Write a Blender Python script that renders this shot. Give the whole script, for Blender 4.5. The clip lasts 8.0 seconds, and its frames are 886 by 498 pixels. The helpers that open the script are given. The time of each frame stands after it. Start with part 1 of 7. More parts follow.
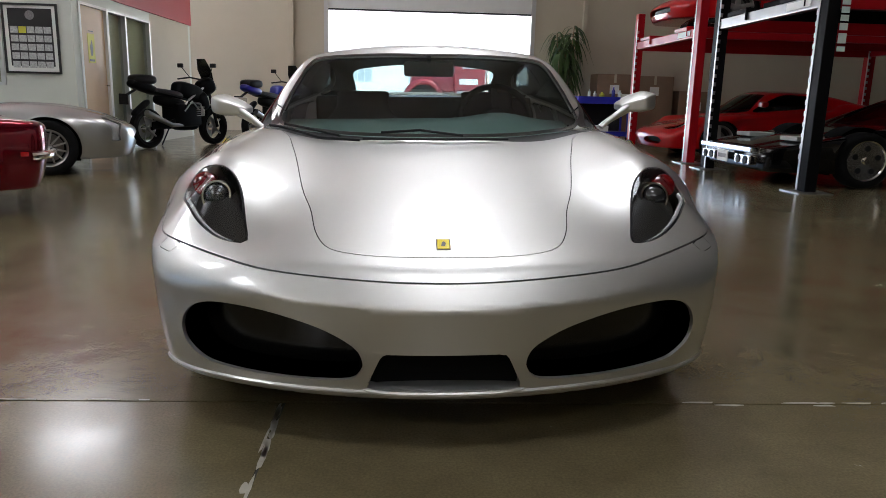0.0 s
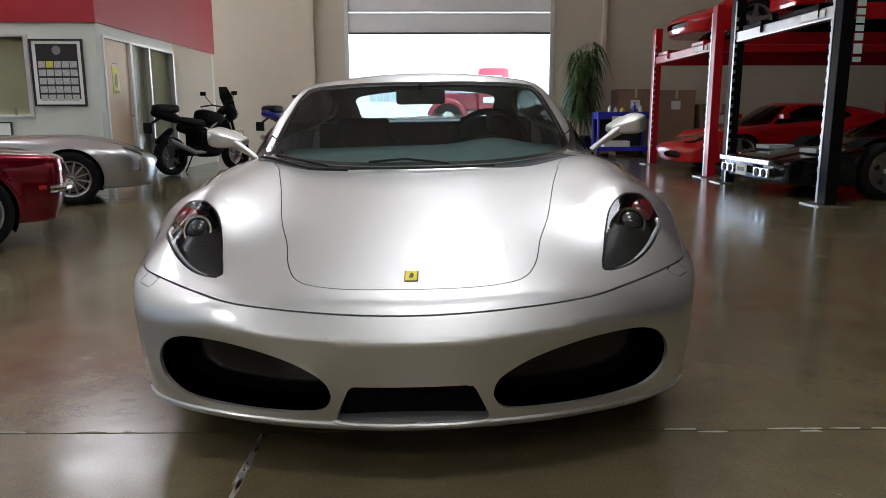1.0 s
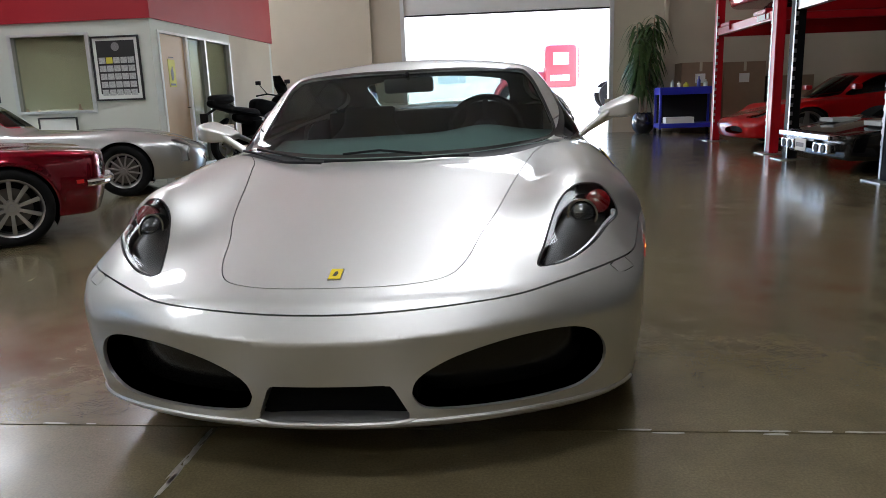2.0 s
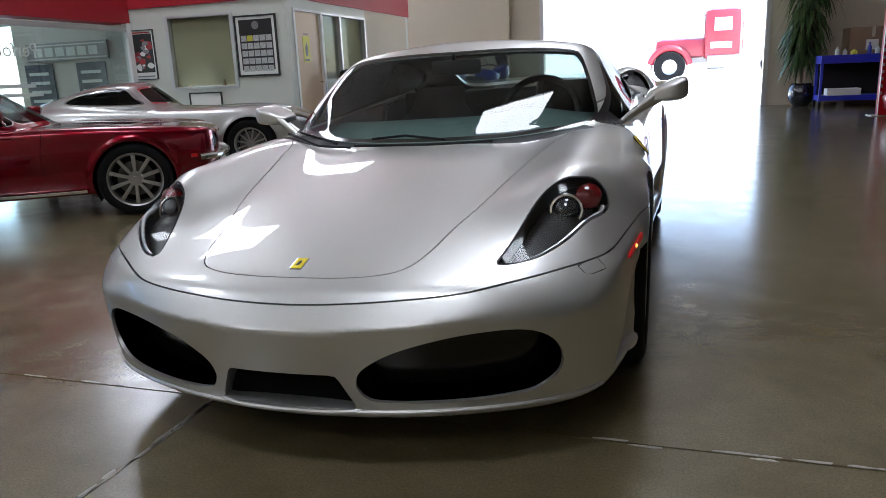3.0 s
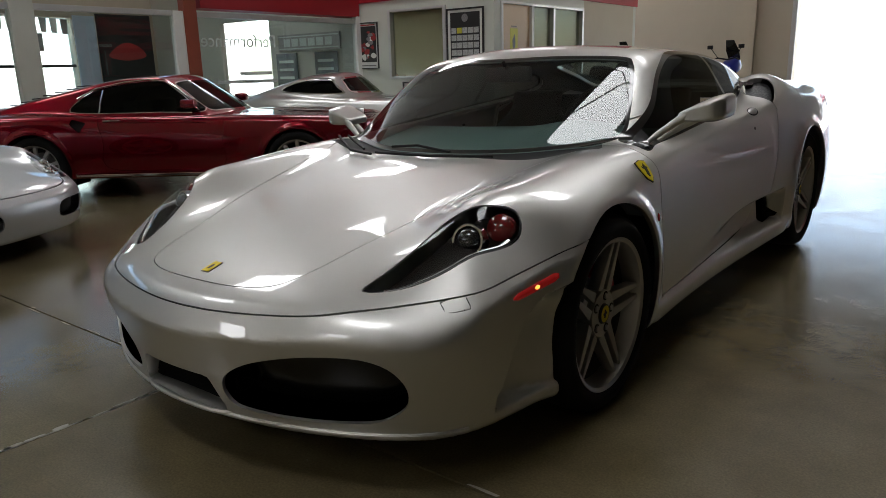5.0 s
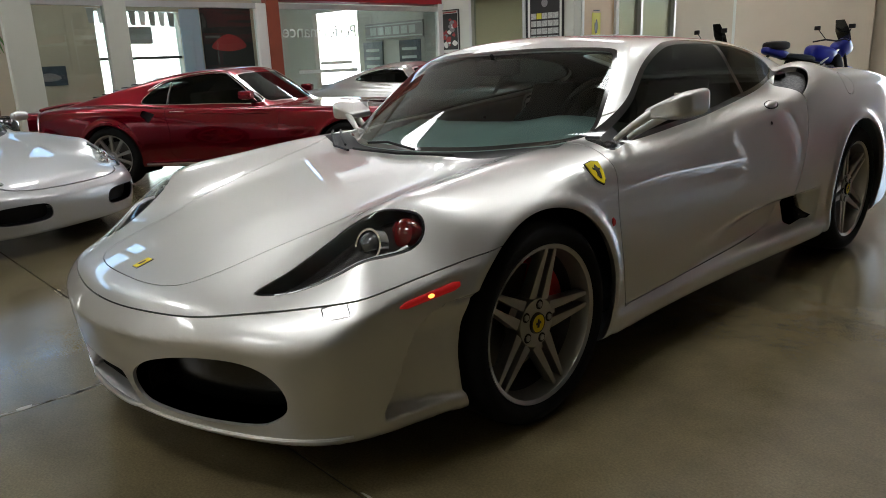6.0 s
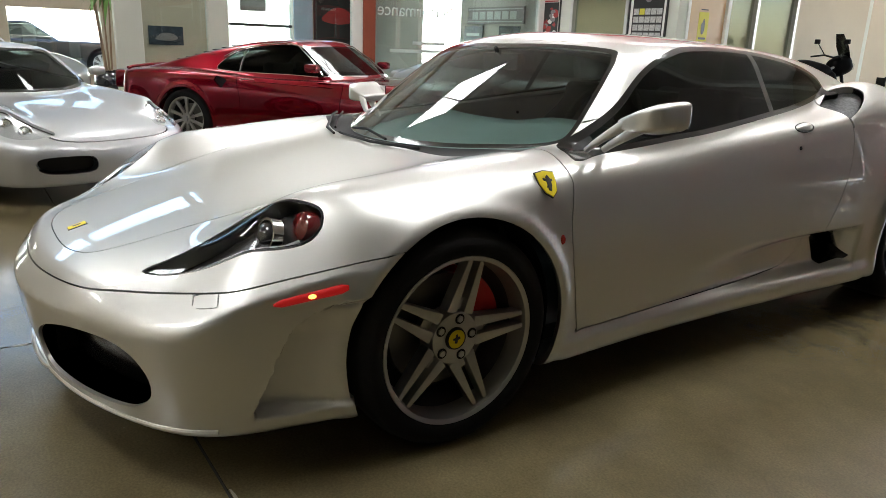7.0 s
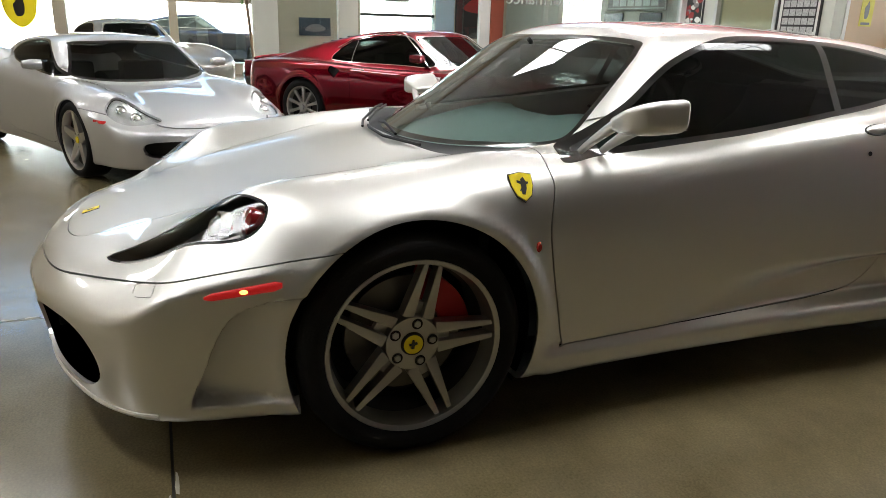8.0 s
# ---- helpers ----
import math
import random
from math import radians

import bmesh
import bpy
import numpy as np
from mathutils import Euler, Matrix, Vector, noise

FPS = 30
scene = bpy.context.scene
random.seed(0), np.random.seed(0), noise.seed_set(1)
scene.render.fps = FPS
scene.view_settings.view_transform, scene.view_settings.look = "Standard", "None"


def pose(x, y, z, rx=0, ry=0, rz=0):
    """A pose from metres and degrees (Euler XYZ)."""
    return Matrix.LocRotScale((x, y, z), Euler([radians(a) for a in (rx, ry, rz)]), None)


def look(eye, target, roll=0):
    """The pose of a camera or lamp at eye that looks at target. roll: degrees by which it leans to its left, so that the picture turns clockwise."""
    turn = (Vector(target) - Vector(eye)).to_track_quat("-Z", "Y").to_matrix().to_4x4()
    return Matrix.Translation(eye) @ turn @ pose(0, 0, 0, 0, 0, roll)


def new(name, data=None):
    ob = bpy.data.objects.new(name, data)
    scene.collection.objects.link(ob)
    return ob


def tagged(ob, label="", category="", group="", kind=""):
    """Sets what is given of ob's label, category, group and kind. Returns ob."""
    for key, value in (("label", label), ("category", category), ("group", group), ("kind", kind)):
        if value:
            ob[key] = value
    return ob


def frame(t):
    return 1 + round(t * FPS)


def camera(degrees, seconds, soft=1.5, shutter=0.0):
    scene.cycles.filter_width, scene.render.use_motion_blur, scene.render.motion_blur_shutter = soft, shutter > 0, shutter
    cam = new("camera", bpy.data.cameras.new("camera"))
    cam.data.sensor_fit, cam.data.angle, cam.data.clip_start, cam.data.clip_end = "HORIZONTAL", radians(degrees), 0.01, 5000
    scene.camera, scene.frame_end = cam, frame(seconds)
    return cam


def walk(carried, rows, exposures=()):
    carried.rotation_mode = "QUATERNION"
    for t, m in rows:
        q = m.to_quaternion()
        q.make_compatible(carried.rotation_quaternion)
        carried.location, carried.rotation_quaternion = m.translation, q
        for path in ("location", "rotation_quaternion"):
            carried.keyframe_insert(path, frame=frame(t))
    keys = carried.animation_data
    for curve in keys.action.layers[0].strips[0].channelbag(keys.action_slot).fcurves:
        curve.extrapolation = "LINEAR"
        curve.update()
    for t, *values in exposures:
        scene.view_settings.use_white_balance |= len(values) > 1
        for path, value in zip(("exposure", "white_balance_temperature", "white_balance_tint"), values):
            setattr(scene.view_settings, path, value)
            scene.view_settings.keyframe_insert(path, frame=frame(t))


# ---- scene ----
cam = camera(63.7, 8.0, 0.8)
PATH = [
    (0, (-0.1010, -2.6065, 0.8997), (-0.0020, -0.6529, 0.4853), 1.50),
    (0.5, (-0.0843, -2.6066, 0.9198), (0.0146, -0.6503, 0.5129), 1.50),
    (1, (0.0614, -2.6229, 0.9410), (0.0762, -0.6571, 0.5738), -0.10),
    (2.5, (0.6825, -2.5012, 0.9853), (0.3143, -0.5885, 0.5338), -2.30),
    (3, (0.9364, -2.4298, 1.0062), (0.3334, -0.5841, 0.5273), -2.50),
    (3.5, (1.1442, -2.3060, 1.0131), (0.3867, -0.5222, 0.5237), -1.60),
    (4, (1.3574, -2.1849, 1.0453), (0.4413, -0.4731, 0.5651), -2.40),
    (4.5, (1.5759, -2.0830, 1.0601), (0.4974, -0.4641, 0.5950), -0.60),
    (5, (1.7464, -1.9301, 1.0602), (0.5443, -0.4081, 0.5714), -1.50),
    (6.5, (2.2342, -1.2829, 1.0870), (0.7251, -0.0827, 0.5548), -0.30),
    (7, (2.3091, -1.0384, 1.0892), (0.7208, 0.0445, 0.5350), 2.20),
    (7.5, (2.3988, -0.8038, 1.1021), (0.7165, 0.1239, 0.5475), 1.10),
    (8, (2.4673, -0.5521, 1.1172), (0.6948, 0.1544, 0.5213), 1.60),
]
EXPOSURE = [(0, 2.81, 6400, 14), (1.2, 2.79, 6350, 14), (2.5, 2.87, 6150, 13), (3.0, 2.74, 6000, 14), (3.5, 2.51, 6050, 15), (4.0, 2.28, 6300, 14), (5.0, 2.14, 6650, 12), (6.5, 3.22, 6700, 10), (7, 3.45, 6750, 10), (8, 3.6, 6800, 11)]
walk(cam, [(t, look(eye, target, roll)) for t, eye, target, roll in PATH], EXPOSURE)

# ---- world, sun and large lights ----
world = bpy.data.worlds.new("sky")
scene.world = world
world.use_nodes = True
wn = world.node_tree
sky = wn.nodes.new("ShaderNodeTexSky")
sky.sky_type, sky.sun_disc = "NISHITA", False
sky.sun_elevation, sky.sun_rotation = radians(51), radians(90)
wn.links.new(sky.outputs[0], wn.nodes["Background"].inputs[0])
wn.nodes["Background"].inputs[1].default_value = 0.15
sun = new("sun", bpy.data.lights.new("sun", "SUN"))
sun.data.energy, sun.data.angle, sun.data.color = 5.0, radians(0.5), (1.0, 0.96, 0.9)
sun.matrix_world = look((26, 46, 30), (2, 46, 0))


# ---- materials ----
def nodes_of(m):
    m.use_nodes = True
    t = m.node_tree
    return t, t.nodes["Principled BSDF"], t.nodes, t.links


def material(name, color, rough=0.5, metal=0.0, vary=0.12, scale=6.0, bump=0.0, bump_scale=80.0, coat=0.0, spec=0.5, rough_vary=0.15, stains=0.0, stain_scale=1.2):
    """A plain surface with grain and stains at two scales, in metres."""
    m = bpy.data.materials.new(name)
    t, p, n, l = nodes_of(m)
    geo = n.new("ShaderNodeNewGeometry")
    info = n.new("ShaderNodeObjectInfo")
    n1 = n.new("ShaderNodeTexNoise")
    n1.inputs["Scale"].default_value, n1.inputs["Detail"].default_value = scale, 6
    n2 = n.new("ShaderNodeTexNoise")
    n2.inputs["Scale"].default_value, n2.inputs["Detail"].default_value = stain_scale, 4
    l.new(geo.outputs["Position"], n1.inputs["Vector"])
    l.new(geo.outputs["Position"], n2.inputs["Vector"])
    mix = n.new("ShaderNodeMix")
    mix.data_type = "RGBA"
    c = Vector(color)
    mix.inputs[6].default_value = (*(c * (1 - vary)), 1)
    mix.inputs[7].default_value = (*[min(v * (1 + vary), 0.95) for v in c], 1)
    add = n.new("ShaderNodeMath")
    add.operation = "MULTIPLY_ADD"
    add.inputs[1].default_value = stains
    l.new(n2.outputs[0], add.inputs[0])
    sub = n.new("ShaderNodeMath")
    sub.operation = "SUBTRACT"
    l.new(n1.outputs[0], sub.inputs[0])
    sub.inputs[1].default_value = stains * 0.5
    l.new(sub.outputs[0], add.inputs[2])
    l.new(add.outputs[0], mix.inputs[0])
    l.new(mix.outputs[2], p.inputs["Base Color"])
    r = n.new("ShaderNodeMapRange")
    r.inputs[3].default_value, r.inputs[4].default_value = max(rough * (1 - rough_vary), 0.0), min(rough * (1 + rough_vary), 1)
    l.new(n2.outputs[0], r.inputs[0])
    l.new(r.outputs[0], p.inputs["Roughness"])
    p.inputs["Metallic"].default_value = metal
    p.inputs["Specular IOR Level"].default_value = spec
    p.inputs["Coat Weight"].default_value, p.inputs["Coat Roughness"].default_value = coat, 0.02
    if bump:
        nb = n.new("ShaderNodeTexNoise")
        nb.inputs["Scale"].default_value, nb.inputs["Detail"].default_value = bump_scale, 5
        l.new(geo.outputs["Position"], nb.inputs["Vector"])
        b = n.new("ShaderNodeBump")
        b.inputs["Strength"].default_value, b.inputs["Distance"].default_value = bump, 0.004
        l.new(nb.outputs[0], b.inputs["Height"])
        l.new(b.outputs[0], p.inputs["Normal"])
    return m


def glass(name, tint, rough=0.0, sheen=1.0):
    """A thin pane: mostly clear with a tint, and a mirror-like sheen."""
    m = bpy.data.materials.new(name)
    t, p, n, l = nodes_of(m)
    out = n["Material Output"]
    clear = n.new("ShaderNodeBsdfTransparent")
    clear.inputs[0].default_value = (*tint, 1)
    gloss = n.new("ShaderNodeBsdfGlossy")
    gloss.inputs["Roughness"].default_value = rough
    gloss.inputs["Color"].default_value = (0.95, 0.97, 0.97, 1)
    lw = n.new("ShaderNodeLayerWeight")
    lw.inputs[0].default_value = 0.5
    pw = n.new("ShaderNodeMath")
    pw.operation = "POWER"
    pw.inputs[1].default_value = 5.0
    l.new(lw.outputs["Facing"], pw.inputs[0])
    fr = n.new("ShaderNodeMath")
    fr.operation = "MULTIPLY_ADD"
    fr.inputs[1].default_value, fr.inputs[2].default_value = 0.94 * sheen, 0.055 * sheen
    l.new(pw.outputs[0], fr.inputs[0])
    mix = n.new("ShaderNodeMixShader")
    l.new(fr.outputs[0], mix.inputs[0])
    l.new(clear.outputs[0], mix.inputs[1])
    l.new(gloss.outputs[0], mix.inputs[2])
    l.new(mix.outputs[0], out.inputs[0])
    return m


def glow(name, color, strength):
    m = bpy.data.materials.new(name)
    t, p, n, l = nodes_of(m)
    p.inputs["Base Color"].default_value = (*color, 1)
    p.inputs["Emission Color"].default_value = (*color, 1)
    p.inputs["Emission Strength"].default_value = strength
    return m


def car_paint(name, color, metal, rough, flake=0.05, spec=0.5):
    """Clear-coated paint with fine flakes."""
    m = material(name, color, rough, metal, vary=0.02, scale=3, coat=1.0, rough_vary=0.05, spec=spec)
    t, p, n, l = nodes_of(m)
    geo = n.new("ShaderNodeNewGeometry")
    v = n.new("ShaderNodeTexNoise")
    v.inputs["Scale"].default_value = 900
    l.new(geo.outputs["Position"], v.inputs["Vector"])
    b = n.new("ShaderNodeBump")
    b.inputs["Strength"].default_value, b.inputs["Distance"].default_value = flake, 0.001
    l.new(v.outputs[0], b.inputs["Height"])
    l.new(b.outputs[0], p.inputs["Normal"])
    return m


def floor_material():
    """Sealed concrete: brown-grey mottling, scuffs and a wet-looking gloss."""
    m = bpy.data.materials.new("sealed_concrete")
    t, p, n, l = nodes_of(m)
    geo = n.new("ShaderNodeNewGeometry")
    def noise_node(s, d=6, rough=0.6):
        k = n.new("ShaderNodeTexNoise")
        k.inputs["Scale"].default_value, k.inputs["Detail"].default_value, k.inputs["Roughness"].default_value = s, d, rough
        l.new(geo.outputs["Position"], k.inputs["Vector"])
        return k
    big, mid, fine = noise_node(0.55, 5), noise_node(3.5, 8, 0.7), noise_node(140, 3)
    ramp = n.new("ShaderNodeValToRGB")
    e = ramp.color_ramp.elements
    e[0].position, e[0].color = 0.3, (0.078, 0.061, 0.030, 1)
    e[1].position, e[1].color = 0.72, (0.190, 0.156, 0.084, 1)
    a = n.new("ShaderNodeMath")
    a.operation = "MULTIPLY_ADD"
    a.inputs[1].default_value = 0.5
    h = n.new("ShaderNodeMath")
    h.operation = "MULTIPLY"
    h.inputs[1].default_value = 0.5
    l.new(mid.outputs[0], h.inputs[0])
    l.new(big.outputs[0], a.inputs[0])
    l.new(h.outputs[0], a.inputs[2])
    l.new(a.outputs[0], ramp.inputs[0])
    speck = n.new("ShaderNodeMix")
    speck.data_type, speck.blend_type = "RGBA", "MULTIPLY"
    speck.inputs[0].default_value = 0.5
    fr = n.new("ShaderNodeMapRange")
    fr.inputs[1].default_value, fr.inputs[2].default_value, fr.inputs[3].default_value, fr.inputs[4].default_value = 0.3, 0.7, 0.55, 1.35
    l.new(fine.outputs[0], fr.inputs[0])
    l.new(ramp.outputs[0], speck.inputs[6])
    l.new(fr.outputs[0], speck.inputs[7])
    l.new(speck.outputs[2], p.inputs["Base Color"])
    rr = n.new("ShaderNodeMapRange")
    rr.inputs[1].default_value, rr.inputs[2].default_value, rr.inputs[3].default_value, rr.inputs[4].default_value = 0.3, 0.75, 0.11, 0.30
    l.new(mid.outputs[0], rr.inputs[0])
    l.new(rr.outputs[0], p.inputs["Roughness"])
    p.inputs["Specular IOR Level"].default_value = 0.5
    p.inputs["Coat Weight"].default_value, p.inputs["Coat Roughness"].default_value = 0.3, 0.18
    b = n.new("ShaderNodeBump")
    b.inputs["Strength"].default_value, b.inputs["Distance"].default_value = 0.045, 0.004
    l.new(mid.outputs[0], b.inputs["Height"])
    l.new(b.outputs[0], p.inputs["Normal"])
    return m


M = {}
M["silver"] = car_paint("silver_paint", (0.62, 0.615, 0.59), 0.93, 0.41)
M["silver_pale"] = car_paint("pale_silver_paint", (0.46, 0.465, 0.47), 0.75, 0.42)
M["silver_gt"] = car_paint("grey_silver_paint", (0.42, 0.42, 0.40), 0.8, 0.32)
M["candy"] = car_paint("candy_red_paint", (0.21, 0.0005, 0.010), 0.85, 0.24, spec=0.1)
M["red"] = car_paint("red_paint", (0.42, 0.004, 0.006), 0.0, 0.35, spec=0.1)
M["black_paint"] = car_paint("black_paint", (0.003, 0.003, 0.0035), 0.0, 0.3, spec=0.05)
M["truck_red"] = material("truck_red", (0.24, 0.02, 0.03), 0.4)
M["well"] = material("wheel_well_liner", (0.004, 0.004, 0.004), 0.9, spec=0.08)
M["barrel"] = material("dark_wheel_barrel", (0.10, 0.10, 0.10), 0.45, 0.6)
M["duct"] = material("duct_plastic", (0.004, 0.004, 0.004), 0.20, spec=0.45, bump=0.05)
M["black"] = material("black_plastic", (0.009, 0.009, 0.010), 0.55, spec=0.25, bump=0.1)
M["gloss_black"] = material("gloss_black", (0.008, 0.008, 0.009), 0.12, coat=0.5)
M["rubber"] = material("rubber", (0.007, 0.007, 0.007), 0.8, spec=0.15, bump=0.2, bump_scale=200)
M["leather"] = material("dark_leather", (0.011, 0.011, 0.012), 0.55, spec=0.25, bump=0.25, bump_scale=300)
M["dash"] = material("dashboard_leather", (0.15, 0.215, 0.20), 0.55, bump=0.25, bump_scale=400)
M["rim"] = material("silver_alloy", (0.44, 0.43, 0.41), 0.32, 0.88, vary=0.05)
M["chrome"] = material("chrome", (0.8, 0.8, 0.8), 0.08, 1.0, vary=0.03)
M["steel"] = material("brushed_steel", (0.45, 0.45, 0.45), 0.35, 1.0)
M["disc"] = material("brake_disc_iron", (0.18, 0.17, 0.16), 0.4, 0.9)
M["caliper"] = material("caliper_red", (0.5, 0.015, 0.015), 0.4)
M["lamp_red"] = material("lamp_red", (0.42, 0.012, 0.012), 0.15, coat=1.0)
M["lamp_red_dark"] = material("dark_red_lens", (0.16, 0.006, 0.008), 0.12, coat=1.0)
M["lamp_amber"] = glow("lamp_amber", (1.0, 0.30, 0.05), 0.6)
M["lamp_lit"] = glow("lit_red_lens", (0.36, 0.008, 0.008), 0.05)
M["yellow"] = material("badge_yellow", (0.80, 0.64, 0.02), 0.45, spec=0.25)
M["emblem_black"] = material("emblem_black", (0.015, 0.013, 0.01), 0.4)
M["car_glass"] = glass("tinted_car_glass", (0.58, 0.67, 0.65))
M["side_glass"] = glass("dark_side_glass", (0.060, 0.070, 0.067), 0.0, 0.38)
M["clear"] = glass("clear_lens", (0.9, 0.92, 0.92), 0.0, 0.55)
M["classic_glass"] = glass("clear_classic_glass", (0.42, 0.47, 0.45), 0.0, 0.5)
M["pane"] = glass("window_pane", (0.88, 0.93, 0.92))
# sheen cut down so that the office panes don't mirror the bright door
M["matt_pane"] = glass("low_reflection_pane", (0.80, 0.83, 0.78), 0.05, 0.25)
M["floor"] = floor_material()


def mesh_material():
    """Black wire mesh."""
    m = material("black_wire_mesh", (0.02, 0.02, 0.02), 0.5)
    t, p, n, l = nodes_of(m)
    geo = n.new("ShaderNodeNewGeometry")
    v = n.new("ShaderNodeTexVoronoi")
    v.inputs["Scale"].default_value = 95
    l.new(geo.outputs["Position"], v.inputs["Vector"])
    r = n.new("ShaderNodeValToRGB")
    r.color_ramp.elements[0].position, r.color_ramp.elements[0].color = 0.42, (0.004, 0.004, 0.004, 1)
    r.color_ramp.elements[1].position, r.color_ramp.elements[1].color = 0.62, (0.035, 0.035, 0.035, 1)
    l.new(v.outputs["Distance"], r.inputs[0])
    l.new(r.outputs[0], p.inputs["Base Color"])
    return m


M["mesh"] = mesh_material()
M["joint"] = material("joint_filler", (0.02, 0.018, 0.015), 0.8)
M["wall"] = material("beige_wall_paint", (0.50, 0.44, 0.335), 0.75, vary=0.05, scale=2.5, bump=0.12, bump_scale=60)
M["dark_wall"] = material("unseen_wall_charcoal", (0.055, 0.052, 0.048), 0.75, vary=0.1, scale=2)
M["pale_bowl"] = material("pale_lamp_reflector", (0.62, 0.62, 0.62), 0.25, 0.5)
M["office"] = material("pale_green_white_paint", (0.56, 0.575, 0.51), 0.6, vary=0.03, scale=3, bump=0.08)
M["fascia"] = material("fascia_red", (0.34, 0.010, 0.018), 0.55, vary=0.06, scale=2)
M["white"] = material("white_paint", (0.75, 0.75, 0.72), 0.5, vary=0.04)
M["grey"] = material("grey_panel", (0.32, 0.33, 0.31), 0.6)
M["blind"] = material("beige_blind", (0.50, 0.45, 0.32), 0.8, vary=0.04)
M["oak"] = material("pale_oak_veneer", (0.55, 0.38, 0.22), 0.45, vary=0.1, scale=4)
M["ceil"] = material("ceiling_sheet", (0.80, 0.79, 0.76), 0.7)
M["alu"] = material("aluminium_frame", (0.55, 0.55, 0.54), 0.4, 0.6)
M["lift_red"] = material("lift_red_paint", (0.34, 0.005, 0.010), 0.35, spec=0.2, coat=0.3)
M["lift_black"] = material("lift_black_paint", (0.004, 0.004, 0.0045), 0.55, spec=0.10)
M["blue"] = material("cart_blue_paint", (0.02, 0.03, 0.42), 0.35, coat=0.3)
M["bike_blue"] = material("bike_blue_paint", (0.01, 0.02, 0.30), 0.3, coat=0.6)
M["card"] = material("cardboard", (0.24, 0.16, 0.10), 0.8)
M["leaf"] = material("leaf_green", (0.045, 0.09, 0.02), 0.45, vary=0.4, scale=9)
M["palm"] = material("palm_green", (0.10, 0.22, 0.04), 0.45, vary=0.4, scale=9)
M["pot"] = material("glazed_pot", (0.015, 0.016, 0.022), 0.15, coat=0.7)
M["wood_orange"] = material("rust_red_post", (0.28, 0.06, 0.03), 0.5)
M["concrete_out"] = material("pale_concrete", (0.70, 0.70, 0.68), 0.85, stains=0.5)
M["facade"] = material("pale_facade", (0.76, 0.75, 0.72), 0.8)
M["dark_win"] = material("pale_reflecting_window", (0.42, 0.47, 0.50), 0.15)
M["paper"] = material("poster_paper", (0.72, 0.72, 0.68), 0.5, vary=0.02)
M["ink"] = material("poster_black", (0.02, 0.02, 0.02), 0.4)
M["ink_grey"] = material("poster_grey", (0.22, 0.21, 0.21), 0.5, vary=0.5, scale=60)
M["cell"] = material("printed_car_picture", (0.42, 0.42, 0.41), 0.5, vary=0.75, scale=45)
M["ink_red"] = material("poster_red", (0.35, 0.03, 0.03), 0.4, vary=0.5, scale=40)
M["ink_yellow"] = material("poster_yellow", (0.6, 0.55, 0.05), 0.5)
M["tv"] = material("dark_picture", (0.05, 0.07, 0.09), 0.25, vary=0.6, scale=14)
M["letter"] = material("pale_lettering", (0.62, 0.70, 0.66), 0.5)
M["pale_blue"] = material("pale_blue_board", (0.45, 0.55, 0.66), 0.5, vary=0.06)
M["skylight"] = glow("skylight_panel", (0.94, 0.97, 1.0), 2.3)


# ---- mesh helpers ----
def mesh_object(name, verts, faces, mat, parent=None, smooth=False, normals=None, label=""):
    me = bpy.data.meshes.new(name)
    me.from_pydata([tuple(v) for v in verts], [], [tuple(f) for f in faces])
    me.materials.append(mat)
    if smooth:
        me.polygons.foreach_set("use_smooth", [True] * len(me.polygons))
    if normals is not None and len(me.polygons):
        me.normals_split_custom_set_from_vertices([tuple(v) for v in normals])
    ob = new(name, me)
    if parent is not None:
        ob.parent = parent
    if label:
        ob["label"] = label
    return ob


def part(name, bm, mat, parent=None, label="", smooth=False, angle=35):
    me = bpy.data.meshes.new(name)
    bm.normal_update()
    bm.to_mesh(me)
    bm.free()
    me.materials.append(mat)
    if smooth:
        me.polygons.foreach_set("use_smooth", [True] * len(me.polygons))
        me.set_sharp_from_angle(angle=radians(angle))
    ob = new(name, me)
    if parent is not None:
        ob.parent = parent
    if label:
        ob["label"] = label
    return ob


def thing(name, m, label, category, group="", kind=""):
    e = new(name)
    e.matrix_world = m
    return tagged(e, label, category, group, kind)


def box_into(bm, lo, hi, bevel=0.0, m=None):
    """A box between two corners, with bevelled edges, joined into bm."""
    lo, hi = Vector(lo), Vector(hi)
    r = bmesh.ops.create_cube(bm, size=1.0)
    vs = r["verts"]
    for v in vs:
        v.co = Vector([(lo[i] + hi[i]) / 2 + v.co[i] * (hi[i] - lo[i]) for i in range(3)])
    if bevel:
        es = list({e for v in vs for e in v.link_edges})
        r2 = bmesh.ops.bevel(bm, geom=es, offset=bevel, segments=2, affect="EDGES", profile=0.6)
        vs = list({v for v in vs if v.is_valid} | {v for v in r2["verts"] if v.is_valid})
    if m is not None:
        for v in vs:
            v.co = m @ v.co
    return vs


def box(lo, hi, bevel=0.0, m=None):
    bm = bmesh.new()
    box_into(bm, lo, hi, bevel, m)
    return bm


def cyl_into(bm, a, b, r1, r2=None, seg=20, caps=True):
    """A cylinder or cone from a to b."""
    a, b = Vector(a), Vector(b)
    r2 = r1 if r2 is None else r2
    d = b - a
    q = d.to_track_quat("Z", "Y").to_matrix().to_4x4()
    bmesh.ops.create_cone(bm, cap_ends=caps, segments=seg, radius1=r1, radius2=r2, depth=d.length, matrix=Matrix.Translation((a + b) / 2) @ q)


def cyl(a, b, r1, r2=None, seg=20):
    bm = bmesh.new()
    cyl_into(bm, a, b, r1, r2, seg)
    return bm


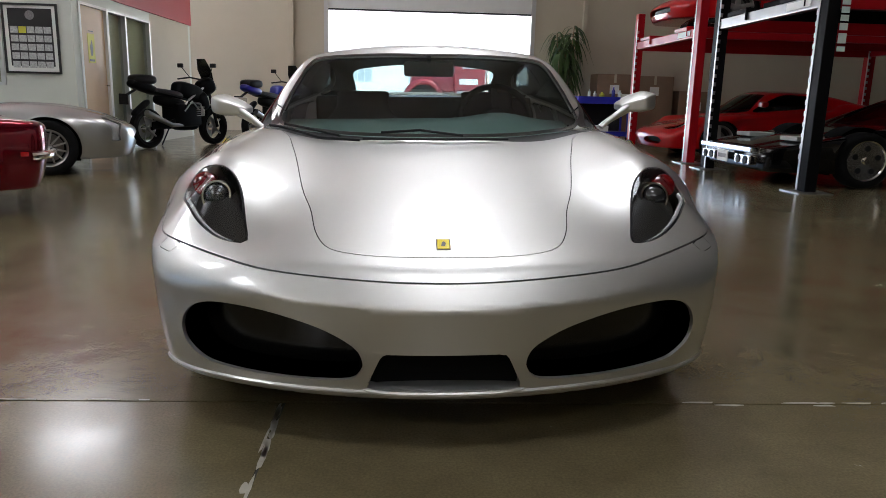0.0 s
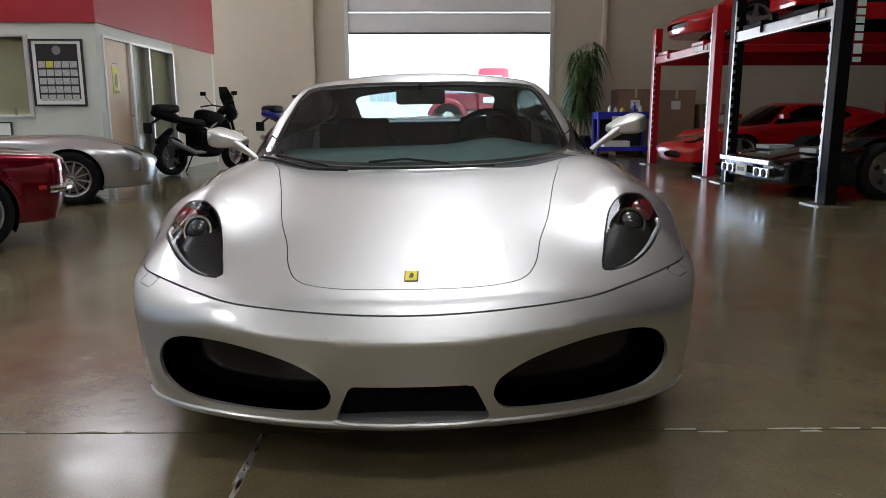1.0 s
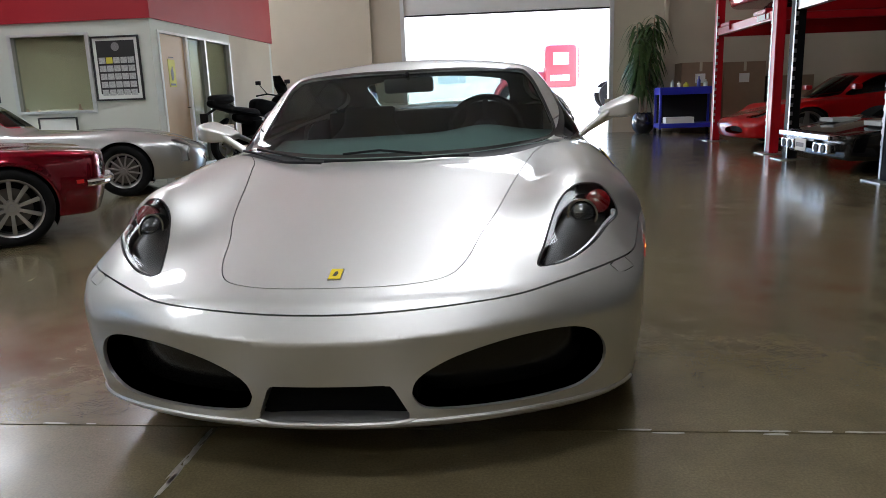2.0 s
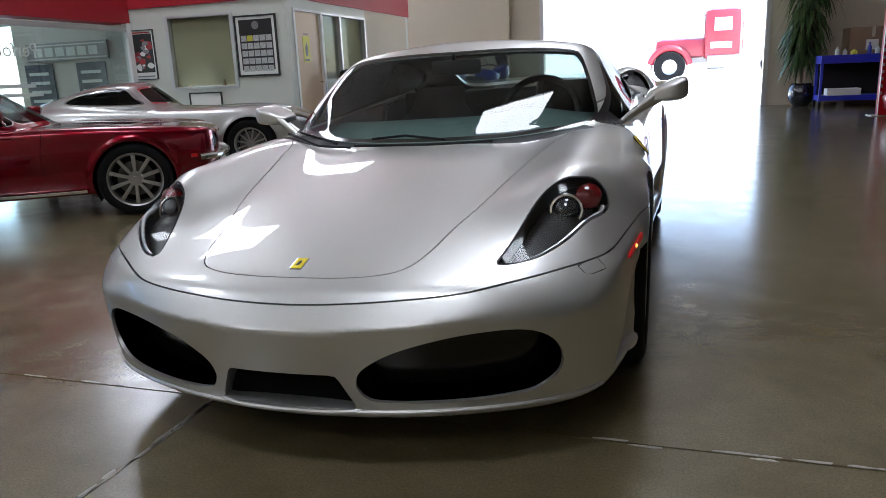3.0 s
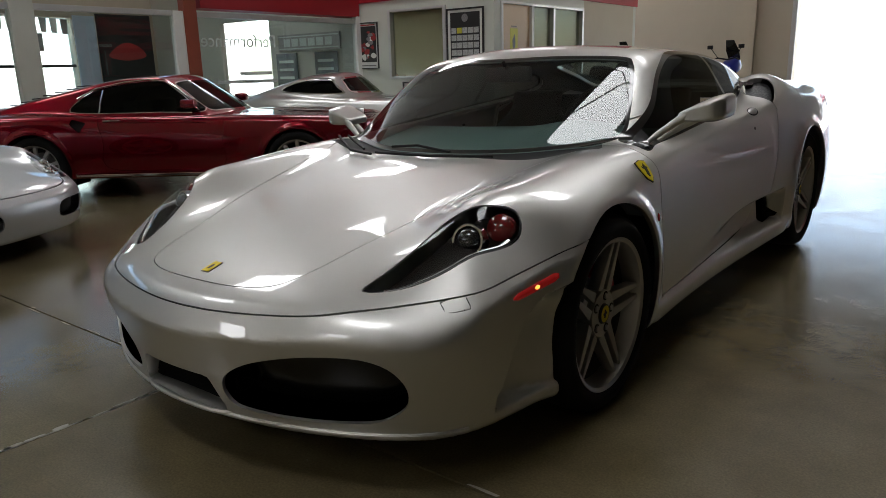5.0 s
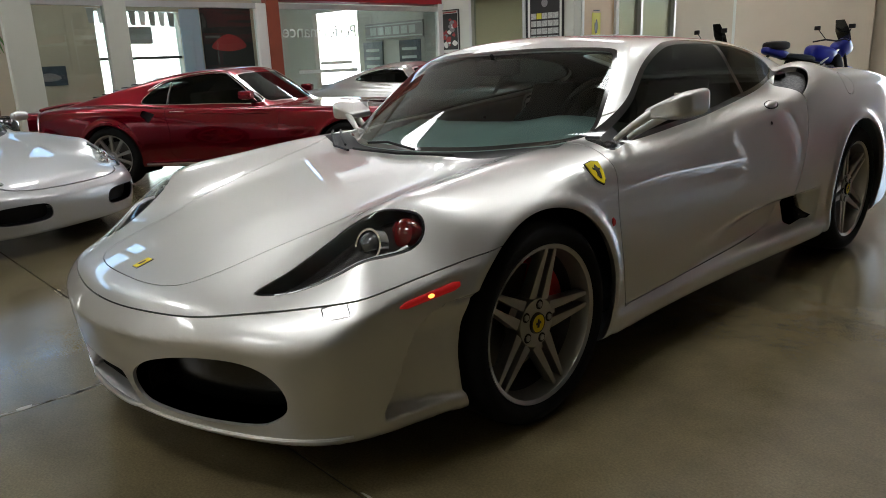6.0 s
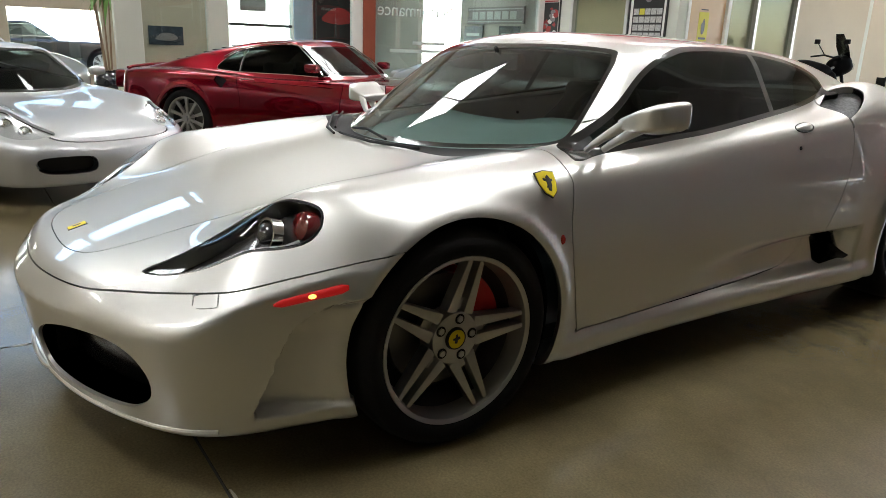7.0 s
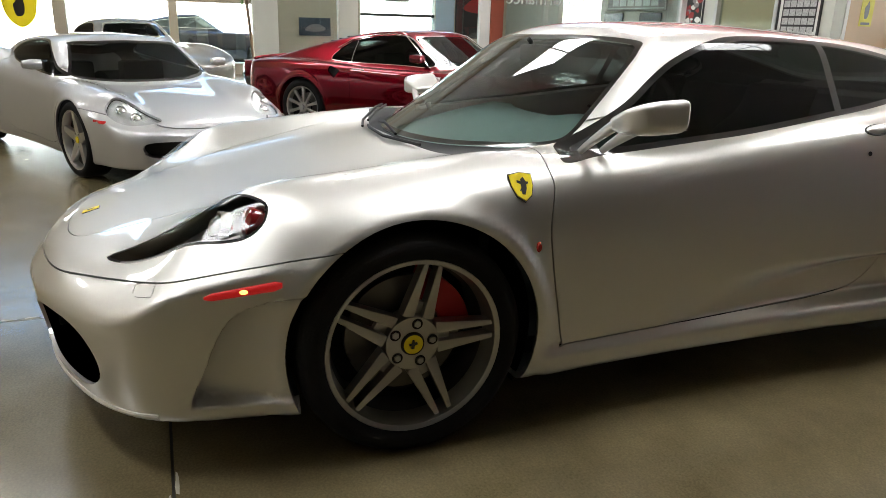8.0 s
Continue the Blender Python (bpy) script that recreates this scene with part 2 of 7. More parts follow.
def tube(points, r, seg=8, closed=False):
    """A round bar along points."""
    bm = bmesh.new()
    pts = [Vector(p) for p in points]
    rings = []
    n = len(pts)
    rad = r if callable(r) else (lambda u: r)
    up = Vector((0.13, 0.27, 0.95))
    for i, p in enumerate(pts):
        d = (pts[(i + 1) % n] - pts[i - 1]) if closed or 0 < i < n - 1 else (pts[1] - pts[0] if i == 0 else pts[-1] - pts[-2])
        d.normalize()
        u = d.cross(up)
        if u.length < 1e-3:
            u = d.cross(Vector((1, 0, 0)))
        u.normalize()
        w = d.cross(u)
        k = rad(i / max(n - 1, 1))
        rings.append([bm.verts.new(p + (u * math.cos(6.28318 * j / seg) + w * math.sin(6.28318 * j / seg)) * k) for j in range(seg)])
    for i in range(n if closed else n - 1):
        a, b = rings[i], rings[(i + 1) % n]
        for j in range(seg):
            bm.faces.new((a[j], a[(j + 1) % seg], b[(j + 1) % seg], b[j]))
    if not closed:
        bm.faces.new(rings[0][::-1])
        bm.faces.new(rings[-1])
    return bm


def lathe(profile, seg=48, axis="X", closed=False):
    """Turns a profile of (radius, along) round an axis."""
    bm = bmesh.new()
    rings = []
    for r, a in profile:
        ring = []
        for j in range(seg):
            t = 2 * math.pi * j / seg
            c, s = math.cos(t) * r, math.sin(t) * r
            ring.append(bm.verts.new((a, c, s) if axis == "X" else (c, s, a)))
        rings.append(ring)
    n = len(rings)
    for i in range(n if closed else n - 1):
        a, b = rings[i], rings[(i + 1) % n]
        for j in range(seg):
            bm.faces.new((a[j], a[(j + 1) % seg], b[(j + 1) % seg], b[j]))
    bmesh.ops.recalc_face_normals(bm, faces=bm.faces)
    return bm


def prism(outline, depth, to=lambda u, v, w: (u, v, w), bevel=0.0):
    """A plate with an outline of (u, v), depth thick along w."""
    bm = bmesh.new()
    a = [bm.verts.new(to(u, v, 0)) for u, v in outline]
    b = [bm.verts.new(to(u, v, depth)) for u, v in outline]
    bm.faces.new(a[::-1])
    bm.faces.new(b)
    n = len(a)
    for i in range(n):
        bm.faces.new((a[i], a[(i + 1) % n], b[(i + 1) % n], b[i]))
    bmesh.ops.recalc_face_normals(bm, faces=bm.faces)
    if bevel:
        bmesh.ops.bevel(bm, geom=list(bm.edges), offset=bevel, segments=2, affect="EDGES", profile=0.6)
    return bm


# ---- smooth bodies from profiles ----
def spline(*knots):
    """A natural cubic through (t, value) knots, flat beyond its ends."""
    x = np.array([k[0] for k in knots], float)
    y = np.array([k[1] for k in knots], float)
    n = len(x)
    h = np.diff(x)
    a = np.eye(n)
    r = np.zeros(n)
    for i in range(1, n - 1):
        a[i, i - 1:i + 2] = h[i - 1], 2 * (h[i - 1] + h[i]), h[i]
        r[i] = 6 * ((y[i + 1] - y[i]) / h[i] - (y[i] - y[i - 1]) / h[i - 1])
    m2 = np.linalg.solve(a, r)

    def at(t):
        t = np.clip(t, x[0], x[-1])
        i = np.clip(np.searchsorted(x, t) - 1, 0, n - 2)
        u, w = x[i + 1] - t, t - x[i]
        return (m2[i] * u ** 3 + m2[i + 1] * w ** 3) / (6 * h[i]) + (y[i] / h[i] - m2[i] * h[i] / 6) * u + (y[i + 1] / h[i] - m2[i + 1] * h[i] / 6) * w
    return at


def smax(a, b, k):
    h = np.clip(k - np.abs(a - b), 0, None) / k
    return np.maximum(a, b) + h ** 3 * k / 6


def smin(a, b, k):
    return -smax(-a, -b, k)


def step(t, a, b):
    u = np.clip((t - a) / (b - a), 0, 1)
    return u * u * u * (u * (6 * u - 15) + 10)


def gradient(f, p, e=0.002):
    g = np.empty_like(p)
    for i in range(3):
        d = np.zeros(3)
        d[i] = e
        g[:, i] = (f(p + d) - f(p - d)) / (2 * e)
    return g


def skin(f, lo, hi, h):
    """The surface f = 0 inside a box, as triangles with their points drawn onto it."""
    ax = [np.arange(lo[i], hi[i] + h, h) for i in range(3)]
    nx, ny, nz = map(len, ax)
    val = np.empty((nx, ny, nz))
    yy, zz = np.meshgrid(ax[1], ax[2], indexing="ij")
    for i0 in range(0, nx, 8):
        xs = ax[0][i0:i0 + 8]
        pts = np.stack([np.repeat(xs, ny * nz), np.tile(yy.ravel(), len(xs)), np.tile(zz.ravel(), len(xs))], 1)
        val[i0:i0 + len(xs)] = f(pts).reshape(len(xs), ny, nz)
    inside = val < 0
    cells = (nx - 1, ny - 1, nz - 1)
    total = np.zeros((nx * ny * nz, 3))
    count = np.zeros(nx * ny * nz)
    quads = []
    for a in range(3):
        s0 = [slice(None)] * 3
        s1 = [slice(None)] * 3
        s0[a], s1[a] = slice(None, -1), slice(1, None)
        v0, v1 = val[tuple(s0)], val[tuple(s1)]
        idx = np.argwhere((v0 < 0) != (v1 < 0))
        b, c = [(1, 2), (2, 0), (0, 1)][a]
        ok = (idx[:, b] > 0) & (idx[:, c] > 0) & (idx[:, b] < cells[b]) & (idx[:, c] < cells[c])
        idx = idx[ok]
        t0, t1 = v0[tuple(idx.T)], v1[tuple(idx.T)]
        pos = np.stack([ax[i][idx[:, i]] for i in range(3)], 1)
        pos[:, a] += h * t0 / (t0 - t1)
        ids = []
        for db, dc in ((-1, -1), (0, -1), (0, 0), (-1, 0)):
            q = idx.copy()
            q[:, b] += db
            q[:, c] += dc
            fl = (q[:, 0] * ny + q[:, 1]) * nz + q[:, 2]
            ids.append(fl)
            for i in range(3):
                total[:, i] += np.bincount(fl, pos[:, i], len(total))
            count += np.bincount(fl, minlength=len(count))
        q = np.stack(ids, 1)
        flip = t0 > 0
        q[flip] = q[flip][:, ::-1]
        quads.append(q)
    quads = np.concatenate(quads)
    used = np.unique(quads)
    remap = np.full(len(count), -1)
    remap[used] = np.arange(len(used))
    v = total[used] / count[used][:, None]
    for _ in range(4):
        g = gradient(f, v)
        d = f(v)[:, None] * g / np.maximum((g ** 2).sum(1), 0.05)[:, None]
        v = v - np.clip(d, -0.4 * h, 0.4 * h)
    q = remap[quads]
    return v, np.concatenate([q[:, [0, 1, 2]], q[:, [0, 2, 3]]])


def split(v, tri, s):
    """Cuts triangles along s = 0. Gives the points, the triangles with s > 0 and those with s < 0."""
    s = np.where(np.abs(s) < 1e-6, 1e-6, s)
    pos = s > 0
    k = pos[tri].sum(1)
    plus, minus = [tri[k == 3]], [tri[k == 0]]
    cut = tri[(k == 1) | (k == 2)]
    if len(cut) == 0:
        return v, plus[0], minus[0]
    kc = pos[cut].sum(1)
    odd = np.where(kc[:, None] == 1, pos[cut], ~pos[cut])
    j = odd.argmax(1)
    r = np.arange(len(cut))
    a, b, c = cut[r, j], cut[r, (j + 1) % 3], cut[r, (j + 2) % 3]
    edges = np.concatenate([np.stack([a, b], 1), np.stack([a, c], 1)])
    lo_hi = np.sort(edges, 1)
    key, inv = np.unique(lo_hi[:, 0] * (len(v) + 1) + lo_hi[:, 1], return_inverse=True)
    e0, e1 = key // (len(v) + 1), key % (len(v) + 1)
    t = s[e0] / (s[e0] - s[e1])
    nv = v[e0] + (v[e1] - v[e0]) * t[:, None]
    ab, ac = len(v) + inv[:len(cut)], len(v) + inv[len(cut):]
    tip = np.stack([a, ab, ac], 1)
    base = np.concatenate([np.stack([ab, b, c], 1), np.stack([ab, c, ac], 1)])
    one = kc == 1
    two = np.concatenate([one, one])
    plus += [tip[one], base[~two]]
    minus += [tip[~one], base[two]]
    return np.concatenate([v, nv]), np.concatenate(plus), np.concatenate(minus)


def polygon_distance(outline, u, v):
    """Signed distance to a closed outline of (u, v): positive inside."""
    o = np.array(outline, float)
    best = np.full(len(u), 1e9)
    inside = np.zeros(len(u), bool)
    for (ax_, ay), (bx, by) in zip(o, np.roll(o, -1, 0)):
        dx, dy = bx - ax_, by - ay
        t = np.clip(((u - ax_) * dx + (v - ay) * dy) / (dx * dx + dy * dy + 1e-12), 0, 1)
        best = np.minimum(best, np.hypot(u - ax_ - t * dx, v - ay - t * dy))
        cross = (ay > v) != (by > v)
        xi = ax_ + (v - ay) / np.where(abs(by - ay) < 1e-12, 1e-12, by - ay) * dx
        inside ^= cross & (u < xi)
    return np.where(inside, best, -best)


def rounded(points, n=6):
    """A closed smooth outline through points (Catmull-Rom)."""
    p = [Vector(q) for q in points]
    k = len(p)
    out = []
    for i in range(k):
        a, b, c, d = p[i - 1], p[i], p[(i + 1) % k], p[(i + 2) % k]
        for j in range(n):
            t = j / n
            out.append(tuple(0.5 * (2 * b + (c - a) * t + (2 * a - 5 * b + 4 * c - d) * t * t + (3 * b - a - 3 * c + d) * t ** 3)))
    return out


class Shell:
    """A body surface that panels are cut out of."""

    def __init__(self, f, lo, hi, h):
        self.f = f
        self.v, self.tri = skin(f, lo, hi, h)

    def cut(self, s):
        """Takes the region s > 0 (a function of points) out of the shell and returns its triangles."""
        self.v, inner, self.tri = split(self.v, self.tri, s(self.v))
        return inner

    def normals(self, p):
        g = gradient(self.f, p)
        return g / np.maximum(np.linalg.norm(g, axis=1), 1e-6)[:, None]

    def mesh(self, name, tri, mat, parent, skirt=0.0, shift=0.0, label=""):
        """A part from triangles. skirt: how deep its open edges are folded in; shift: how far it lies under the surface."""
        if len(tri) == 0:
            return None
        used, inv = np.unique(tri, return_inverse=True)
        p = self.v[used]
        t = inv.reshape(-1, 3)
        n = self.normals(p)
        if shift:
            p = p - n * shift
        vs, fs, ns = p, t, n
        if skirt:
            e = np.concatenate([t[:, [0, 1]], t[:, [1, 2]], t[:, [2, 0]]])
            key = e.min(1).astype(np.int64) * len(p) + e.max(1)
            u, first, c = np.unique(key, return_index=True, return_counts=True)
            rim = e[first[c == 1]]
            if len(rim):
                a, b = rim[:, 0], rim[:, 1]
                m = len(rim)
                dirs = p[b] - p[a]
                side = np.cross(dirs, n[a])
                side /= np.maximum(np.linalg.norm(side, axis=1), 1e-9)[:, None]
                extra = np.concatenate([p[a], p[b], p[b] - n[b] * skirt, p[a] - n[a] * skirt])
                i = len(p) + np.arange(m)
                f2 = np.concatenate([np.stack([i + m, i, i + 3 * m], 1), np.stack([i + m, i + 3 * m, i + 2 * m], 1)])
                vs = np.concatenate([p, extra])
                fs = np.concatenate([t, f2])
                ns = np.concatenate([n, side, side, side, side])
        return mesh_object(name, vs.tolist(), fs.tolist(), mat, parent, True, ns.tolist(), label)


# ---- car shapes: front axle at the origin, nose towards -y ----
def body_shape(P):
    """The implicit body of a car from its profiles. P holds splines along y and a few numbers."""
    top, bulge, wide, roof, waist = P["top"], P["bulge"], P["wide"], P["roof"], P["waist"]
    crest, spread, crown = P.get("crest", 0.68), P.get("spread", 0.17), P.get("crown", 0.05)
    y0, y1 = P["nose"], P["tail"]
    bow, corner, lean, zn = P.get("bow", 0.15), P.get("corner", 0.22), P.get("lean", 0.8), P.get("nose_z", 0.42)
    belly = P.get("belly", 0.16)
    ws_y, ws_z, ws_slope, ws_bow = P["screen"]
    belt, tumble = P.get("belt", 0.78), P.get("tumble", 0.62)
    arch = P["arch"]
    sculpt = P.get("sculpt")
    k_top, k_edge, k_cab = P.get("k_top", 0.12), P.get("k_edge", 0.08), P.get("k_cab", 0.05)
    flank = P.get("flank", 0.45)

    def lower(p):
        x, y, z = np.abs(p[:, 0]), p[:, 1], p[:, 2]
        plan = y0 + bow * x * x + P.get("bow4", 0.0) * x ** 4
        h = top(y) - crown * x * x + bulge(y) * np.exp(-((x - crest) / spread) ** 2)
        h = h - P.get("nose_crown", 0.0) * x ** 4 * (1 - step(y, -0.80, -0.30))
        if P.get("drop"):
            h = h - P["drop"] * np.exp(-np.clip(y - plan, -0.05, 1) / 0.030)
        tuck = P.get("tuck", 0.0) * (1 - step(z, 0.16, 0.46))
        w = wide(y) - flank * (z - P.get("flank_z", 0.5)) ** 2 - tuck * (1 - step(y, -0.62, -0.30)) * 0.6
        if sculpt is not None:
            w = w + sculpt(x, y, z)
        for ya, za, ra in arch:
            r = np.hypot(y - ya, z - za)
            w = w + 0.012 * np.exp(-((r - ra - 0.015) / 0.03) ** 2)
        side = x - w
        front = (plan + tuck * 2.2 * x * x + lean * (z - zn) ** 2) - y
        back = y - (y1 - 0.12 * x * x - 0.5 * (z - 0.6) ** 2)
        ring = smax(smax(side, front, corner), back, 0.2)
        if P.get("crease"):
            over_ = z - P["crease"](y)
            ring = ring + P.get("crease_slope", 1.0) * smax(over_, 0 * over_, 0.004) * (1 - step(y, -0.45, -0.12))
        f = smax(z - h, ring, k_top if np.isscalar(k_top) else k_top(y))
        return smax(f, belly - z, k_edge)

    def cabin(p):
        x, y, z = np.abs(p[:, 0]), p[:, 1], p[:, 2]
        screen = ((ws_y + (ws_bow + P.get("ws_ease", 0.0) * (z - ws_z)) * x * x + (z - ws_z) * ws_slope) - y) / math.hypot(1, ws_slope)
        up = z - (roof(y) - P.get("roof_crown", 0.12) * x * x)
        out = (x - (waist(y) - tumble * smax(z - belt, -0.02 + 0 * z, 0.06))) / math.hypot(1, tumble)
        f = smax(smax(up, screen, P.get("k_screen", 0.12)), out, P.get("k_roof", 0.10))
        return smax(f, belt - 0.25 - z, 0.02)

    def whole(p):
        return smin(lower(p), cabin(p), k_cab)

    return whole


def wheel_wells(sh, P, parent):
    """Cuts the round wheel openings out of a shell and lines each with a dark well."""
    for ya, za, ra in P["arch"]:
        for q in (1, -1):
            sh.cut(lambda p: np.minimum(ra - np.hypot(p[:, 1] - ya, p[:, 2] - za), q * p[:, 0] - 0.45))
            b = bmesh.new()
            rows = []
            for x in (0.46, P.get("well", 0.80)):
                rows.append([b.verts.new((q * x, ya + (ra + 0.012) * math.cos(radians(a)), za + (ra + 0.012) * math.sin(radians(a)))) for a in range(-30, 211, 8)])
            for k in range(len(rows[0]) - 1):
                b.faces.new((rows[0][k], rows[0][k + 1], rows[1][k + 1], rows[1][k]))
            b.faces.new(rows[0])
            part("wheel_well", b, M["well"], parent, smooth=True)


DUCT_EDGE = spline((0.16, -0.550), (0.19, -0.546), (0.232, -0.536), (0.319, -0.500), (0.407, -0.461), (0.440, -0.430), (0.462, -0.385), (0.482, -0.30))


def duct_side(y, z):
    """How far a point lies behind the leading edge of the duct in front of the wheel."""
    return np.minimum(np.minimum(y - DUCT_EDGE(z), (0.486 - z) * 0.9), 0.05 - y)


def sport_sculpt(x, y, z):
    """Hollow of the door towards the side intake, and the duct behind the front bumper."""
    line = 0.305 + 0.092 * step(y, 0.45, 1.80)
    soft = 0.026 + 0.045 * step(2.0 - y, 0.0, 1.2)
    door = -0.068 * step((line - z) / soft, -0.9, 0.9) * step(y, 0.50, 1.90) ** 1.1 * (1 - step(y, 2.03, 2.08)) * step(z, 0.225, 0.275)
    inner = np.clip((y - DUCT_EDGE(z)) / 0.21, 0, 1)
    duct = -0.080 * step(duct_side(y, z), 0.0, 0.016) * step(z, 0.196, 0.212) * (1 - 0.80 * inner) * (1 - 0.6 * step(z, 0.38, 0.48))
    sill = 0.02 * (1 - step(z, 0.20, 0.26)) * step(y, 0.35, 0.45) * (1 - step(y, 2.1, 2.3))
    return door + duct + sill


SPORT = dict(
    crease=spline((-1.0, 0.395), (-0.96, 0.404), (-0.90, 0.421), (-0.80, 0.447), (-0.70, 0.464), (-0.60, 0.486), (-0.42, 0.530), (-0.1, 0.56)),
    nose=-0.9633, tail=3.53, bow=0.365, bow4=0.0927, corner=0.1964, lean=0.42, nose_z=0.4757, belly=0.1463, drop=0.05, nose_crown=0.258,
    top=spline((-1.02, 0.455), (-0.95, 0.470), (-0.88, 0.498), (-0.78, 0.532), (-0.5, 0.605), (-0.2, 0.668), (0.1, 0.720), (0.4, 0.757), (0.9, 0.785), (1.3, 0.822), (1.7, 0.860), (2.0, 0.885), (2.6, 0.90), (3.1, 0.90), (3.55, 0.85)),
    bulge=spline((-1.0, -0.02), (-0.82, 0.0), (-0.70, 0.0066), (-0.58, 0.0351), (-0.40, 0.088), (-0.15, 0.080), (0.12, 0.060), (0.45, 0.040), (0.9, 0.02), (1.7, 0.02), (1.95, 0.035), (2.15, 0.105), (2.5, 0.085), (3.0, 0.05), (3.5, 0.0)),
    crest=0.675, spread=0.165, crown=0.045,
    wide=spline((-0.9, 0.794), (-0.5, 0.840), (-0.2, 0.882), (0.0, 0.888), (0.4, 0.870), (0.9, 0.852), (1.5, 0.862), (2.1, 0.888), (2.6, 0.900), (3.1, 0.885), (3.5, 0.83)),
    flank=0.30, flank_z=0.46,
    screen=(0.22, 0.752, 1.67, 0.62), ws_ease=-0.8, roof=spline((0.2, 1.12), (0.9, 1.152), (1.3, 1.163), (1.7, 1.150), (2.1, 1.105), (2.6, 0.99), (3.0, 0.90), (3.4, 0.80)),
    roof_crown=0.16, waist=spline((0.3, 0.72), (0.7, 0.765), (1.2, 0.78), (1.7, 0.765), (2.2, 0.69), (2.8, 0.56)),
    belt=0.80, tumble=0.64, k_top=spline((-1.0, 0.012), (-0.85, 0.018), (-0.6, 0.030), (-0.42, 0.06), (-0.2, 0.13), (0.2, 0.14), (4.0, 0.14)), k_cab=0.045, k_screen=0.08, k_roof=0.09, k_edge=0.055,
    arch=((0.030, 0.304, 0.346), (2.58, 0.335, 0.356)), sculpt=sport_sculpt)


def mirrored(outline):
    return [(-u, v) for u, v in outline]


def tyre_profile(r, w, rim):
    h = w / 2
    return [(rim, -h * 0.86), (rim + 0.012, -h * 0.98), (rim + (r - rim) * 0.5, -h * 1.02), (r - 0.022, -h * 0.96), (r - 0.006, -h * 0.82), (r, -h * 0.55), (r, 0), (r, h * 0.55), (r - 0.006, h * 0.82),
            (r - 0.022, h * 0.96), (rim + (r - rim) * 0.5, h * 1.02), (rim + 0.012, h * 0.98), (rim, h * 0.86)]


def spoke_bar(a, b, wa, wb, x0, x1, depth, bevel=0.005):
    """One spoke in the wheel's plane from a to b (y, z), its face at x0 (hub end) and x1 (rim end)."""
    a, b = Vector(a), Vector(b)
    d = (b - a).normalized()
    n = Vector((-d.y, d.x))
    bm = bmesh.new()
    q = [(a + n * wa, x0), (b + n * wb, x1), (b - n * wb, x1), (a - n * wa, x0)]
    f = [bm.verts.new((x, p.x, p.y)) for p, x in q]
    k = [bm.verts.new((x - depth, p.x, p.y)) for p, x in q]
    bm.faces.new(f)
    bm.faces.new(k[::-1])
    for i in range(4):
        bm.faces.new((f[i], k[i], k[(i + 1) % 4], f[(i + 1) % 4]))
    bmesh.ops.recalc_face_normals(bm, faces=bm.faces)
    bmesh.ops.bevel(bm, geom=list(bm.edges), offset=bevel, segments=2, affect="EDGES", profile=0.6)
    return bm


def join(parts):
    out = bmesh.new()
    for b in parts:
        me = bpy.data.meshes.new("joined")
        b.to_mesh(me)
        b.free()
        out.from_mesh(me)
        bpy.data.meshes.remove(me)
    return out


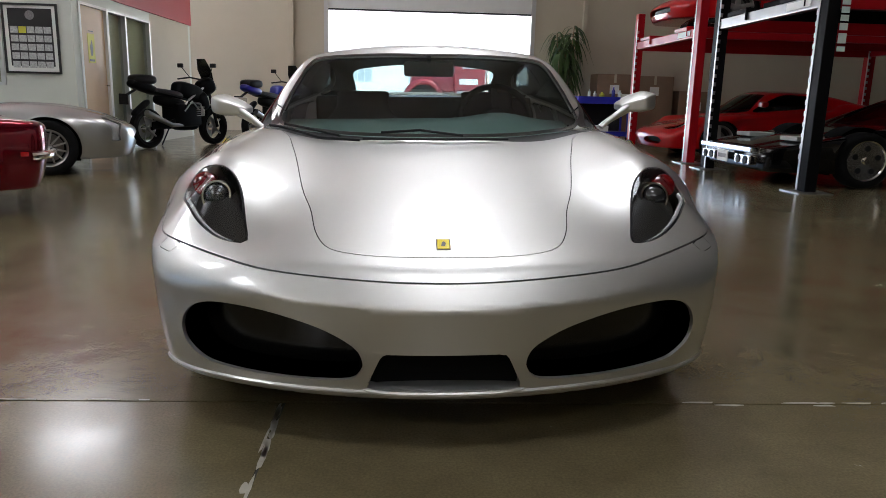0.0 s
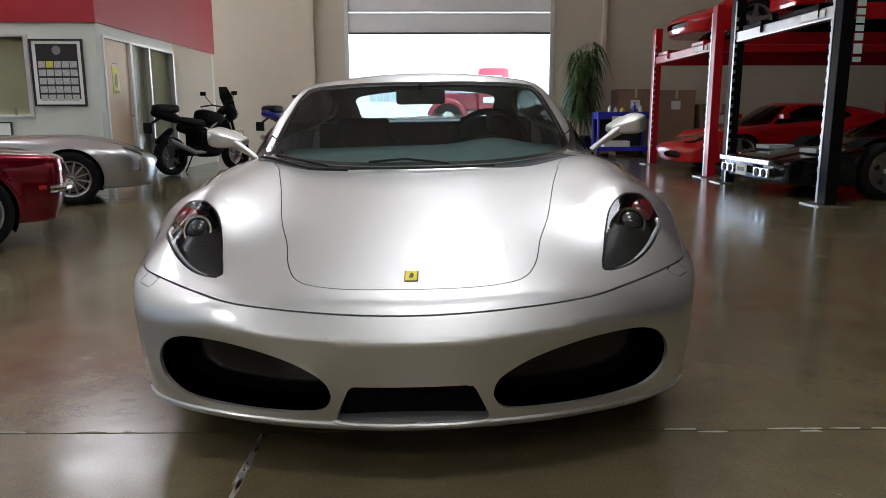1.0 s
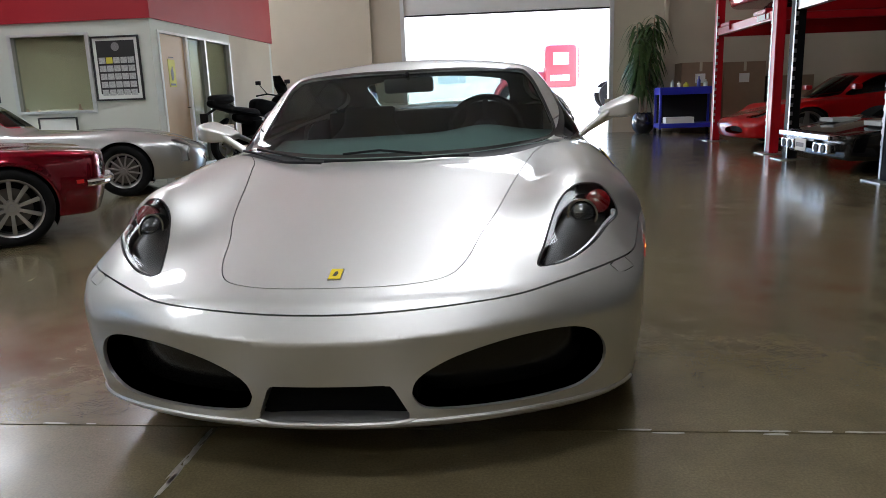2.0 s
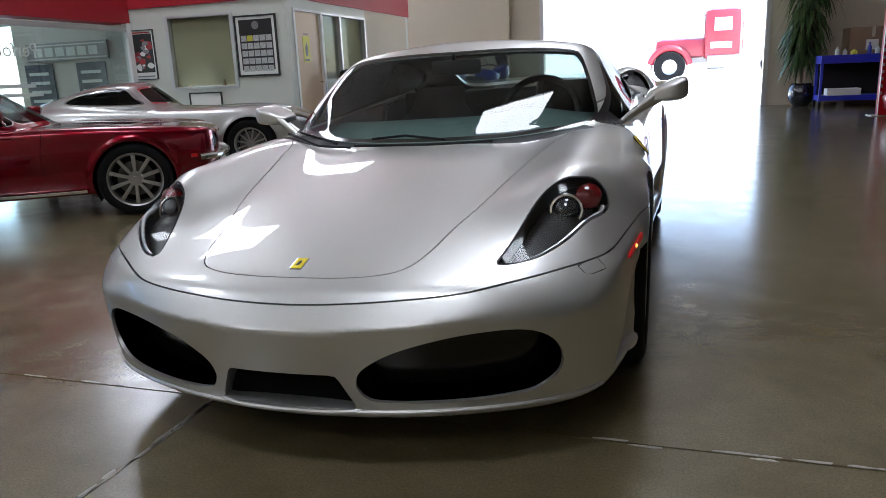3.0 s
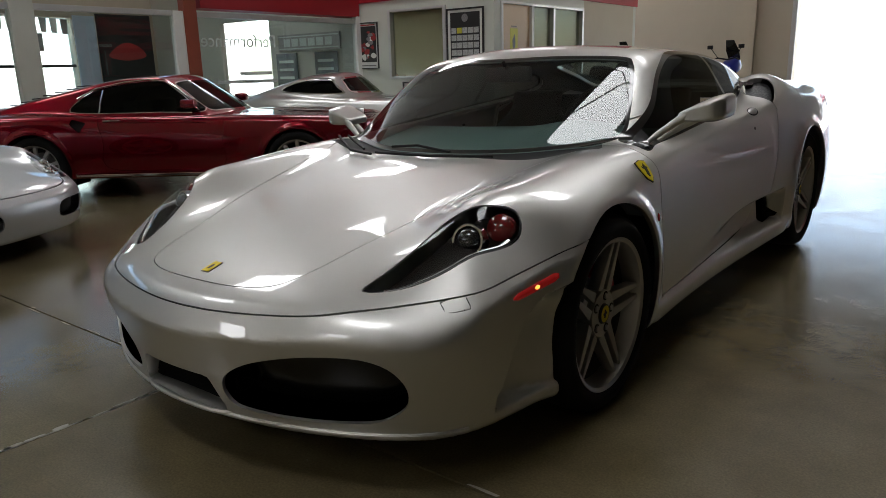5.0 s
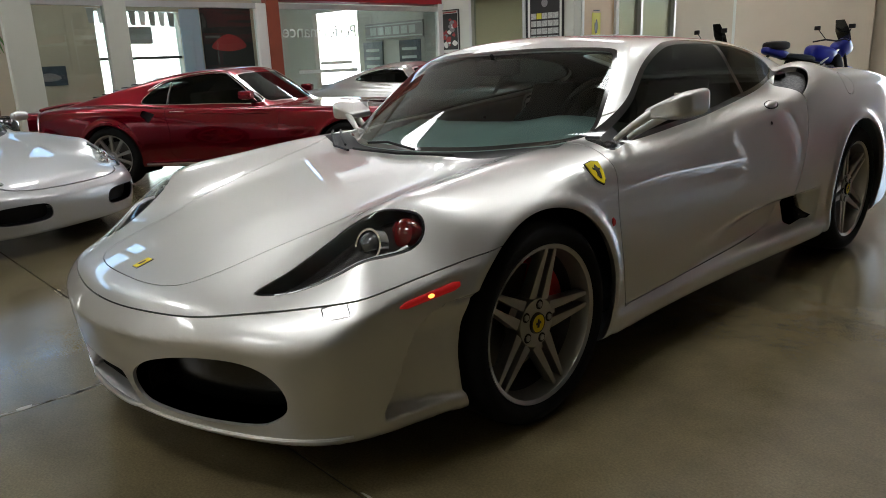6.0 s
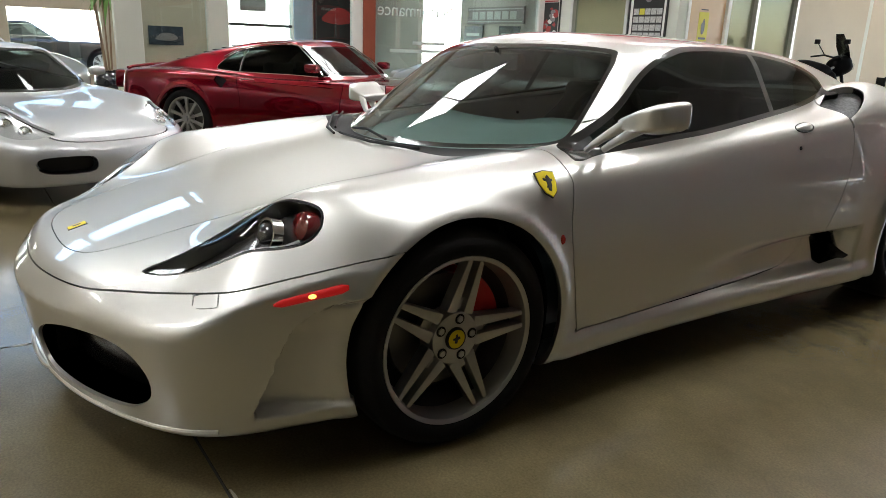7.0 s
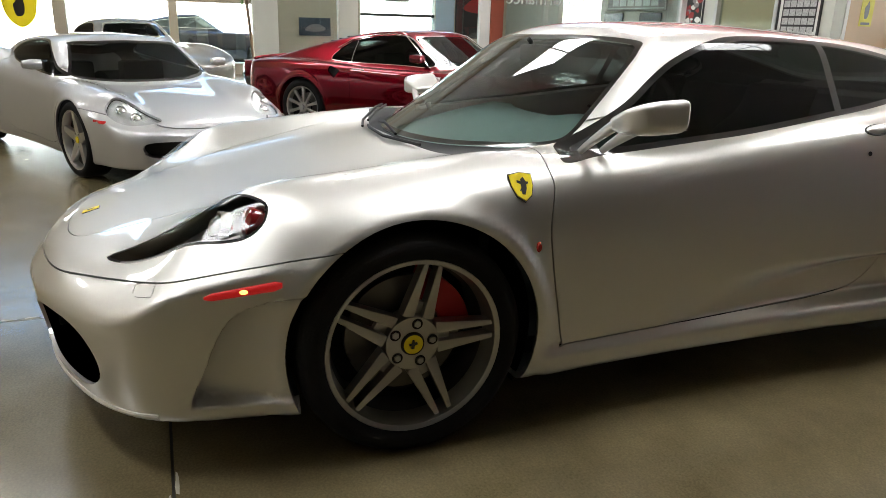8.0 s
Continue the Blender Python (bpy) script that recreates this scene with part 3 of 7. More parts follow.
def wheel(style, parent, place, r, width, rim, mats, turn=0.0, caliper=True, detail=1.0):
    """A wheel whose outer face looks along +x of its own frame."""
    w = new("wheel")
    w.parent = parent
    w.matrix_local = place
    seg = 64 if detail >= 1 else 36
    face = width / 2 - 0.012
    part("tyre", lathe(tyre_profile(r, width, rim), seg, closed=False), M["rubber"], w, smooth=True, angle=60)
    h = width / 2
    barrel = [(rim - 0.004, -h * 0.86), (rim - 0.02, -h * 0.7), (rim - 0.03, 0.0), (rim - 0.020, h * 0.35), (rim - 0.013, h * 0.74), (rim - 0.008, h * 0.88), (rim + 0.004, h * 0.93), (rim + 0.007, h * 0.90), (rim + 0.004, h * 0.84)]
    part("rim", lathe(barrel[3:], seg), mats["rim"], w, smooth=True)
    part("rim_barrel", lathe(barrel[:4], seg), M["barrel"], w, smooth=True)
    bars = []
    hub_x = face - 0.030
    if style == "twin5":
        for i in range(5):
            a = turn + 2 * math.pi * i / 5
            c, s = math.cos(a), math.sin(a)
            def at(rad, off):
                return (c * rad - s * off, s * rad + c * off)
            for sgn in (-1, 1):
                bars.append(spoke_bar(at(0.070, 0.0285 * sgn), at(rim - 0.004, 0.0190 * sgn), 0.0165, 0.0066, hub_x, face - 0.010, 0.040, 0.0035))
            bars.append(spoke_bar(at(0.060, 0.0), at(0.112, 0.0), 0.020, 0.018, hub_x - 0.020, hub_x - 0.016, 0.02, 0.002))
            part("bolt_recess", cyl((hub_x, *at(0.056, 0.0)), (hub_x + 0.0052, *at(0.056, 0.0)), 0.0155, 0.0150, 20), M["black"], w)
            part("wheel_bolt", cyl((hub_x, *at(0.056, 0.0)), (hub_x + 0.0085, *at(0.056, 0.0)), 0.0115, 0.0095, 6), M["steel"], w)
        bars.append(cyl((hub_x - 0.05, 0, 0), (hub_x + 0.004, 0, 0), 0.082, 0.074, 40))
    elif style == "star5":
        for i in range(5):
            a = turn + 2 * math.pi * i / 5
            c, s = math.cos(a), math.sin(a)
            bars.append(spoke_bar((c * 0.04, s * 0.04), (c * (rim - 0.012), s * (rim - 0.012)), 0.046, 0.026, hub_x, face - 0.008, 0.04))
        bars.append(cyl((hub_x - 0.05, 0, 0), (hub_x + 0.004, 0, 0), 0.075, 0.07, 32))
    elif style == "multi":
        for i in range(8):
            a = turn + 2 * math.pi * i / 8
            c, s = math.cos(a), math.sin(a)
            bars.append(spoke_bar((c * 0.045, s * 0.045), (c * (rim - 0.02), s * (rim - 0.02)), 0.018, 0.030, hub_x + 0.012, face - 0.02, 0.035))
        bars.append(cyl((hub_x - 0.05, 0, 0), (hub_x + 0.02, 0, 0), 0.062, 0.05, 28))
    elif style == "ten":
        for i in range(10):
            a = turn + 2 * math.pi * i / 10
            c, s = math.cos(a), math.sin(a)
            bars.append(spoke_bar((c * 0.045, s * 0.045), (c * (rim - 0.015), s * (rim - 0.015)), 0.013, 0.019, hub_x + 0.006, face - 0.015, 0.03))
        bars.append(cyl((hub_x - 0.05, 0, 0), (hub_x + 0.014, 0, 0), 0.07, 0.06, 28))
    elif style == "wire":
        for i in range(12):
            a = turn + 2 * math.pi * i / 12
            c, s = math.cos(a), math.sin(a)
            bars.append(spoke_bar((c * 0.03, s * 0.03), (c * (rim - 0.015), s * (rim - 0.015)), 0.012, 0.009, hub_x + 0.01, face - 0.03, 0.02, 0.003))
        bars.append(cyl((hub_x - 0.05, 0, 0), (hub_x + 0.03, 0, 0), 0.045, 0.03, 24))
    elif style == "phone":
        disc = bmesh.new()
        n = 120
        inner = [disc.verts.new((face - 0.02, 0.02 * math.cos(6.28318 * j / n), 0.02 * math.sin(6.28318 * j / n))) for j in range(n)]
        outer = [disc.verts.new((face - 0.012, (rim - 0.012) * math.cos(6.28318 * j / n), (rim - 0.012) * math.sin(6.28318 * j / n))) for j in range(n)]
        for j in range(n):
            disc.faces.new((inner[j], inner[(j + 1) % n], outer[(j + 1) % n], outer[j]))
        bmesh.ops.recalc_face_normals(disc, faces=disc.faces)
        bars.append(disc)
        for i in range(5):
            a = turn + 2 * math.pi * i / 5
            c, s = math.cos(a) * rim * 0.62, math.sin(a) * rim * 0.62
            hole = cyl((face - 0.022, c, s), (face - 0.006, c, s), 0.034, 0.034, 24)
            part("hole", hole, M["black"], w)
        bars.append(cyl((hub_x - 0.02, 0, 0), (face + 0.004, 0, 0), 0.05, 0.035, 28))
    part("spokes", join(bars), mats["rim"], w, smooth=True)
    part("centre_cap", cyl((hub_x, 0, 0), (hub_x + (0.011 if style in ("twin5", "star5") else 0.036), 0, 0), 0.031, 0.028, 28), mats["cap"], w, smooth=True)
    if style == "star5":
        for i in range(5):
            a = turn + 2 * math.pi * (i + 0.5) / 5
            c, s = math.cos(a) * 0.056, math.sin(a) * 0.056
            part("wheel_bolt", cyl((hub_x, c, s), (hub_x + 0.012, c, s), 0.0105, 0.009, 12), M["steel"], w)
    if style == "twin5":
        part("cap_ring", lathe([(0.027, hub_x + 0.006), (0.027, hub_x + 0.0118), (0.0305, hub_x + 0.0114), (0.033, hub_x + 0.004)], 32), M["emblem_black"], w, smooth=True)
        part("emblem", prism([(-0.006, -0.012), (0.002, -0.013), (0.004, -0.003), (0.012, 0.0), (0.010, 0.006), (0.004, 0.006), (0.002, 0.014), (-0.003, 0.013), (-0.004, 0.004), (-0.012, 0.003), (-0.011, -0.003), (-0.005, -0.003)], 0.0012, lambda u, v, q: (hub_x + 0.0112 + q, u, v)), M["emblem_black"], w)
    part("brake_disc", lathe([(0.06, -0.03), (0.165, -0.03), (0.165, -0.005), (0.06, -0.005)], 40, closed=True), M["disc"], w, smooth=True)
    # black disc across the wheel's back, standing in for the shade inside
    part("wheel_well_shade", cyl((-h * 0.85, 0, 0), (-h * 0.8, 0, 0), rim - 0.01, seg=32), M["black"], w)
    return w


def caliper(parent, place, name="brake_caliper"):
    n = 10
    pr = []
    for j in range(n + 1):
        a = math.radians(-32 + 64 * j / n)
        pr.append((math.cos(a) * 0.185, math.sin(a) * 0.185))
    for j in range(n, -1, -1):
        a = math.radians(-32 + 64 * j / n)
        pr.append((math.cos(a) * 0.105, math.sin(a) * 0.105))
    b = prism(pr, 0.10, lambda u, v, w: (w - 0.075, u, v), 0.004)
    ob = part(name, b, M["caliper"], parent, "red brake caliper", smooth=True)
    ob.matrix_local = place
    return ob


def inside_of(outline, axes, keep=None):
    """A cutter: positive inside an outline seen along one axis, where keep(points) > 0."""
    a, b = axes

    def s(p):
        d = polygon_distance(outline, p[:, a], p[:, b])
        if keep is not None:
            d = np.minimum(d, keep(p))
        return d
    return s


def grown(s, g):
    return lambda p: s(p) + g


# ---- the silver sports car ----
LEAN = pose(0.4, 0, 0) @ pose(0, 0, 0, 0, -0.9, 0) @ pose(-0.4, 0, 0)  # the body sits a little lower on one side


def on_flank(f, sgn, y, z):
    """A frame on the body's side: its z axis points outward, its x axis along the car."""
    x = 0.8
    for _ in range(40):
        x -= 0.8 * float(f(np.array([[x, y, z]]))[0])
    n = gradient(f, np.array([[x, y, z]]))[0]
    n = Vector((sgn * n[0], n[1], n[2])).normalized()
    a = (Vector((0, 1, 0)) - n * n.y).normalized()
    c = n.cross(a)
    return Matrix(((a.x, c.x, n.x, sgn * x), (a.y, c.y, n.y, y), (a.z, c.z, n.z, z), (0, 0, 0, 1)))


def over(f, x, y, lift):
    """The point lift above the body at x, y."""
    z = 1.0
    for _ in range(60):
        z -= 0.7 * float(f(np.array([[x, y, z]]))[0])
    return (x, y, z + lift)


def sports_car():
    whole = body_shape(SPORT)
    car = thing("sports_car", LEAN, "silver mid-engined sports coupe on polished concrete floor", "car")
    sh = Shell(whole, (-1.06, -1.06, 0.10), (1.06, 3.62, 1.24), 0.0165)
    paint = M["silver"]

    def take(s, gap=0.0018):
        """A panel with a thin open joint round it: the panel's triangles, and the joint's."""
        outer = sh.cut(grown(s, gap))
        keep = sh.tri
        sh.tri = outer
        inner = sh.cut(grown(s, -gap))
        joint = sh.tri
        sh.tri = keep
        return inner, joint

    wheel_wells(sh, SPORT, car)

    # glass
    edge = [(0.30, 0.756), (0.47, 0.766), (0.606, 0.780), (0.655, 0.812), (0.632, 0.90), (0.590, 1.00), (0.554, 1.060), (0.495, 1.090), (0.25, 1.104)]
    screen = inside_of(rounded([(0, 0.754), *edge, (0, 1.104), *[(-u, w) for u, w in edge[::-1]]]),
                       (0, 2), lambda p: 1.15 - p[:, 1])
    rim = sh.cut(screen)
    keep, sh.tri = sh.tri, rim
    pane = sh.cut(grown(screen, -0.012))
    part_glass = sh.mesh("windscreen", pane, M["car_glass"], car, label="tinted windscreen")
    part_glass.visible_shadow = False
    sh.mesh("windscreen_border", sh.tri, M["gloss_black"], part_glass)
    sh.tri = keep

    def cowl(p):
        ax, y, z = np.abs(p[:, 0]), p[:, 1], p[:, 2]
        return np.minimum(np.minimum(y - 0.205 - 0.28 * ax ** 2, 0.665 - 0.5 * np.clip(y - 0.36, 0, 1) - ax), np.minimum(0.795 - z, np.minimum(z - 0.68, 0.70 - y)))
    sh.mesh("scuttle", sh.cut(cowl), M["black"], car, skirt=0.01, shift=0.004)
    for sgn in (1, -1):
        side = inside_of(rounded([(0.478, 0.760), (0.66, 0.777), (0.91, 0.800), (1.14, 0.819), (1.5, 0.860), (1.72, 0.884), (1.95, 0.917), (2.08, 0.952), (2.05, 1.015), (1.88, 1.066), (1.62, 1.099), (1.38, 1.111), (1.14, 1.099), (0.92, 1.030), (0.73, 0.908), (0.60, 0.832)]),
                         (1, 2), lambda p, q=sgn: q * p[:, 0] - 0.35)
        rim = sh.cut(side)
        keep, sh.tri = sh.tri, rim
        pane = sh.cut(grown(side, -0.016))
        seal = sh.tri
        sh.tri = pane
        sail = sh.cut(lambda p: 0.615 - p[:, 1])
        quarter = sh.cut(lambda p: p[:, 1] - (1.55 + 0.12 * (p[:, 2] - 0.9)) - 0.016)
        pillar = sh.cut(lambda p: p[:, 1] - (1.55 + 0.12 * (p[:, 2] - 0.9)) + 0.016)
        g = sh.mesh("side_window", sh.tri, M["side_glass"], car, label="dark tinted side window")
        sh.mesh("window_seal", seal, M["gloss_black"], g)
        sh.mesh("quarter_window", quarter, M["side_glass"], car, label="dark tinted quarter window")
        sh.mesh("sail_panel", sail, M["black"], car, label="black corner panel behind the pillar")
        sh.mesh("pillar_trim", pillar, M["gloss_black"], car)
        sh.tri = keep
    back = inside_of(rounded([(0, 1.92), (0.30, 1.94), (0.43, 2.0), (0.46, 2.3), (0.42, 2.72), (0.0, 2.80), (-0.42, 2.72), (-0.46, 2.3), (-0.43, 2.0), (-0.30, 1.94)]), (0, 1), lambda p: p[:, 2] - 0.9)
    g = sh.mesh("rear_window", sh.cut(back), M["car_glass"], car)
    g.visible_shadow = False

    # headlights
    for sgn in (1, -1):
        o = rounded([(0.526, -0.706), (0.548, -0.61), (0.576, -0.51), (0.603, -0.445), (0.645, -0.398), (0.692, -0.360), (0.738, -0.328), (0.770, -0.342), (0.778, -0.39), (0.754, -0.475), (0.704, -0.565), (0.636, -0.642), (0.572, -0.692)])
        o = o if sgn > 0 else mirrored(o)
        s = inside_of(o, (0, 1), lambda p: p[:, 2] - 0.45)
        lens, joint = take(s, 0.002)
        sh.mesh("lamp_gap", joint, M["black"], car, shift=0.012)
        lamp = sh.mesh("headlight", lens, M["clear"], car, label="clear covered headlight with projector lens")
        lamp.visible_shadow = False
        sh.mesh("lamp_bowl", lens, M["lamp_bowl"], lamp, shift=0.045, skirt=-0.042)
        keep, sh.tri = sh.tri, lens
        sh.cut(grown(s, -0.004))
        sh.mesh("lamp_trim", sh.tri, M["black"], lamp, shift=-0.0006)
        edge_line = [(0.764, -0.395), (0.760, -0.430), (0.742, -0.478), (0.720, -0.520), (0.694, -0.560), (0.664, -0.597), (0.629, -0.633), (0.600, -0.657), (0.572, -0.677)]
        part("lamp_strip", tube([over(whole, sgn * u, w, -0.011) for u, w in edge_line], lambda u: 0.0085 - 0.0045 * u, 8), M["pale_bowl"], lamp, "bright strip along the lamp's lower edge", smooth=True)
        sh.tri = keep
        c = Vector((0.668 * sgn, -0.445, 0.612))
        ax = Vector((0.12 * sgn, -0.92, 0.30)).normalized()
        q = Matrix.Translation(c) @ ax.to_track_quat("Z", "Y").to_matrix().to_4x4()
        b = lathe([(0.0, 0.022), (0.018, 0.019), (0.030, 0.010), (0.036, 0.0), (0.036, -0.03)], 32, "Z")
        b.transform(q)
        part("projector_lens", b, M["lens"], lamp, smooth=True)
        b = lathe([(0.037, -0.03), (0.040, 0.004), (0.046, 0.004), (0.052, -0.02)], 32, "Z")
        b.transform(q)
        part("projector_ring", b, M["chrome"], lamp, smooth=True)
        c2 = Vector((0.722 * sgn, -0.375, 0.640))
        q2 = Matrix.Translation(c2) @ ax.to_track_quat("Z", "Y").to_matrix().to_4x4()
        b = lathe([(0.0, 0.012), (0.022, 0.010), (0.036, 0.002), (0.040, -0.008), (0.040, -0.03)], 24, "Z")
        b.transform(q2)
        part("indicator", b, M["lamp_red_dark"], lamp, smooth=True)
        for k in range(16):
            u = k / 15
            lx, ly = 0.555 + 0.205 * u ** 0.8, -0.722 + 0.262 * u ** 1.35
            lz = 0.6
            for _ in range(20):
                lz -= float(whole(np.array([[lx, ly, lz]]))[0])
            b = bmesh.new()
            bmesh.ops.create_icosphere(b, subdivisions=1, radius=0.0032, matrix=Matrix.Translation((sgn * (lx - 0.012), ly + 0.016, lz - 0.012)))
            part("lamp_bead", b, M["chrome"], lamp, smooth=True)
    # boot lid over the nose
    half = [(0.14, -0.840), (0.240, -0.820), (0.303, -0.782), (0.342, -0.695), (0.374, -0.55), (0.420, -0.39), (0.485, -0.08), (0.545, 0.18), (0.60, 0.48)]
    hood = rounded([(0, -0.845), *half, (0, 0.55), *[(-u, w) for u, w in half[::-1]]])
    lid, joint = take(inside_of(hood, (0, 1), lambda p: np.minimum(p[:, 2] - 0.40, 0.50 - p[:, 1])), 0.0016)
    sh.mesh("lid_joint", joint, M["black"], car, shift=0.015)
    sh.mesh("front_lid", lid, paint, car, skirt=0.015)

    # front bumper
    line = spline((-0.96, 0.449), (-0.93, 0.457), (-0.90, 0.466), (-0.85, 0.477), (-0.79, 0.488), (-0.71, 0.497), (-0.60, 0.516), (-0.48, 0.539), (-0.36, 0.558), (-0.18, 0.586))
    bump, joint = take(lambda p: np.minimum(line(p[:, 1]) - p[:, 2], -0.05 - p[:, 1]), 0.0014)
    sh.mesh("bumper_joint", joint, M["black"], car, shift=0.015)
    keep, sh.tri = sh.tri, bump
    for edge in (lambda p: SPORT["crease"](p[:, 1]) - p[:, 2], lambda p: duct_side(p[:, 1], p[:, 2]), lambda p: duct_side(p[:, 1], p[:, 2]) - 0.016, lambda p: p[:, 2] - 0.204):
        upper = sh.cut(edge)
        sh.tri = np.concatenate([upper, sh.tri])
    for sgn in (1, -1):
        o = rounded([(0.205, 0.262), (0.225, 0.302), (0.30, 0.345), (0.40, 0.374), (0.50, 0.389), (0.60, 0.389), (0.662, 0.366), (0.695, 0.318), (0.692, 0.265), (0.655, 0.230), (0.60, 0.211), (0.46, 0.203), (0.32, 0.204), (0.238, 0.212), (0.212, 0.236)])
        o = o if sgn > 0 else mirrored(o)
        s = inside_of(o, (0, 2), lambda p: -0.35 - p[:, 1])
        lip = sh.cut(grown(s, 0.008))
        k2, sh.tri = sh.tri, lip
        hole = sh.cut(s)
        sh.mesh("intake_lip", sh.tri, M["silver"], car, skirt=0.01)
        sh.tri = k2
        grille = sh.mesh("intake_duct", hole, M["duct"], car, shift=0.085, skirt=-0.075)
    mid = inside_of([(-0.150, 0.286), (0.150, 0.286), (0.160, 0.276), (0.196, 0.195), (0.194, 0.186), (-0.194, 0.186), (-0.196, 0.195), (-0.160, 0.276)], (0, 2), lambda p: -0.6 - p[:, 1])
    sh.cut(mid)
    part("centre_duct", box((-0.215, -0.888, 0.165), (0.215, -0.78, 0.300), 0.004), M["well"], car)
    nose_at = []
    for k in range(21):
        u = k / 10 - 1
        y = -1.0
        for _ in range(60):
            y += 0.6 * float(whole(np.array([[0.207 * u, y, 0.181]]))[0])
        nose_at.append((0.207 * u, y - 0.006 + 0.012 * u ** 8, 0.177 + 0.006 * u ** 6))
    lipbar = tube(nose_at, 0.0075)
    part("splitter_lip", lipbar, M["silver"], car, smooth=True)
    for sgn in (1, -1):
        cap, joint = take(inside_of(rounded([(-0.651, 0.484), (-0.646, 0.495), (-0.640, 0.505), (-0.618, 0.512), (-0.597, 0.518), (-0.602, 0.505), (-0.608, 0.492), (-0.630, 0.487)], 3), (1, 2), lambda p, q=sgn: q * p[:, 0] - 0.5), 0.0007)
        sh.mesh("washer_joint", joint, M["black"], car, shift=0.003)
        sh.mesh("washer_cover", cap, paint, car, skirt=0.008)
    bumper = sh.mesh("front_bumper", sh.tri, paint, car, skirt=0.05)
    sh.tri = keep

    # side marker lamps cut from the bumper's flank lie on it
    for sgn in (1, -1):
        pts = [(-0.495 + 0.177 * i / 10) for i in range(11)]
        strip = []
        for k, yy in enumerate(pts):
            pinch = 0.006 if k in (0, 10) else 0.0
            for zz in (0.484 + 0.115 * (yy + 0.495) + pinch, 0.501 + 0.15 * (yy + 0.495) - pinch):
                xx = 0.8
                for _ in range(25):
                    g = float(whole(np.array([[xx, yy, zz]]))[0])
                    xx -= g
                strip.append((sgn * (xx + 0.003), yy, zz))
        f = [(2 * i, 2 * i + 1, 2 * i + 3, 2 * i + 2) if sgn < 0 else (2 * i, 2 * i + 2, 2 * i + 3, 2 * i + 1) for i in range(10)]
        mk = mesh_object("side_marker", strip, f, M["lamp_lit"], car, True, label="red side marker lamp, lit")
        sol = mk.modifiers.new("thickness", "SOLIDIFY")
        sol.thickness, sol.offset = 0.012, -1
        b = bmesh.new()
        bmesh.ops.create_icosphere(b, subdivisions=2, radius=0.0085, matrix=Matrix.Translation(((strip[11][0] - sgn * 0.003), strip[11][1] + 0.002, 0.5035)) @ Matrix.Diagonal((0.9, 1.35, 0.8, 1)))
        part("bulb", b, M["lamp_amber"], mk)

    # doors
    for sgn in (1, -1):
        o = rounded([(0.450, 0.785), (0.418, 0.70), (0.404, 0.60), (0.414, 0.50), (0.432, 0.40), (0.468, 0.252), (0.50, 0.246), (1.0, 0.253), (1.55, 0.264), (1.70, 0.30), (1.80, 0.42), (1.90, 0.60), (1.94, 0.75), (1.93, 0.90), (1.90, 0.99), (1.2, 0.99), (0.7, 0.88)], 5)
        d, joint = take(inside_of(o, (1, 2), lambda p, q=sgn: q * p[:, 0] - 0.45), 0.0018)
        sh.mesh("door_joint", joint, M["black"], car, shift=0.015)
        door = sh.mesh("door", d, paint, car, skirt=0.015)
        fm = on_flank(whole, sgn, 1.64, 0.826)
        b = lathe([(0.0, 0.011), (0.35, 0.0105), (0.7, 0.008), (0.92, 0.003), (1.0, -0.003)], 32, "Z")
        b.transform(fm @ pose(0, 0, 0, 0, 0, 4) @ Matrix.Diagonal((0.054, 0.021, 1, 1)))
        handle = part("door_handle", b, M["silver"], door, smooth=True)
        b = lathe([(0.0, 0.0012), (1.0, 0.0012), (1.03, -0.002)], 32, "Z")
        b.transform(fm @ pose(0, -0.001, 0, 0, 0, 4) @ Matrix.Diagonal((0.057, 0.024, 1, 1)))
        part("handle_recess", b, M["black"], handle)
        b = cyl((0, 0, -0.01), (0, 0, 0.0015), 0.0075, seg=16)
        b.transform(on_flank(whole, sgn, 1.585, 0.752))
        part("keyhole", b, M["black"], door)

    # rear intakes on the haunches
    for sgn in (1, -1):
        o = rounded([(0.650, 0.945), (0.70, 0.966), (0.757, 0.945), (0.806, 0.885), (0.832, 0.815), (0.805, 0.800), (0.752, 0.835), (0.695, 0.890)])
        o = o if sgn > 0 else mirrored(o)
        s = inside_of(o, (0, 2), lambda p: np.minimum(p[:, 1] - 1.88, 2.30 - p[:, 1]))
        ring = sh.cut(grown(s, 0.010))
        keep, sh.tri = sh.tri, ring
        hole = sh.cut(s)
        lip = sh.mesh("haunch_intake", sh.tri, M["silver"], car, skirt=0.03, shift=-0.005, label="oval rear intake with a silver rim and black mesh")
        sh.tri = keep
        sh.mesh("intake_mesh", hole, M["mesh"], lip, shift=0.022, skirt=-0.021)
        hole = sh.cut(inside_of([(1.80, 0.388), (1.94, 0.400), (1.97, 0.390), (2.062, 0.272), (2.052, 0.258), (1.88, 0.252)], (1, 2), lambda p, q=sgn: q * p[:, 0] - 0.4))
        sh.mesh("side_intake", hole, M["duct"], car, shift=0.06, skirt=-0.059, label="black side intake")
    # fuel flap on one haunch
    flap, joint = take(inside_of([(2.47 + 0.060 * math.cos(a), 0.872 + 0.054 * math.sin(a)) for a in [0.2618 * k for k in range(24)]], (1, 2), lambda p: p[:, 0] - 0.5), 0.0016)
    sh.mesh("flap_joint", joint, M["black"], car, shift=0.008)
    sh.mesh("fuel_flap", flap, paint, car, skirt=0.008, label="round fuel flap")
    # body shell, with its dark lining
    sh.mesh("body_shell", sh.tri, paint, car, skirt=0.02)
    p = sh.v
    mid_y = p[sh.tri].mean(1)
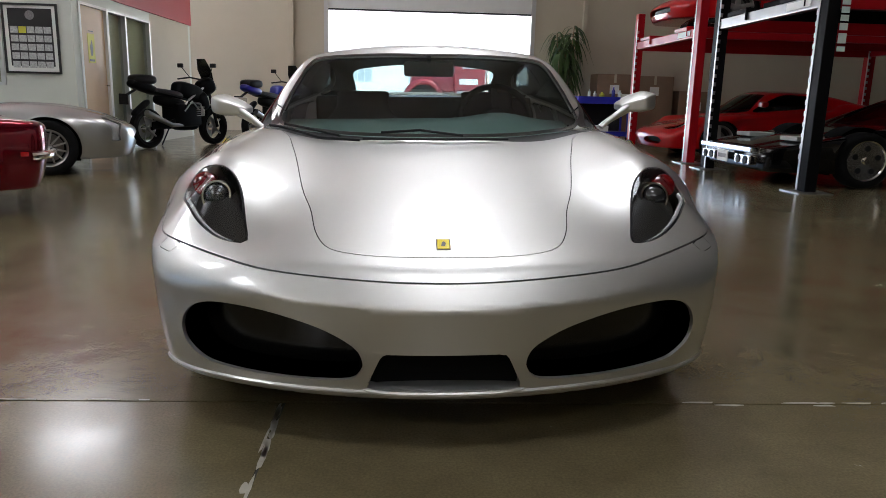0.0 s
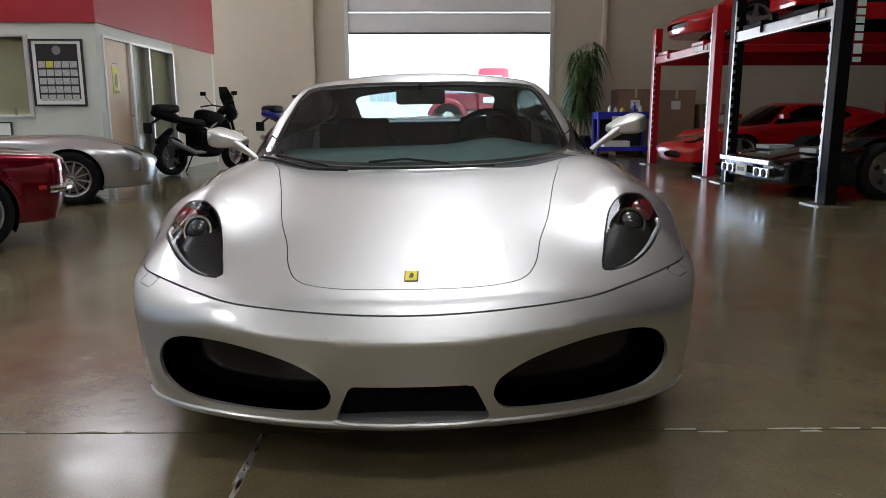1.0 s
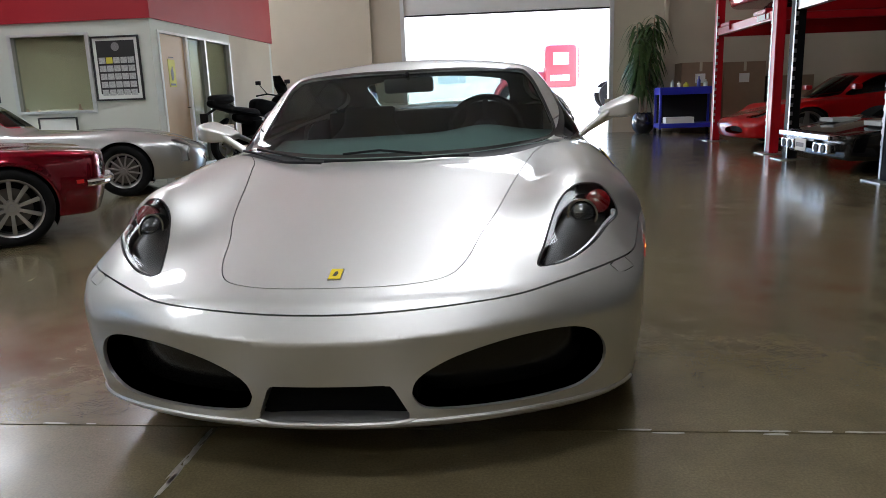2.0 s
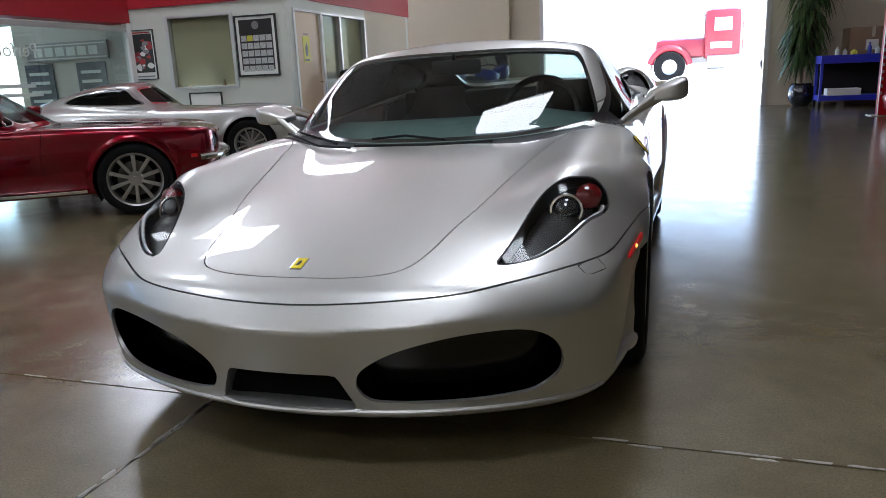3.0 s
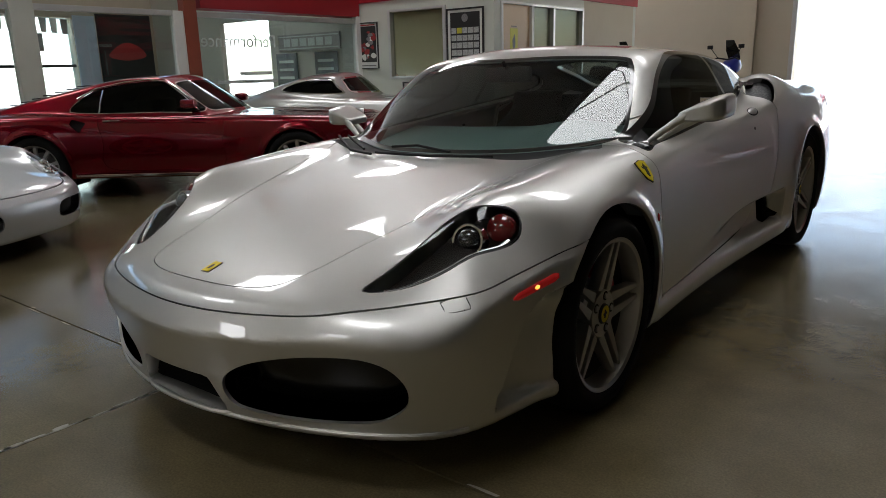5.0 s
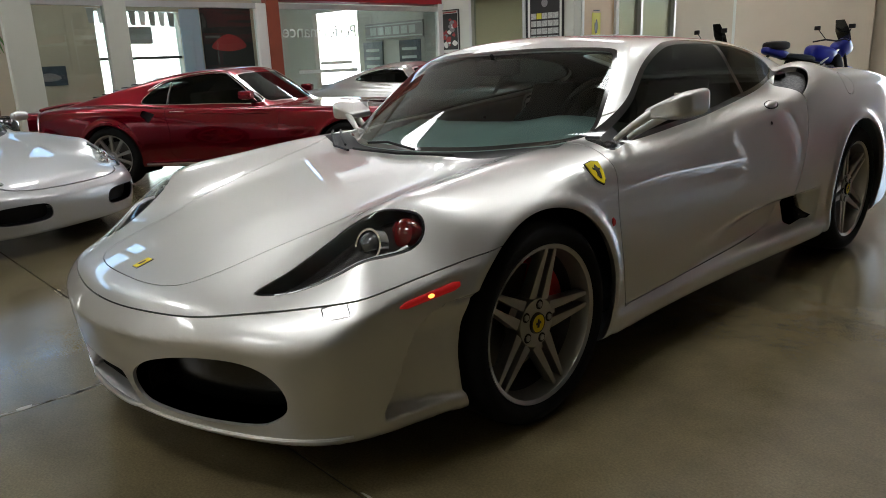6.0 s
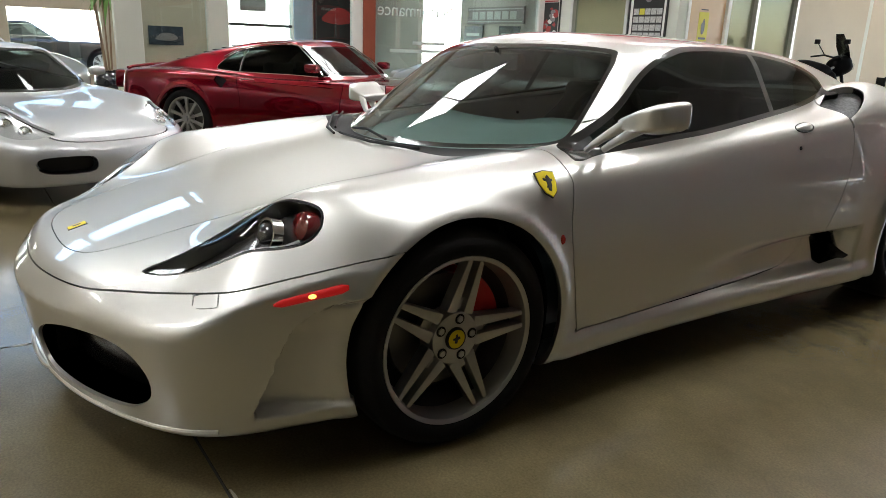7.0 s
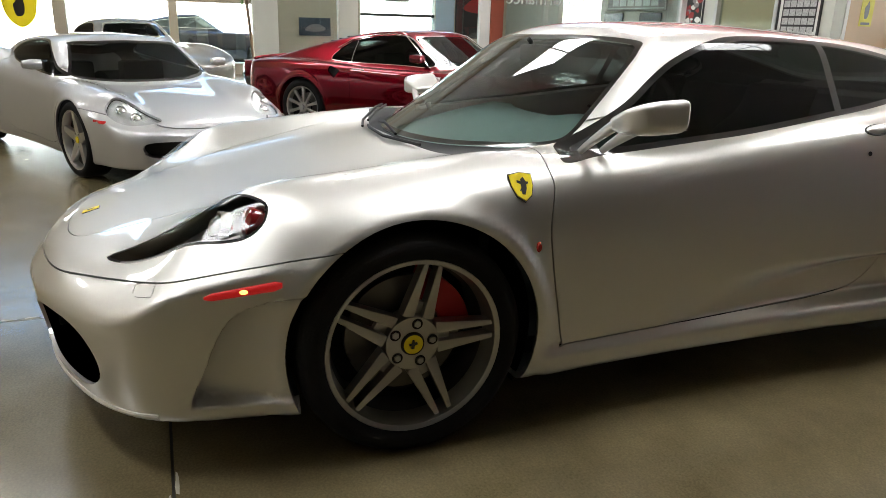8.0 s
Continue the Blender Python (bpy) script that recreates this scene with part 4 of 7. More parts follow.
    line_tri = sh.tri[(mid_y[:, 2] > 0.62) & (mid_y[:, 1] > 0.15) & (mid_y[:, 1] < 2.7)]
    sh.mesh("cabin_lining", line_tri, M["leather"], car, shift=0.028)
    return car, whole


M["lamp_bowl"] = material("lamp_bowl_dark", (0.016, 0.014, 0.013), 0.3, 0.3)
M["lens"] = material("projector_glass", (0.02, 0.02, 0.022), 0.03, 0.0, coat=1.0, spec=0.8)
car, car_field = sports_car()
for sgn in (1, -1):
    for yy, zz, rr, ww, rm, xx in ((0.020, 0.318, 0.311, 0.222, 0.237, 0.760), (2.58, 0.335, 0.330, 0.275, 0.246, 0.738)):
        m = LEAN.inverted() @ pose(sgn * xx, yy, zz - 0.006, 0, 0, 0 if sgn > 0 else 180)
        wheel("twin5", car, m, rr, ww, rm, {"rim": M["rim"], "cap": M["yellow"]}, turn=math.radians(5 if yy < 1 else 40))
        caliper(car, m @ pose(0, 0, 0, 40 if sgn > 0 else 140, 0, 0))


def soft_solid(name, f, lo, hi, h, mat, parent, label=""):
    s = Shell(f, lo, hi, h)
    return s.mesh(name, s.tri, mat, parent, label=label)


def mirror_field(sgn):
    def f(p):
        x, y, z = sgn * p[:, 0], p[:, 1], p[:, 2]
        v = np.clip((y - 0.520) / 0.185, 0.0, 1.05)
        u = (x - 0.925) / 0.080
        t = np.clip((u + 1) / 2, 0, 1)
        cz = 0.868 + 0.030 * t + 0.010 * v
        hh = (0.020 + 0.025 * step(v, -0.4, 0.7)) * (0.42 + 0.58 * step(t, -0.2, 0.9))
        w = (z - cz) / hh
        body = ((np.abs(u) ** 4.5 + np.abs(w) ** 4.5) ** (1 / 4.5) - 1) * 0.035
        nose = 0.530 + 0.035 * (1 - t) + 0.9 * np.clip(t - 0.55, 0, 1) ** 2 * 0.25
        return smax(smax(body, nose - y, 0.02), y - 0.702 - 0.10 * (x - 0.945), 0.012)
    return f


for sgn in (1, -1):
    mir = soft_solid("wing_mirror", mirror_field(sgn), (0.82 if sgn > 0 else -1.06, 0.49, 0.80), (1.06 if sgn > 0 else -0.82, 0.74, 0.98), 0.007, M["silver"], car, "silver wing mirror on twin struts")
    for a, bb, r in (((0.755, 0.545, 0.785), (0.885, 0.575, 0.880), 0.013), ((0.765, 0.610, 0.785), (0.895, 0.630, 0.866), 0.014)):
        part("mirror_strut", tube([(sgn * (a[0] + (bb[0] - a[0]) * k / 6), a[1] + (bb[1] - a[1]) * k / 6, a[2] + (bb[2] - a[2]) * (k / 6) ** 0.9) for k in range(7)], lambda u, q=r: q * (0.75 + 0.6 * u), 12), M["silver"], mir, smooth=True)
    part("mirror_glass", box((sgn * 0.937 - 0.058, 0.7005, 0.868), (sgn * 0.937 + 0.062, 0.7045, 0.930), 0.001, pose(0, 0, 0)), M["chrome"], mir)
    for k in range(4):
        part("embossed_bar", box((sgn * 0.999 - 0.002, 0.575 + 0.026 * k, 0.887), (sgn * 0.999 + 0.002, 0.594 + 0.026 * k, 0.907), 0.001, pose(0, 0, 0, 0, 0, 0)), M["silver"], mir)
    if sgn < 0:
        mir.matrix_local = pose(0.05, 0.025, -0.032)
    # fender shield
    yy, zz, xx = 0.322, 0.712, 0.8
    for _ in range(30):
        xx -= float(car_field(np.array([[xx, yy, zz]]))[0])
    n = gradient(car_field, np.array([[xx, yy, zz]]))[0]
    n = Vector((sgn * n[0], n[1], n[2])).normalized()
    up = (Vector((0, 0, 1)) - n * n.z).normalized()
    rgt = up.cross(n)
    fm = Matrix(((rgt.x, up.x, n.x, sgn * xx), (rgt.y, up.y, n.y, yy), (rgt.z, up.z, n.z, zz), (0, 0, 0, 1)))
    sh_out = [(0, -0.044), (0.020, -0.028), (0.030, 0.0), (0.032, 0.034), (0.0, 0.040), (-0.032, 0.034), (-0.030, 0.0), (-0.020, -0.028)]
    b = prism(sh_out, 0.006, bevel=0.0015)
    b.transform(fm @ pose(0, 0, -0.002))
    shield = part("fender_shield", b, M["yellow"], car, "yellow shield badge with black emblem")
    b = prism([(u * 1.08, v * 1.08) for u, v in sh_out], 0.004)
    b.transform(fm @ pose(0, 0, -0.002))
    part("shield_rim", b, M["emblem_black"], shield)
    b = bmesh.new()
    for q in ([(-0.006, -0.024), (0.002, -0.026), (0.010, -0.008), (0.012, 0.012), (0.006, 0.026), (-0.002, 0.020), (-0.004, 0.004)], [(0.004, 0.0), (0.018, 0.006), (0.017, 0.012), (0.006, 0.010)], [(-0.014, 0.010), (-0.002, 0.004), (-0.002, 0.012), (-0.013, 0.017)], [(-0.012, -0.016), (-0.002, -0.012), (-0.004, -0.005)]):
        bb = prism(q, 0.0055)
        me = bpy.data.meshes.new("tmp")
        bb.to_mesh(me)
        bb.free()
        b.from_mesh(me)
        bpy.data.meshes.remove(me)
    b.transform(fm)
    part("shield_emblem", b, M["emblem_black"], shield)
    # side repeater
    yy, zz = 0.366, 0.550
    xx = 0.8
    for _ in range(30):
        xx -= float(car_field(np.array([[xx, yy, zz]]))[0])
    bb = lathe([(0.0, 0.006), (0.008, 0.005), (0.012, 0.0), (0.012, -0.004)], 16)
    for v in bb.verts:
        v.co = Vector((sgn * (xx + v.co.x * 1.0), yy + v.co.y * 0.8, zz + v.co.z * 1.3))
    part("side_repeater", bb, M["lamp_red"], car, smooth=True)

# nose badge
zz = 0.5
for _ in range(30):
    zz -= float(car_field(np.array([[0.0, -0.785, zz]]))[0])
n = Vector(gradient(car_field, np.array([[0.0, -0.785, zz]]))[0]).normalized()
bm_ = Matrix.Translation((0, -0.785, zz)) @ n.to_track_quat("Z", "Y").to_matrix().to_4x4()
badge = part("nose_badge", box((-0.0165, -0.026, -0.002), (0.0165, 0.026, 0.004), 0.003, bm_ @ pose(0, 0, 0, 0, 0, 180)), M["yellow"], car, "small yellow enamel badge")
part("badge_emblem", prism([(-0.006, -0.012), (0.004, -0.012), (0.007, 0.002), (0.002, 0.012), (-0.003, 0.008)], 0.0046, lambda u, v, w: bm_ @ Vector((u, v, w))), M["emblem_black"], badge)
part("badge_rim", box((-0.0185, -0.028, -0.002), (0.0185, 0.028, 0.0025), 0.002, bm_), M["chrome"], badge)

# cockpit
b = bmesh.new()
rows = []
for i, (yy, zz) in enumerate(((0.30, 0.70), (0.44, 0.742), (0.62, 0.783), (0.78, 0.812), (0.88, 0.800), (0.91, 0.74), (0.92, 0.55))):
    rows.append([b.verts.new((x, yy + 0.35 * x * x, zz - 0.02 * abs(x) + (0.035 * math.exp(-((x - 0.34) / 0.16) ** 2) if 1 < i < 6 else 0))) for x in [k * 0.06 - 0.66 for k in range(23)]])
for r0, r1 in zip(rows, rows[1:]):
    for k in range(22):
        b.faces.new((r0[k], r0[k + 1], r1[k + 1], r1[k]))
part("dashboard", b, M["dash"], car, "dark padded dashboard", smooth=True)
sw = new("steering_wheel")
sw.parent = car
sw.matrix_local = pose(0.34, 1.02, 0.800, 66, 0, 0)
part("wheel_rim", tube([(0.18 * math.cos(6.28318 * k / 40), 0.18 * math.sin(6.28318 * k / 40), 0) for k in range(40)], 0.016, 10, True), M["leather"], sw, smooth=True)
part("wheel_hub", lathe([(0.0, 0.02), (0.05, 0.018), (0.07, 0.0), (0.06, -0.03)], 24, "Z"), M["leather"], sw, smooth=True)
for a in (90, 210, 330):
    part("wheel_spoke", box((0.05, -0.014, -0.008), (0.172, 0.014, 0.006), 0.004, pose(0, 0, 0, 0, 0, a)), M["leather"], sw)
for sx in (0.36, -0.36):
    seat = new("seat")
    seat.parent = car
    seat.matrix_local = pose(sx, 1.18, 0.30)

    def back_f(p):
        x, y, z = p[:, 0], p[:, 1], p[:, 2]
        lean = 0.30 + (z - 0.1) * 0.36
        w = 0.25 - 0.10 * step(z, 0.40, 0.58)
        d = (np.abs(x / w) ** 4 + np.abs((y - lean + 0.25 * x * x) / 0.06) ** 2) ** 0.5 - 1
        return np.maximum(np.maximum(d * 0.06, z - 0.64), 0.02 - z)
    soft_solid("backrest", back_f, (-0.3, 0.15, 0.0), (0.3, 0.66, 0.74), 0.02, M["leather"], seat)
    part("cushion", box((-0.24, -0.25, 0.0), (0.24, 0.34, 0.14), 0.05), M["leather"], seat, smooth=True)
part("cabin_floor", box((-0.72, 0.35, 0.17), (0.72, 2.0, 0.22)), M["black"], car)
part("engine_cover", box((-0.6, 1.9, 0.80), (0.6, 2.95, 0.86), 0.02), M["black"], car)
part("rear_bulkhead", box((-0.66, 1.86, 0.2), (0.66, 1.92, 0.91), 0.02), M["leather"], car)
part("front_bulkhead", box((-0.70, 0.26, 0.2), (0.70, 0.30, 0.68), 0.01), M["black"], car)
rv = part("rear_view_mirror", box((-0.115, -0.018, -0.034), (0.115, 0.018, 0.034), 0.016, pose(0.0, 0.80, 1.035)), M["black"], car, smooth=True)
part("mirror_stem", tube([(0, 0.79, 1.06), (0, 0.76, 1.088)], 0.008), M["black"], rv)

# thin lip along the bottom of the front bumper
for lo, hi in ((-71, -15), (15, 71)):
    pts = []
    for k in range(33):
        a = radians(lo + (hi - lo) * k / 32)
        r0, r1 = 0.2, 1.2
        for _ in range(30):
            r = (r0 + r1) / 2
            if float(car_field(np.array([[r * math.sin(a), -0.35 - r * math.cos(a), 0.176]]))[0]) < 0:
                r0 = r
            else:
                r1 = r
        pts.append(((r0 + 0.001) * math.sin(a), -0.35 - (r0 + 0.001) * math.cos(a), 0.176))
    part("bumper_lip", tube(pts, 0.0065, 8), M["silver"], car, smooth=True)

# wipers
for pts, bl in ((((0.12, 0.20), (-0.05, 0.215), (-0.20, 0.235)), ((0.30, 0.225), (0.05, 0.175), (-0.20, 0.195), (-0.27, 0.21))), (((-0.36, 0.235), (-0.48, 0.30), (-0.60, 0.385)), ((-0.28, 0.19), (-0.44, 0.235), (-0.60, 0.335), (-0.66, 0.385)))):
    arm = part("wiper", tube([over(car_field, x, y, 0.020 + 0.010 * (k == 1)) for k, (x, y) in enumerate(pts)], 0.005), M["black"], car, smooth=True)
    part("wiper_blade", tube([over(car_field, x, y, 0.012) for x, y in bl], 0.0055), M["black"], arm, smooth=True)


# ---- the hall ----
def structure(name, bm, mat, label, category):
    return tagged(part(name, bm, mat, None), label, category, kind="structure")


def slab(bm, lo, hi):
    box_into(bm, lo, hi)


SOUTH, EAST, WEST, NORTH, HIGH = -10.0, 12.0, -14.0, 15.3, 6.2
floor = structure("floor", box((WEST - 1, -0.596, -0.2), (EAST, NORTH + 0.3, 0.0)), M["floor"], "polished brown-grey sealed concrete floor", "floor")
b = box((WEST - 1, SOUTH, -0.2), (-0.464, -0.604, 0.0))
part("floor_slab", b, M["floor"], floor)
b = box((-0.456, SOUTH, -0.2), (EAST, -0.604, 0.0))
part("floor_slab", b, M["floor"], floor)
b = box((WEST, -0.61, -0.15), (EAST, -0.59, -0.006))
box_into(b, (-0.47, SOUTH, -0.15), (-0.45, -0.61, -0.006))
part("joint_filler", b, M["joint"], floor)

# north wall with the big door
DL, DR, DH = -2.08, 2.80, 4.3
b = box((WEST - 1, NORTH, 0), (DL, NORTH + 0.25, HIGH))
box_into(b, (DR, NORTH, 0), (EAST + 0.2, NORTH + 0.25, HIGH))
box_into(b, (DL, NORTH, DH), (DR, NORTH + 0.25, HIGH))
wall_n = structure("wall_north", b, M["wall"], "beige painted tilt-up concrete wall", "wall")
# unseen east wall; its charcoal is chosen to darken the car flank's reflections
structure("wall_east", box((EAST, SOUTH, 0), (EAST + 0.2, NORTH, HIGH)), M["dark_wall"], "unseen wall, charcoal so that the car's flank reflects dark", "wall")
structure("wall_south", box((WEST - 1, SOUTH - 0.2, 0), (EAST + 0.2, SOUTH, HIGH)), M["wall"], "beige painted concrete wall", "wall")
b = box((WEST - 1, SOUTH, HIGH), (EAST + 0.2, NORTH + 0.25, HIGH + 0.2))
structure("ceiling", b, M["ceil"], "pale sheet metal ceiling", "ceiling")

# skylights; the one at x -11 is added to light the room behind
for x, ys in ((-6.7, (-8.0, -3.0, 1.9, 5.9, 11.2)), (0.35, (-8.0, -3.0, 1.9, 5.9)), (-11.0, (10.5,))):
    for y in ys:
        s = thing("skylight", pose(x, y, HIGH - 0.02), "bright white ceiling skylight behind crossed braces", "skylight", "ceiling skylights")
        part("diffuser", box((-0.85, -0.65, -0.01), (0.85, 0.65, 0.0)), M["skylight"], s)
        b = box((-0.91, -0.71, -0.05), (-0.85, 0.71, 0.015))
        box_into(b, (0.85, -0.71, -0.05), (0.91, 0.71, 0.015))
        box_into(b, (-0.85, -0.71, -0.05), (0.85, -0.65, 0.015))
        box_into(b, (-0.85, 0.65, -0.05), (0.85, 0.71, 0.015))
        part("frame", b, M["alu"], s)
        for q in (1, -1):
            part("brace", tube([(-1.4, -0.5 * q, -0.30), (1.4, 0.5 * q, -0.30)], 0.02, 6), M["alu"], s)

# big sectional door, raised
door = thing("sectional_door", pose(0, NORTH, 0), "raised white sectional overhead door", "door", kind="structure")
for i in range(3):
    part("door_panel", box((DL, 0.02, 2.93 + 0.47 * i), (DR, 0.08, 3.38 + 0.47 * i), 0.01), M["white"], door)
part("bottom_seal", box((DL, 0.02, 2.89), (DR, 0.08, 2.925)), M["black"], door)
for x in (DL - 0.10, DR):
    part("door_track", box((x, -0.03, 0), (x + 0.10, -0.002, DH), 0.005), M["alu"], door)
# wall ribs
for x in (-2.95, 4.1):
    part("wall_rib", box((x - 0.05, NORTH - 0.10, 0), (x + 0.05, NORTH - 0.002, HIGH), 0.005), M["wall"], wall_n)

# office block
AX, AY, BY = -4.6, 7.5, 12.6
b = box((-7.6, AY, 0), (-6.72, AY + 0.12, 2.2))
box_into(b, (-6.72, AY, 0), (-5.56, AY + 0.12, 0.94))
box_into(b, (-6.72, AY, 2.03), (-5.56, AY + 0.12, 2.2))
box_into(b, (-5.56, AY, 0), (AX, AY + 0.12, 2.2))
wall_a = structure("wall_office_south", b, M["office"], "pale green-white painted office wall", "wall")
b = box((AX - 0.12, AY + 0.12, 0), (AX, 7.68, 2.2))
box_into(b, (AX - 0.12, 7.68, 2.06), (AX, 10.42, 2.2))
wall_b = structure("wall_office_east", b, M["office"], "pale green-white painted office wall", "wall")
structure("wall_office_north", box((-7.6, BY, 0), (AX, BY + 0.12, 2.2)), M["office"], "pale painted office wall", "wall")
b = box((-7.75, AY - 0.03, 2.2), (AX + 0.03, BY + 0.14, 3.4))
structure("trim_fascia", b, M["fascia"], "deep red painted fascia over the office", "fascia")
structure("trim_fascia_west", box((-7.75, 4.3, 1.98), (-7.40, AY - 0.03, 3.4)), M["fascia"], "deep red painted fascia over the glass partition", "fascia")

# worn pale edges along the floor joints
rng = random.Random(11)
M["chip"] = material("worn_joint_concrete", (0.36, 0.33, 0.27), 0.8, vary=0.3, scale=40)
chips = []
for k in range(46):
    if k < 26:
        u = rng.random() ** 1.6
        cx, cy, along = -0.464 - rng.choice((1, 1, 1, -0.6)) * 0.010 * rng.random(), -0.66 - 1.5 * u, 1
    else:
        cx, cy, along = rng.choice((-1.9, -1.2, 0.9, 1.5)) + rng.uniform(-0.4, 0.5), -0.6 + rng.choice((-1, 1)) * 0.009, 0
    ln, wd = rng.uniform(0.012, 0.07), rng.uniform(0.003, 0.013 if along else 0.007)
    o = []
    for j in range(9):
        a = 6.28318 * j / 9
        q = 0.7 + 0.6 * rng.random()
        o.append((cx + q * math.cos(a) * (wd if along else ln), cy + q * math.sin(a) * (ln if along else wd)))
    bm_c = prism(o, 0.0012)
    part("joint_chip", bm_c, M["chip"], floor)

# wall section in the darker beige, which stands in for its shade
structure("wall_office_corner", box((AX - 0.12, 10.42, 0), (AX, BY, 2.2)), M["wall"], "beige wall past the office windows, shade put into its colour", "wall")


# ---- other cars ----
def coupe(name, P, paint, m, label, screen, side, rear, wheels, h=0.03, group="", lamps=(), holes=(), glass_mat="classic_glass", shut=None):
    """A parked car: body, glass, wheels, lamps and openings from outlines."""
    whole = body_shape(P)
    car_ = thing(name, m, label, "car", group)
    wmax = 1.06
    sh = Shell(whole, (-wmax, P["nose"] - 0.12, 0.06), (wmax, P["tail"] + 0.12, 1.42), h)
    wheel_wells(sh, P, car_)

    def pane(nm, s, border, mat):
        rim = sh.cut(s)
        keep, sh.tri = sh.tri, rim
        inner = sh.cut(grown(s, -border * P.get("thin", 1.0)))
        g = sh.mesh(nm, inner, M[mat], car_)
        sh.mesh("surround", sh.tri, M[P.get("trim", "gloss_black")], car_)
        sh.tri = keep
        if g is not None:
            g.visible_shadow = False
    top_y = P["screen"][0] + 0.9
    pane("windscreen", inside_of(rounded([*screen, *[(-u, w) for u, w in screen[::-1]]], 4), (0, 2), lambda p: top_y - p[:, 1]), 0.02, glass_mat)
    for q in (1, -1):
        pane("side_window", inside_of(rounded(side, 4), (1, 2), lambda p, q=q: q * p[:, 0] - 0.3), 0.015, "side_glass")
    if rear:
        pane("rear_window", inside_of(rounded([*rear, *[(-u, w) for u, w in rear[::-1]]], 4), (0, 1), lambda p: p[:, 2] - 0.85), 0.02, glass_mat)
    for nm, o, axes, keep, mat, under, shift in lamps:
        for q in (1, -1):
            oo = o if (q > 0 or axes[0] == 1) else mirrored(o)
            if axes[0] == 1:
                s = inside_of(oo, axes, lambda p, q=q: q * p[:, 0] - 0.3)
            else:
                s = inside_of(oo, axes, keep)
            tri = sh.cut(s)
            lamp = sh.mesh(nm, tri, M[mat], car_, shift=0.0)
            if under and lamp is not None:
                lamp.visible_shadow = False
                sh.mesh("lamp_bowl", tri, M[under], lamp, shift=shift)
    for nm, o, axes, keep, mat, shift in holes:
        tri = sh.cut(inside_of(o, axes, keep))
        sh.mesh(nm, tri, M[mat], car_, shift=shift)
    if shut is not None:
        for s in shut:
            outer = sh.cut(grown(s, 0.002))
            keep, sh.tri = sh.tri, outer
            inner = sh.cut(grown(s, -0.002))
            sh.mesh("panel_joint", sh.tri, M["black"], car_, shift=0.012)
            sh.mesh("panel", inner, paint, car_, skirt=0.012)
            sh.tri = keep
    sh.mesh("body_shell", sh.tri, paint, car_, skirt=0.02)
    cen = sh.v[sh.tri].mean(1)
    ws = P["screen"]
    sel = (cen[:, 2] > ws[1] - 0.1) & (cen[:, 1] > ws[0] - 0.1) & (cen[:, 1] < ws[0] + 2.6)
    sh.mesh("cabin_lining", sh.tri[sel], M["leather"], car_, shift=0.03)
    part("cabin_floor", box((-0.65, ws[0], 0.25), (0.65, ws[0] + 2.0, 0.3)), M["black"], car_)
    part("dashboard", box((-0.62, ws[0] + 0.12, ws[1] - 0.25), (0.62, ws[0] + 0.5, ws[1] - 0.03), 0.05), M["leather"], car_)
    for sx in (0.36, -0.36):
        part("seat", box((sx - 0.22, ws[0] + 1.0, 0.3), (sx + 0.22, ws[0] + 1.16, ws[1] + 0.14), 0.05, pose(0, 0, 0)), M["leather"], car_, smooth=True)
    style, r, width, rim, x, mats, ys = wheels
    for q in (1, -1):
        for yy in ys:
            wm = pose(q * x, yy, r, 0, 0, 0 if q > 0 else 180)
            wheel(style, car_, wm, r, width, rim, mats, 0.3, detail=0.5)
    return car_


def placed(x, y, heading, scale=1.0, z=0.0):
    return pose(x, y, z, 0, 0, heading + 90) @ Matrix.Scale(scale, 4)


ALLOY = {"rim": M["rim"], "cap": M["steel"]}
CHROMED = {"rim": M["chrome"], "cap": M["chrome"]}

PONY = dict(
    nose=-0.84, tail=3.78, bow=0.12, bow4=0.14, corner=0.18, lean=0.55, nose_z=0.62, belly=0.22,
    top=spline((-0.95, 0.74), (-0.6, 0.785), (0.0, 0.825), (0.7, 0.855), (1.5, 0.865), (2.6, 0.885), (3.3, 0.88), (3.8, 0.86)),
    bulge=spline((-0.9, 0.02), (0.0, 0.02), (1.0, 0.0), (2.0, 0.0), (2.7, 0.03), (3.7, 0.0)), crest=0.78, spread=0.12, crown=0.03,
    wide=spline((-0.9, 0.84), (0.0, 0.895), (1.2, 0.885), (2.2, 0.90), (2.74, 0.92), (3.3, 0.895), (3.8, 0.84)), flank=0.35, flank_z=0.60,
    screen=(0.74, 0.862, 1.50, 0.30), roof=spline((0.7, 1.20), (1.3, 1.262), (1.65, 1.268), (2.0, 1.235), (2.4, 1.155), (2.8, 1.065), (3.2, 0.965), (3.7, 0.87)),
    roof_crown=0.07, waist=spline((0.7, 0.80), (1.6, 0.80), (2.4, 0.80), (3.0, 0.76), (3.6, 0.70)), belt=0.875, tumble=0.46, k_top=0.07, k_cab=0.03, k_screen=0.06, k_roof=0.055, k_edge=0.04,
    arch=((0.0, 0.33, 0.365), (2.74, 0.33, 0.365)), trim="chrome", thin=0.5)
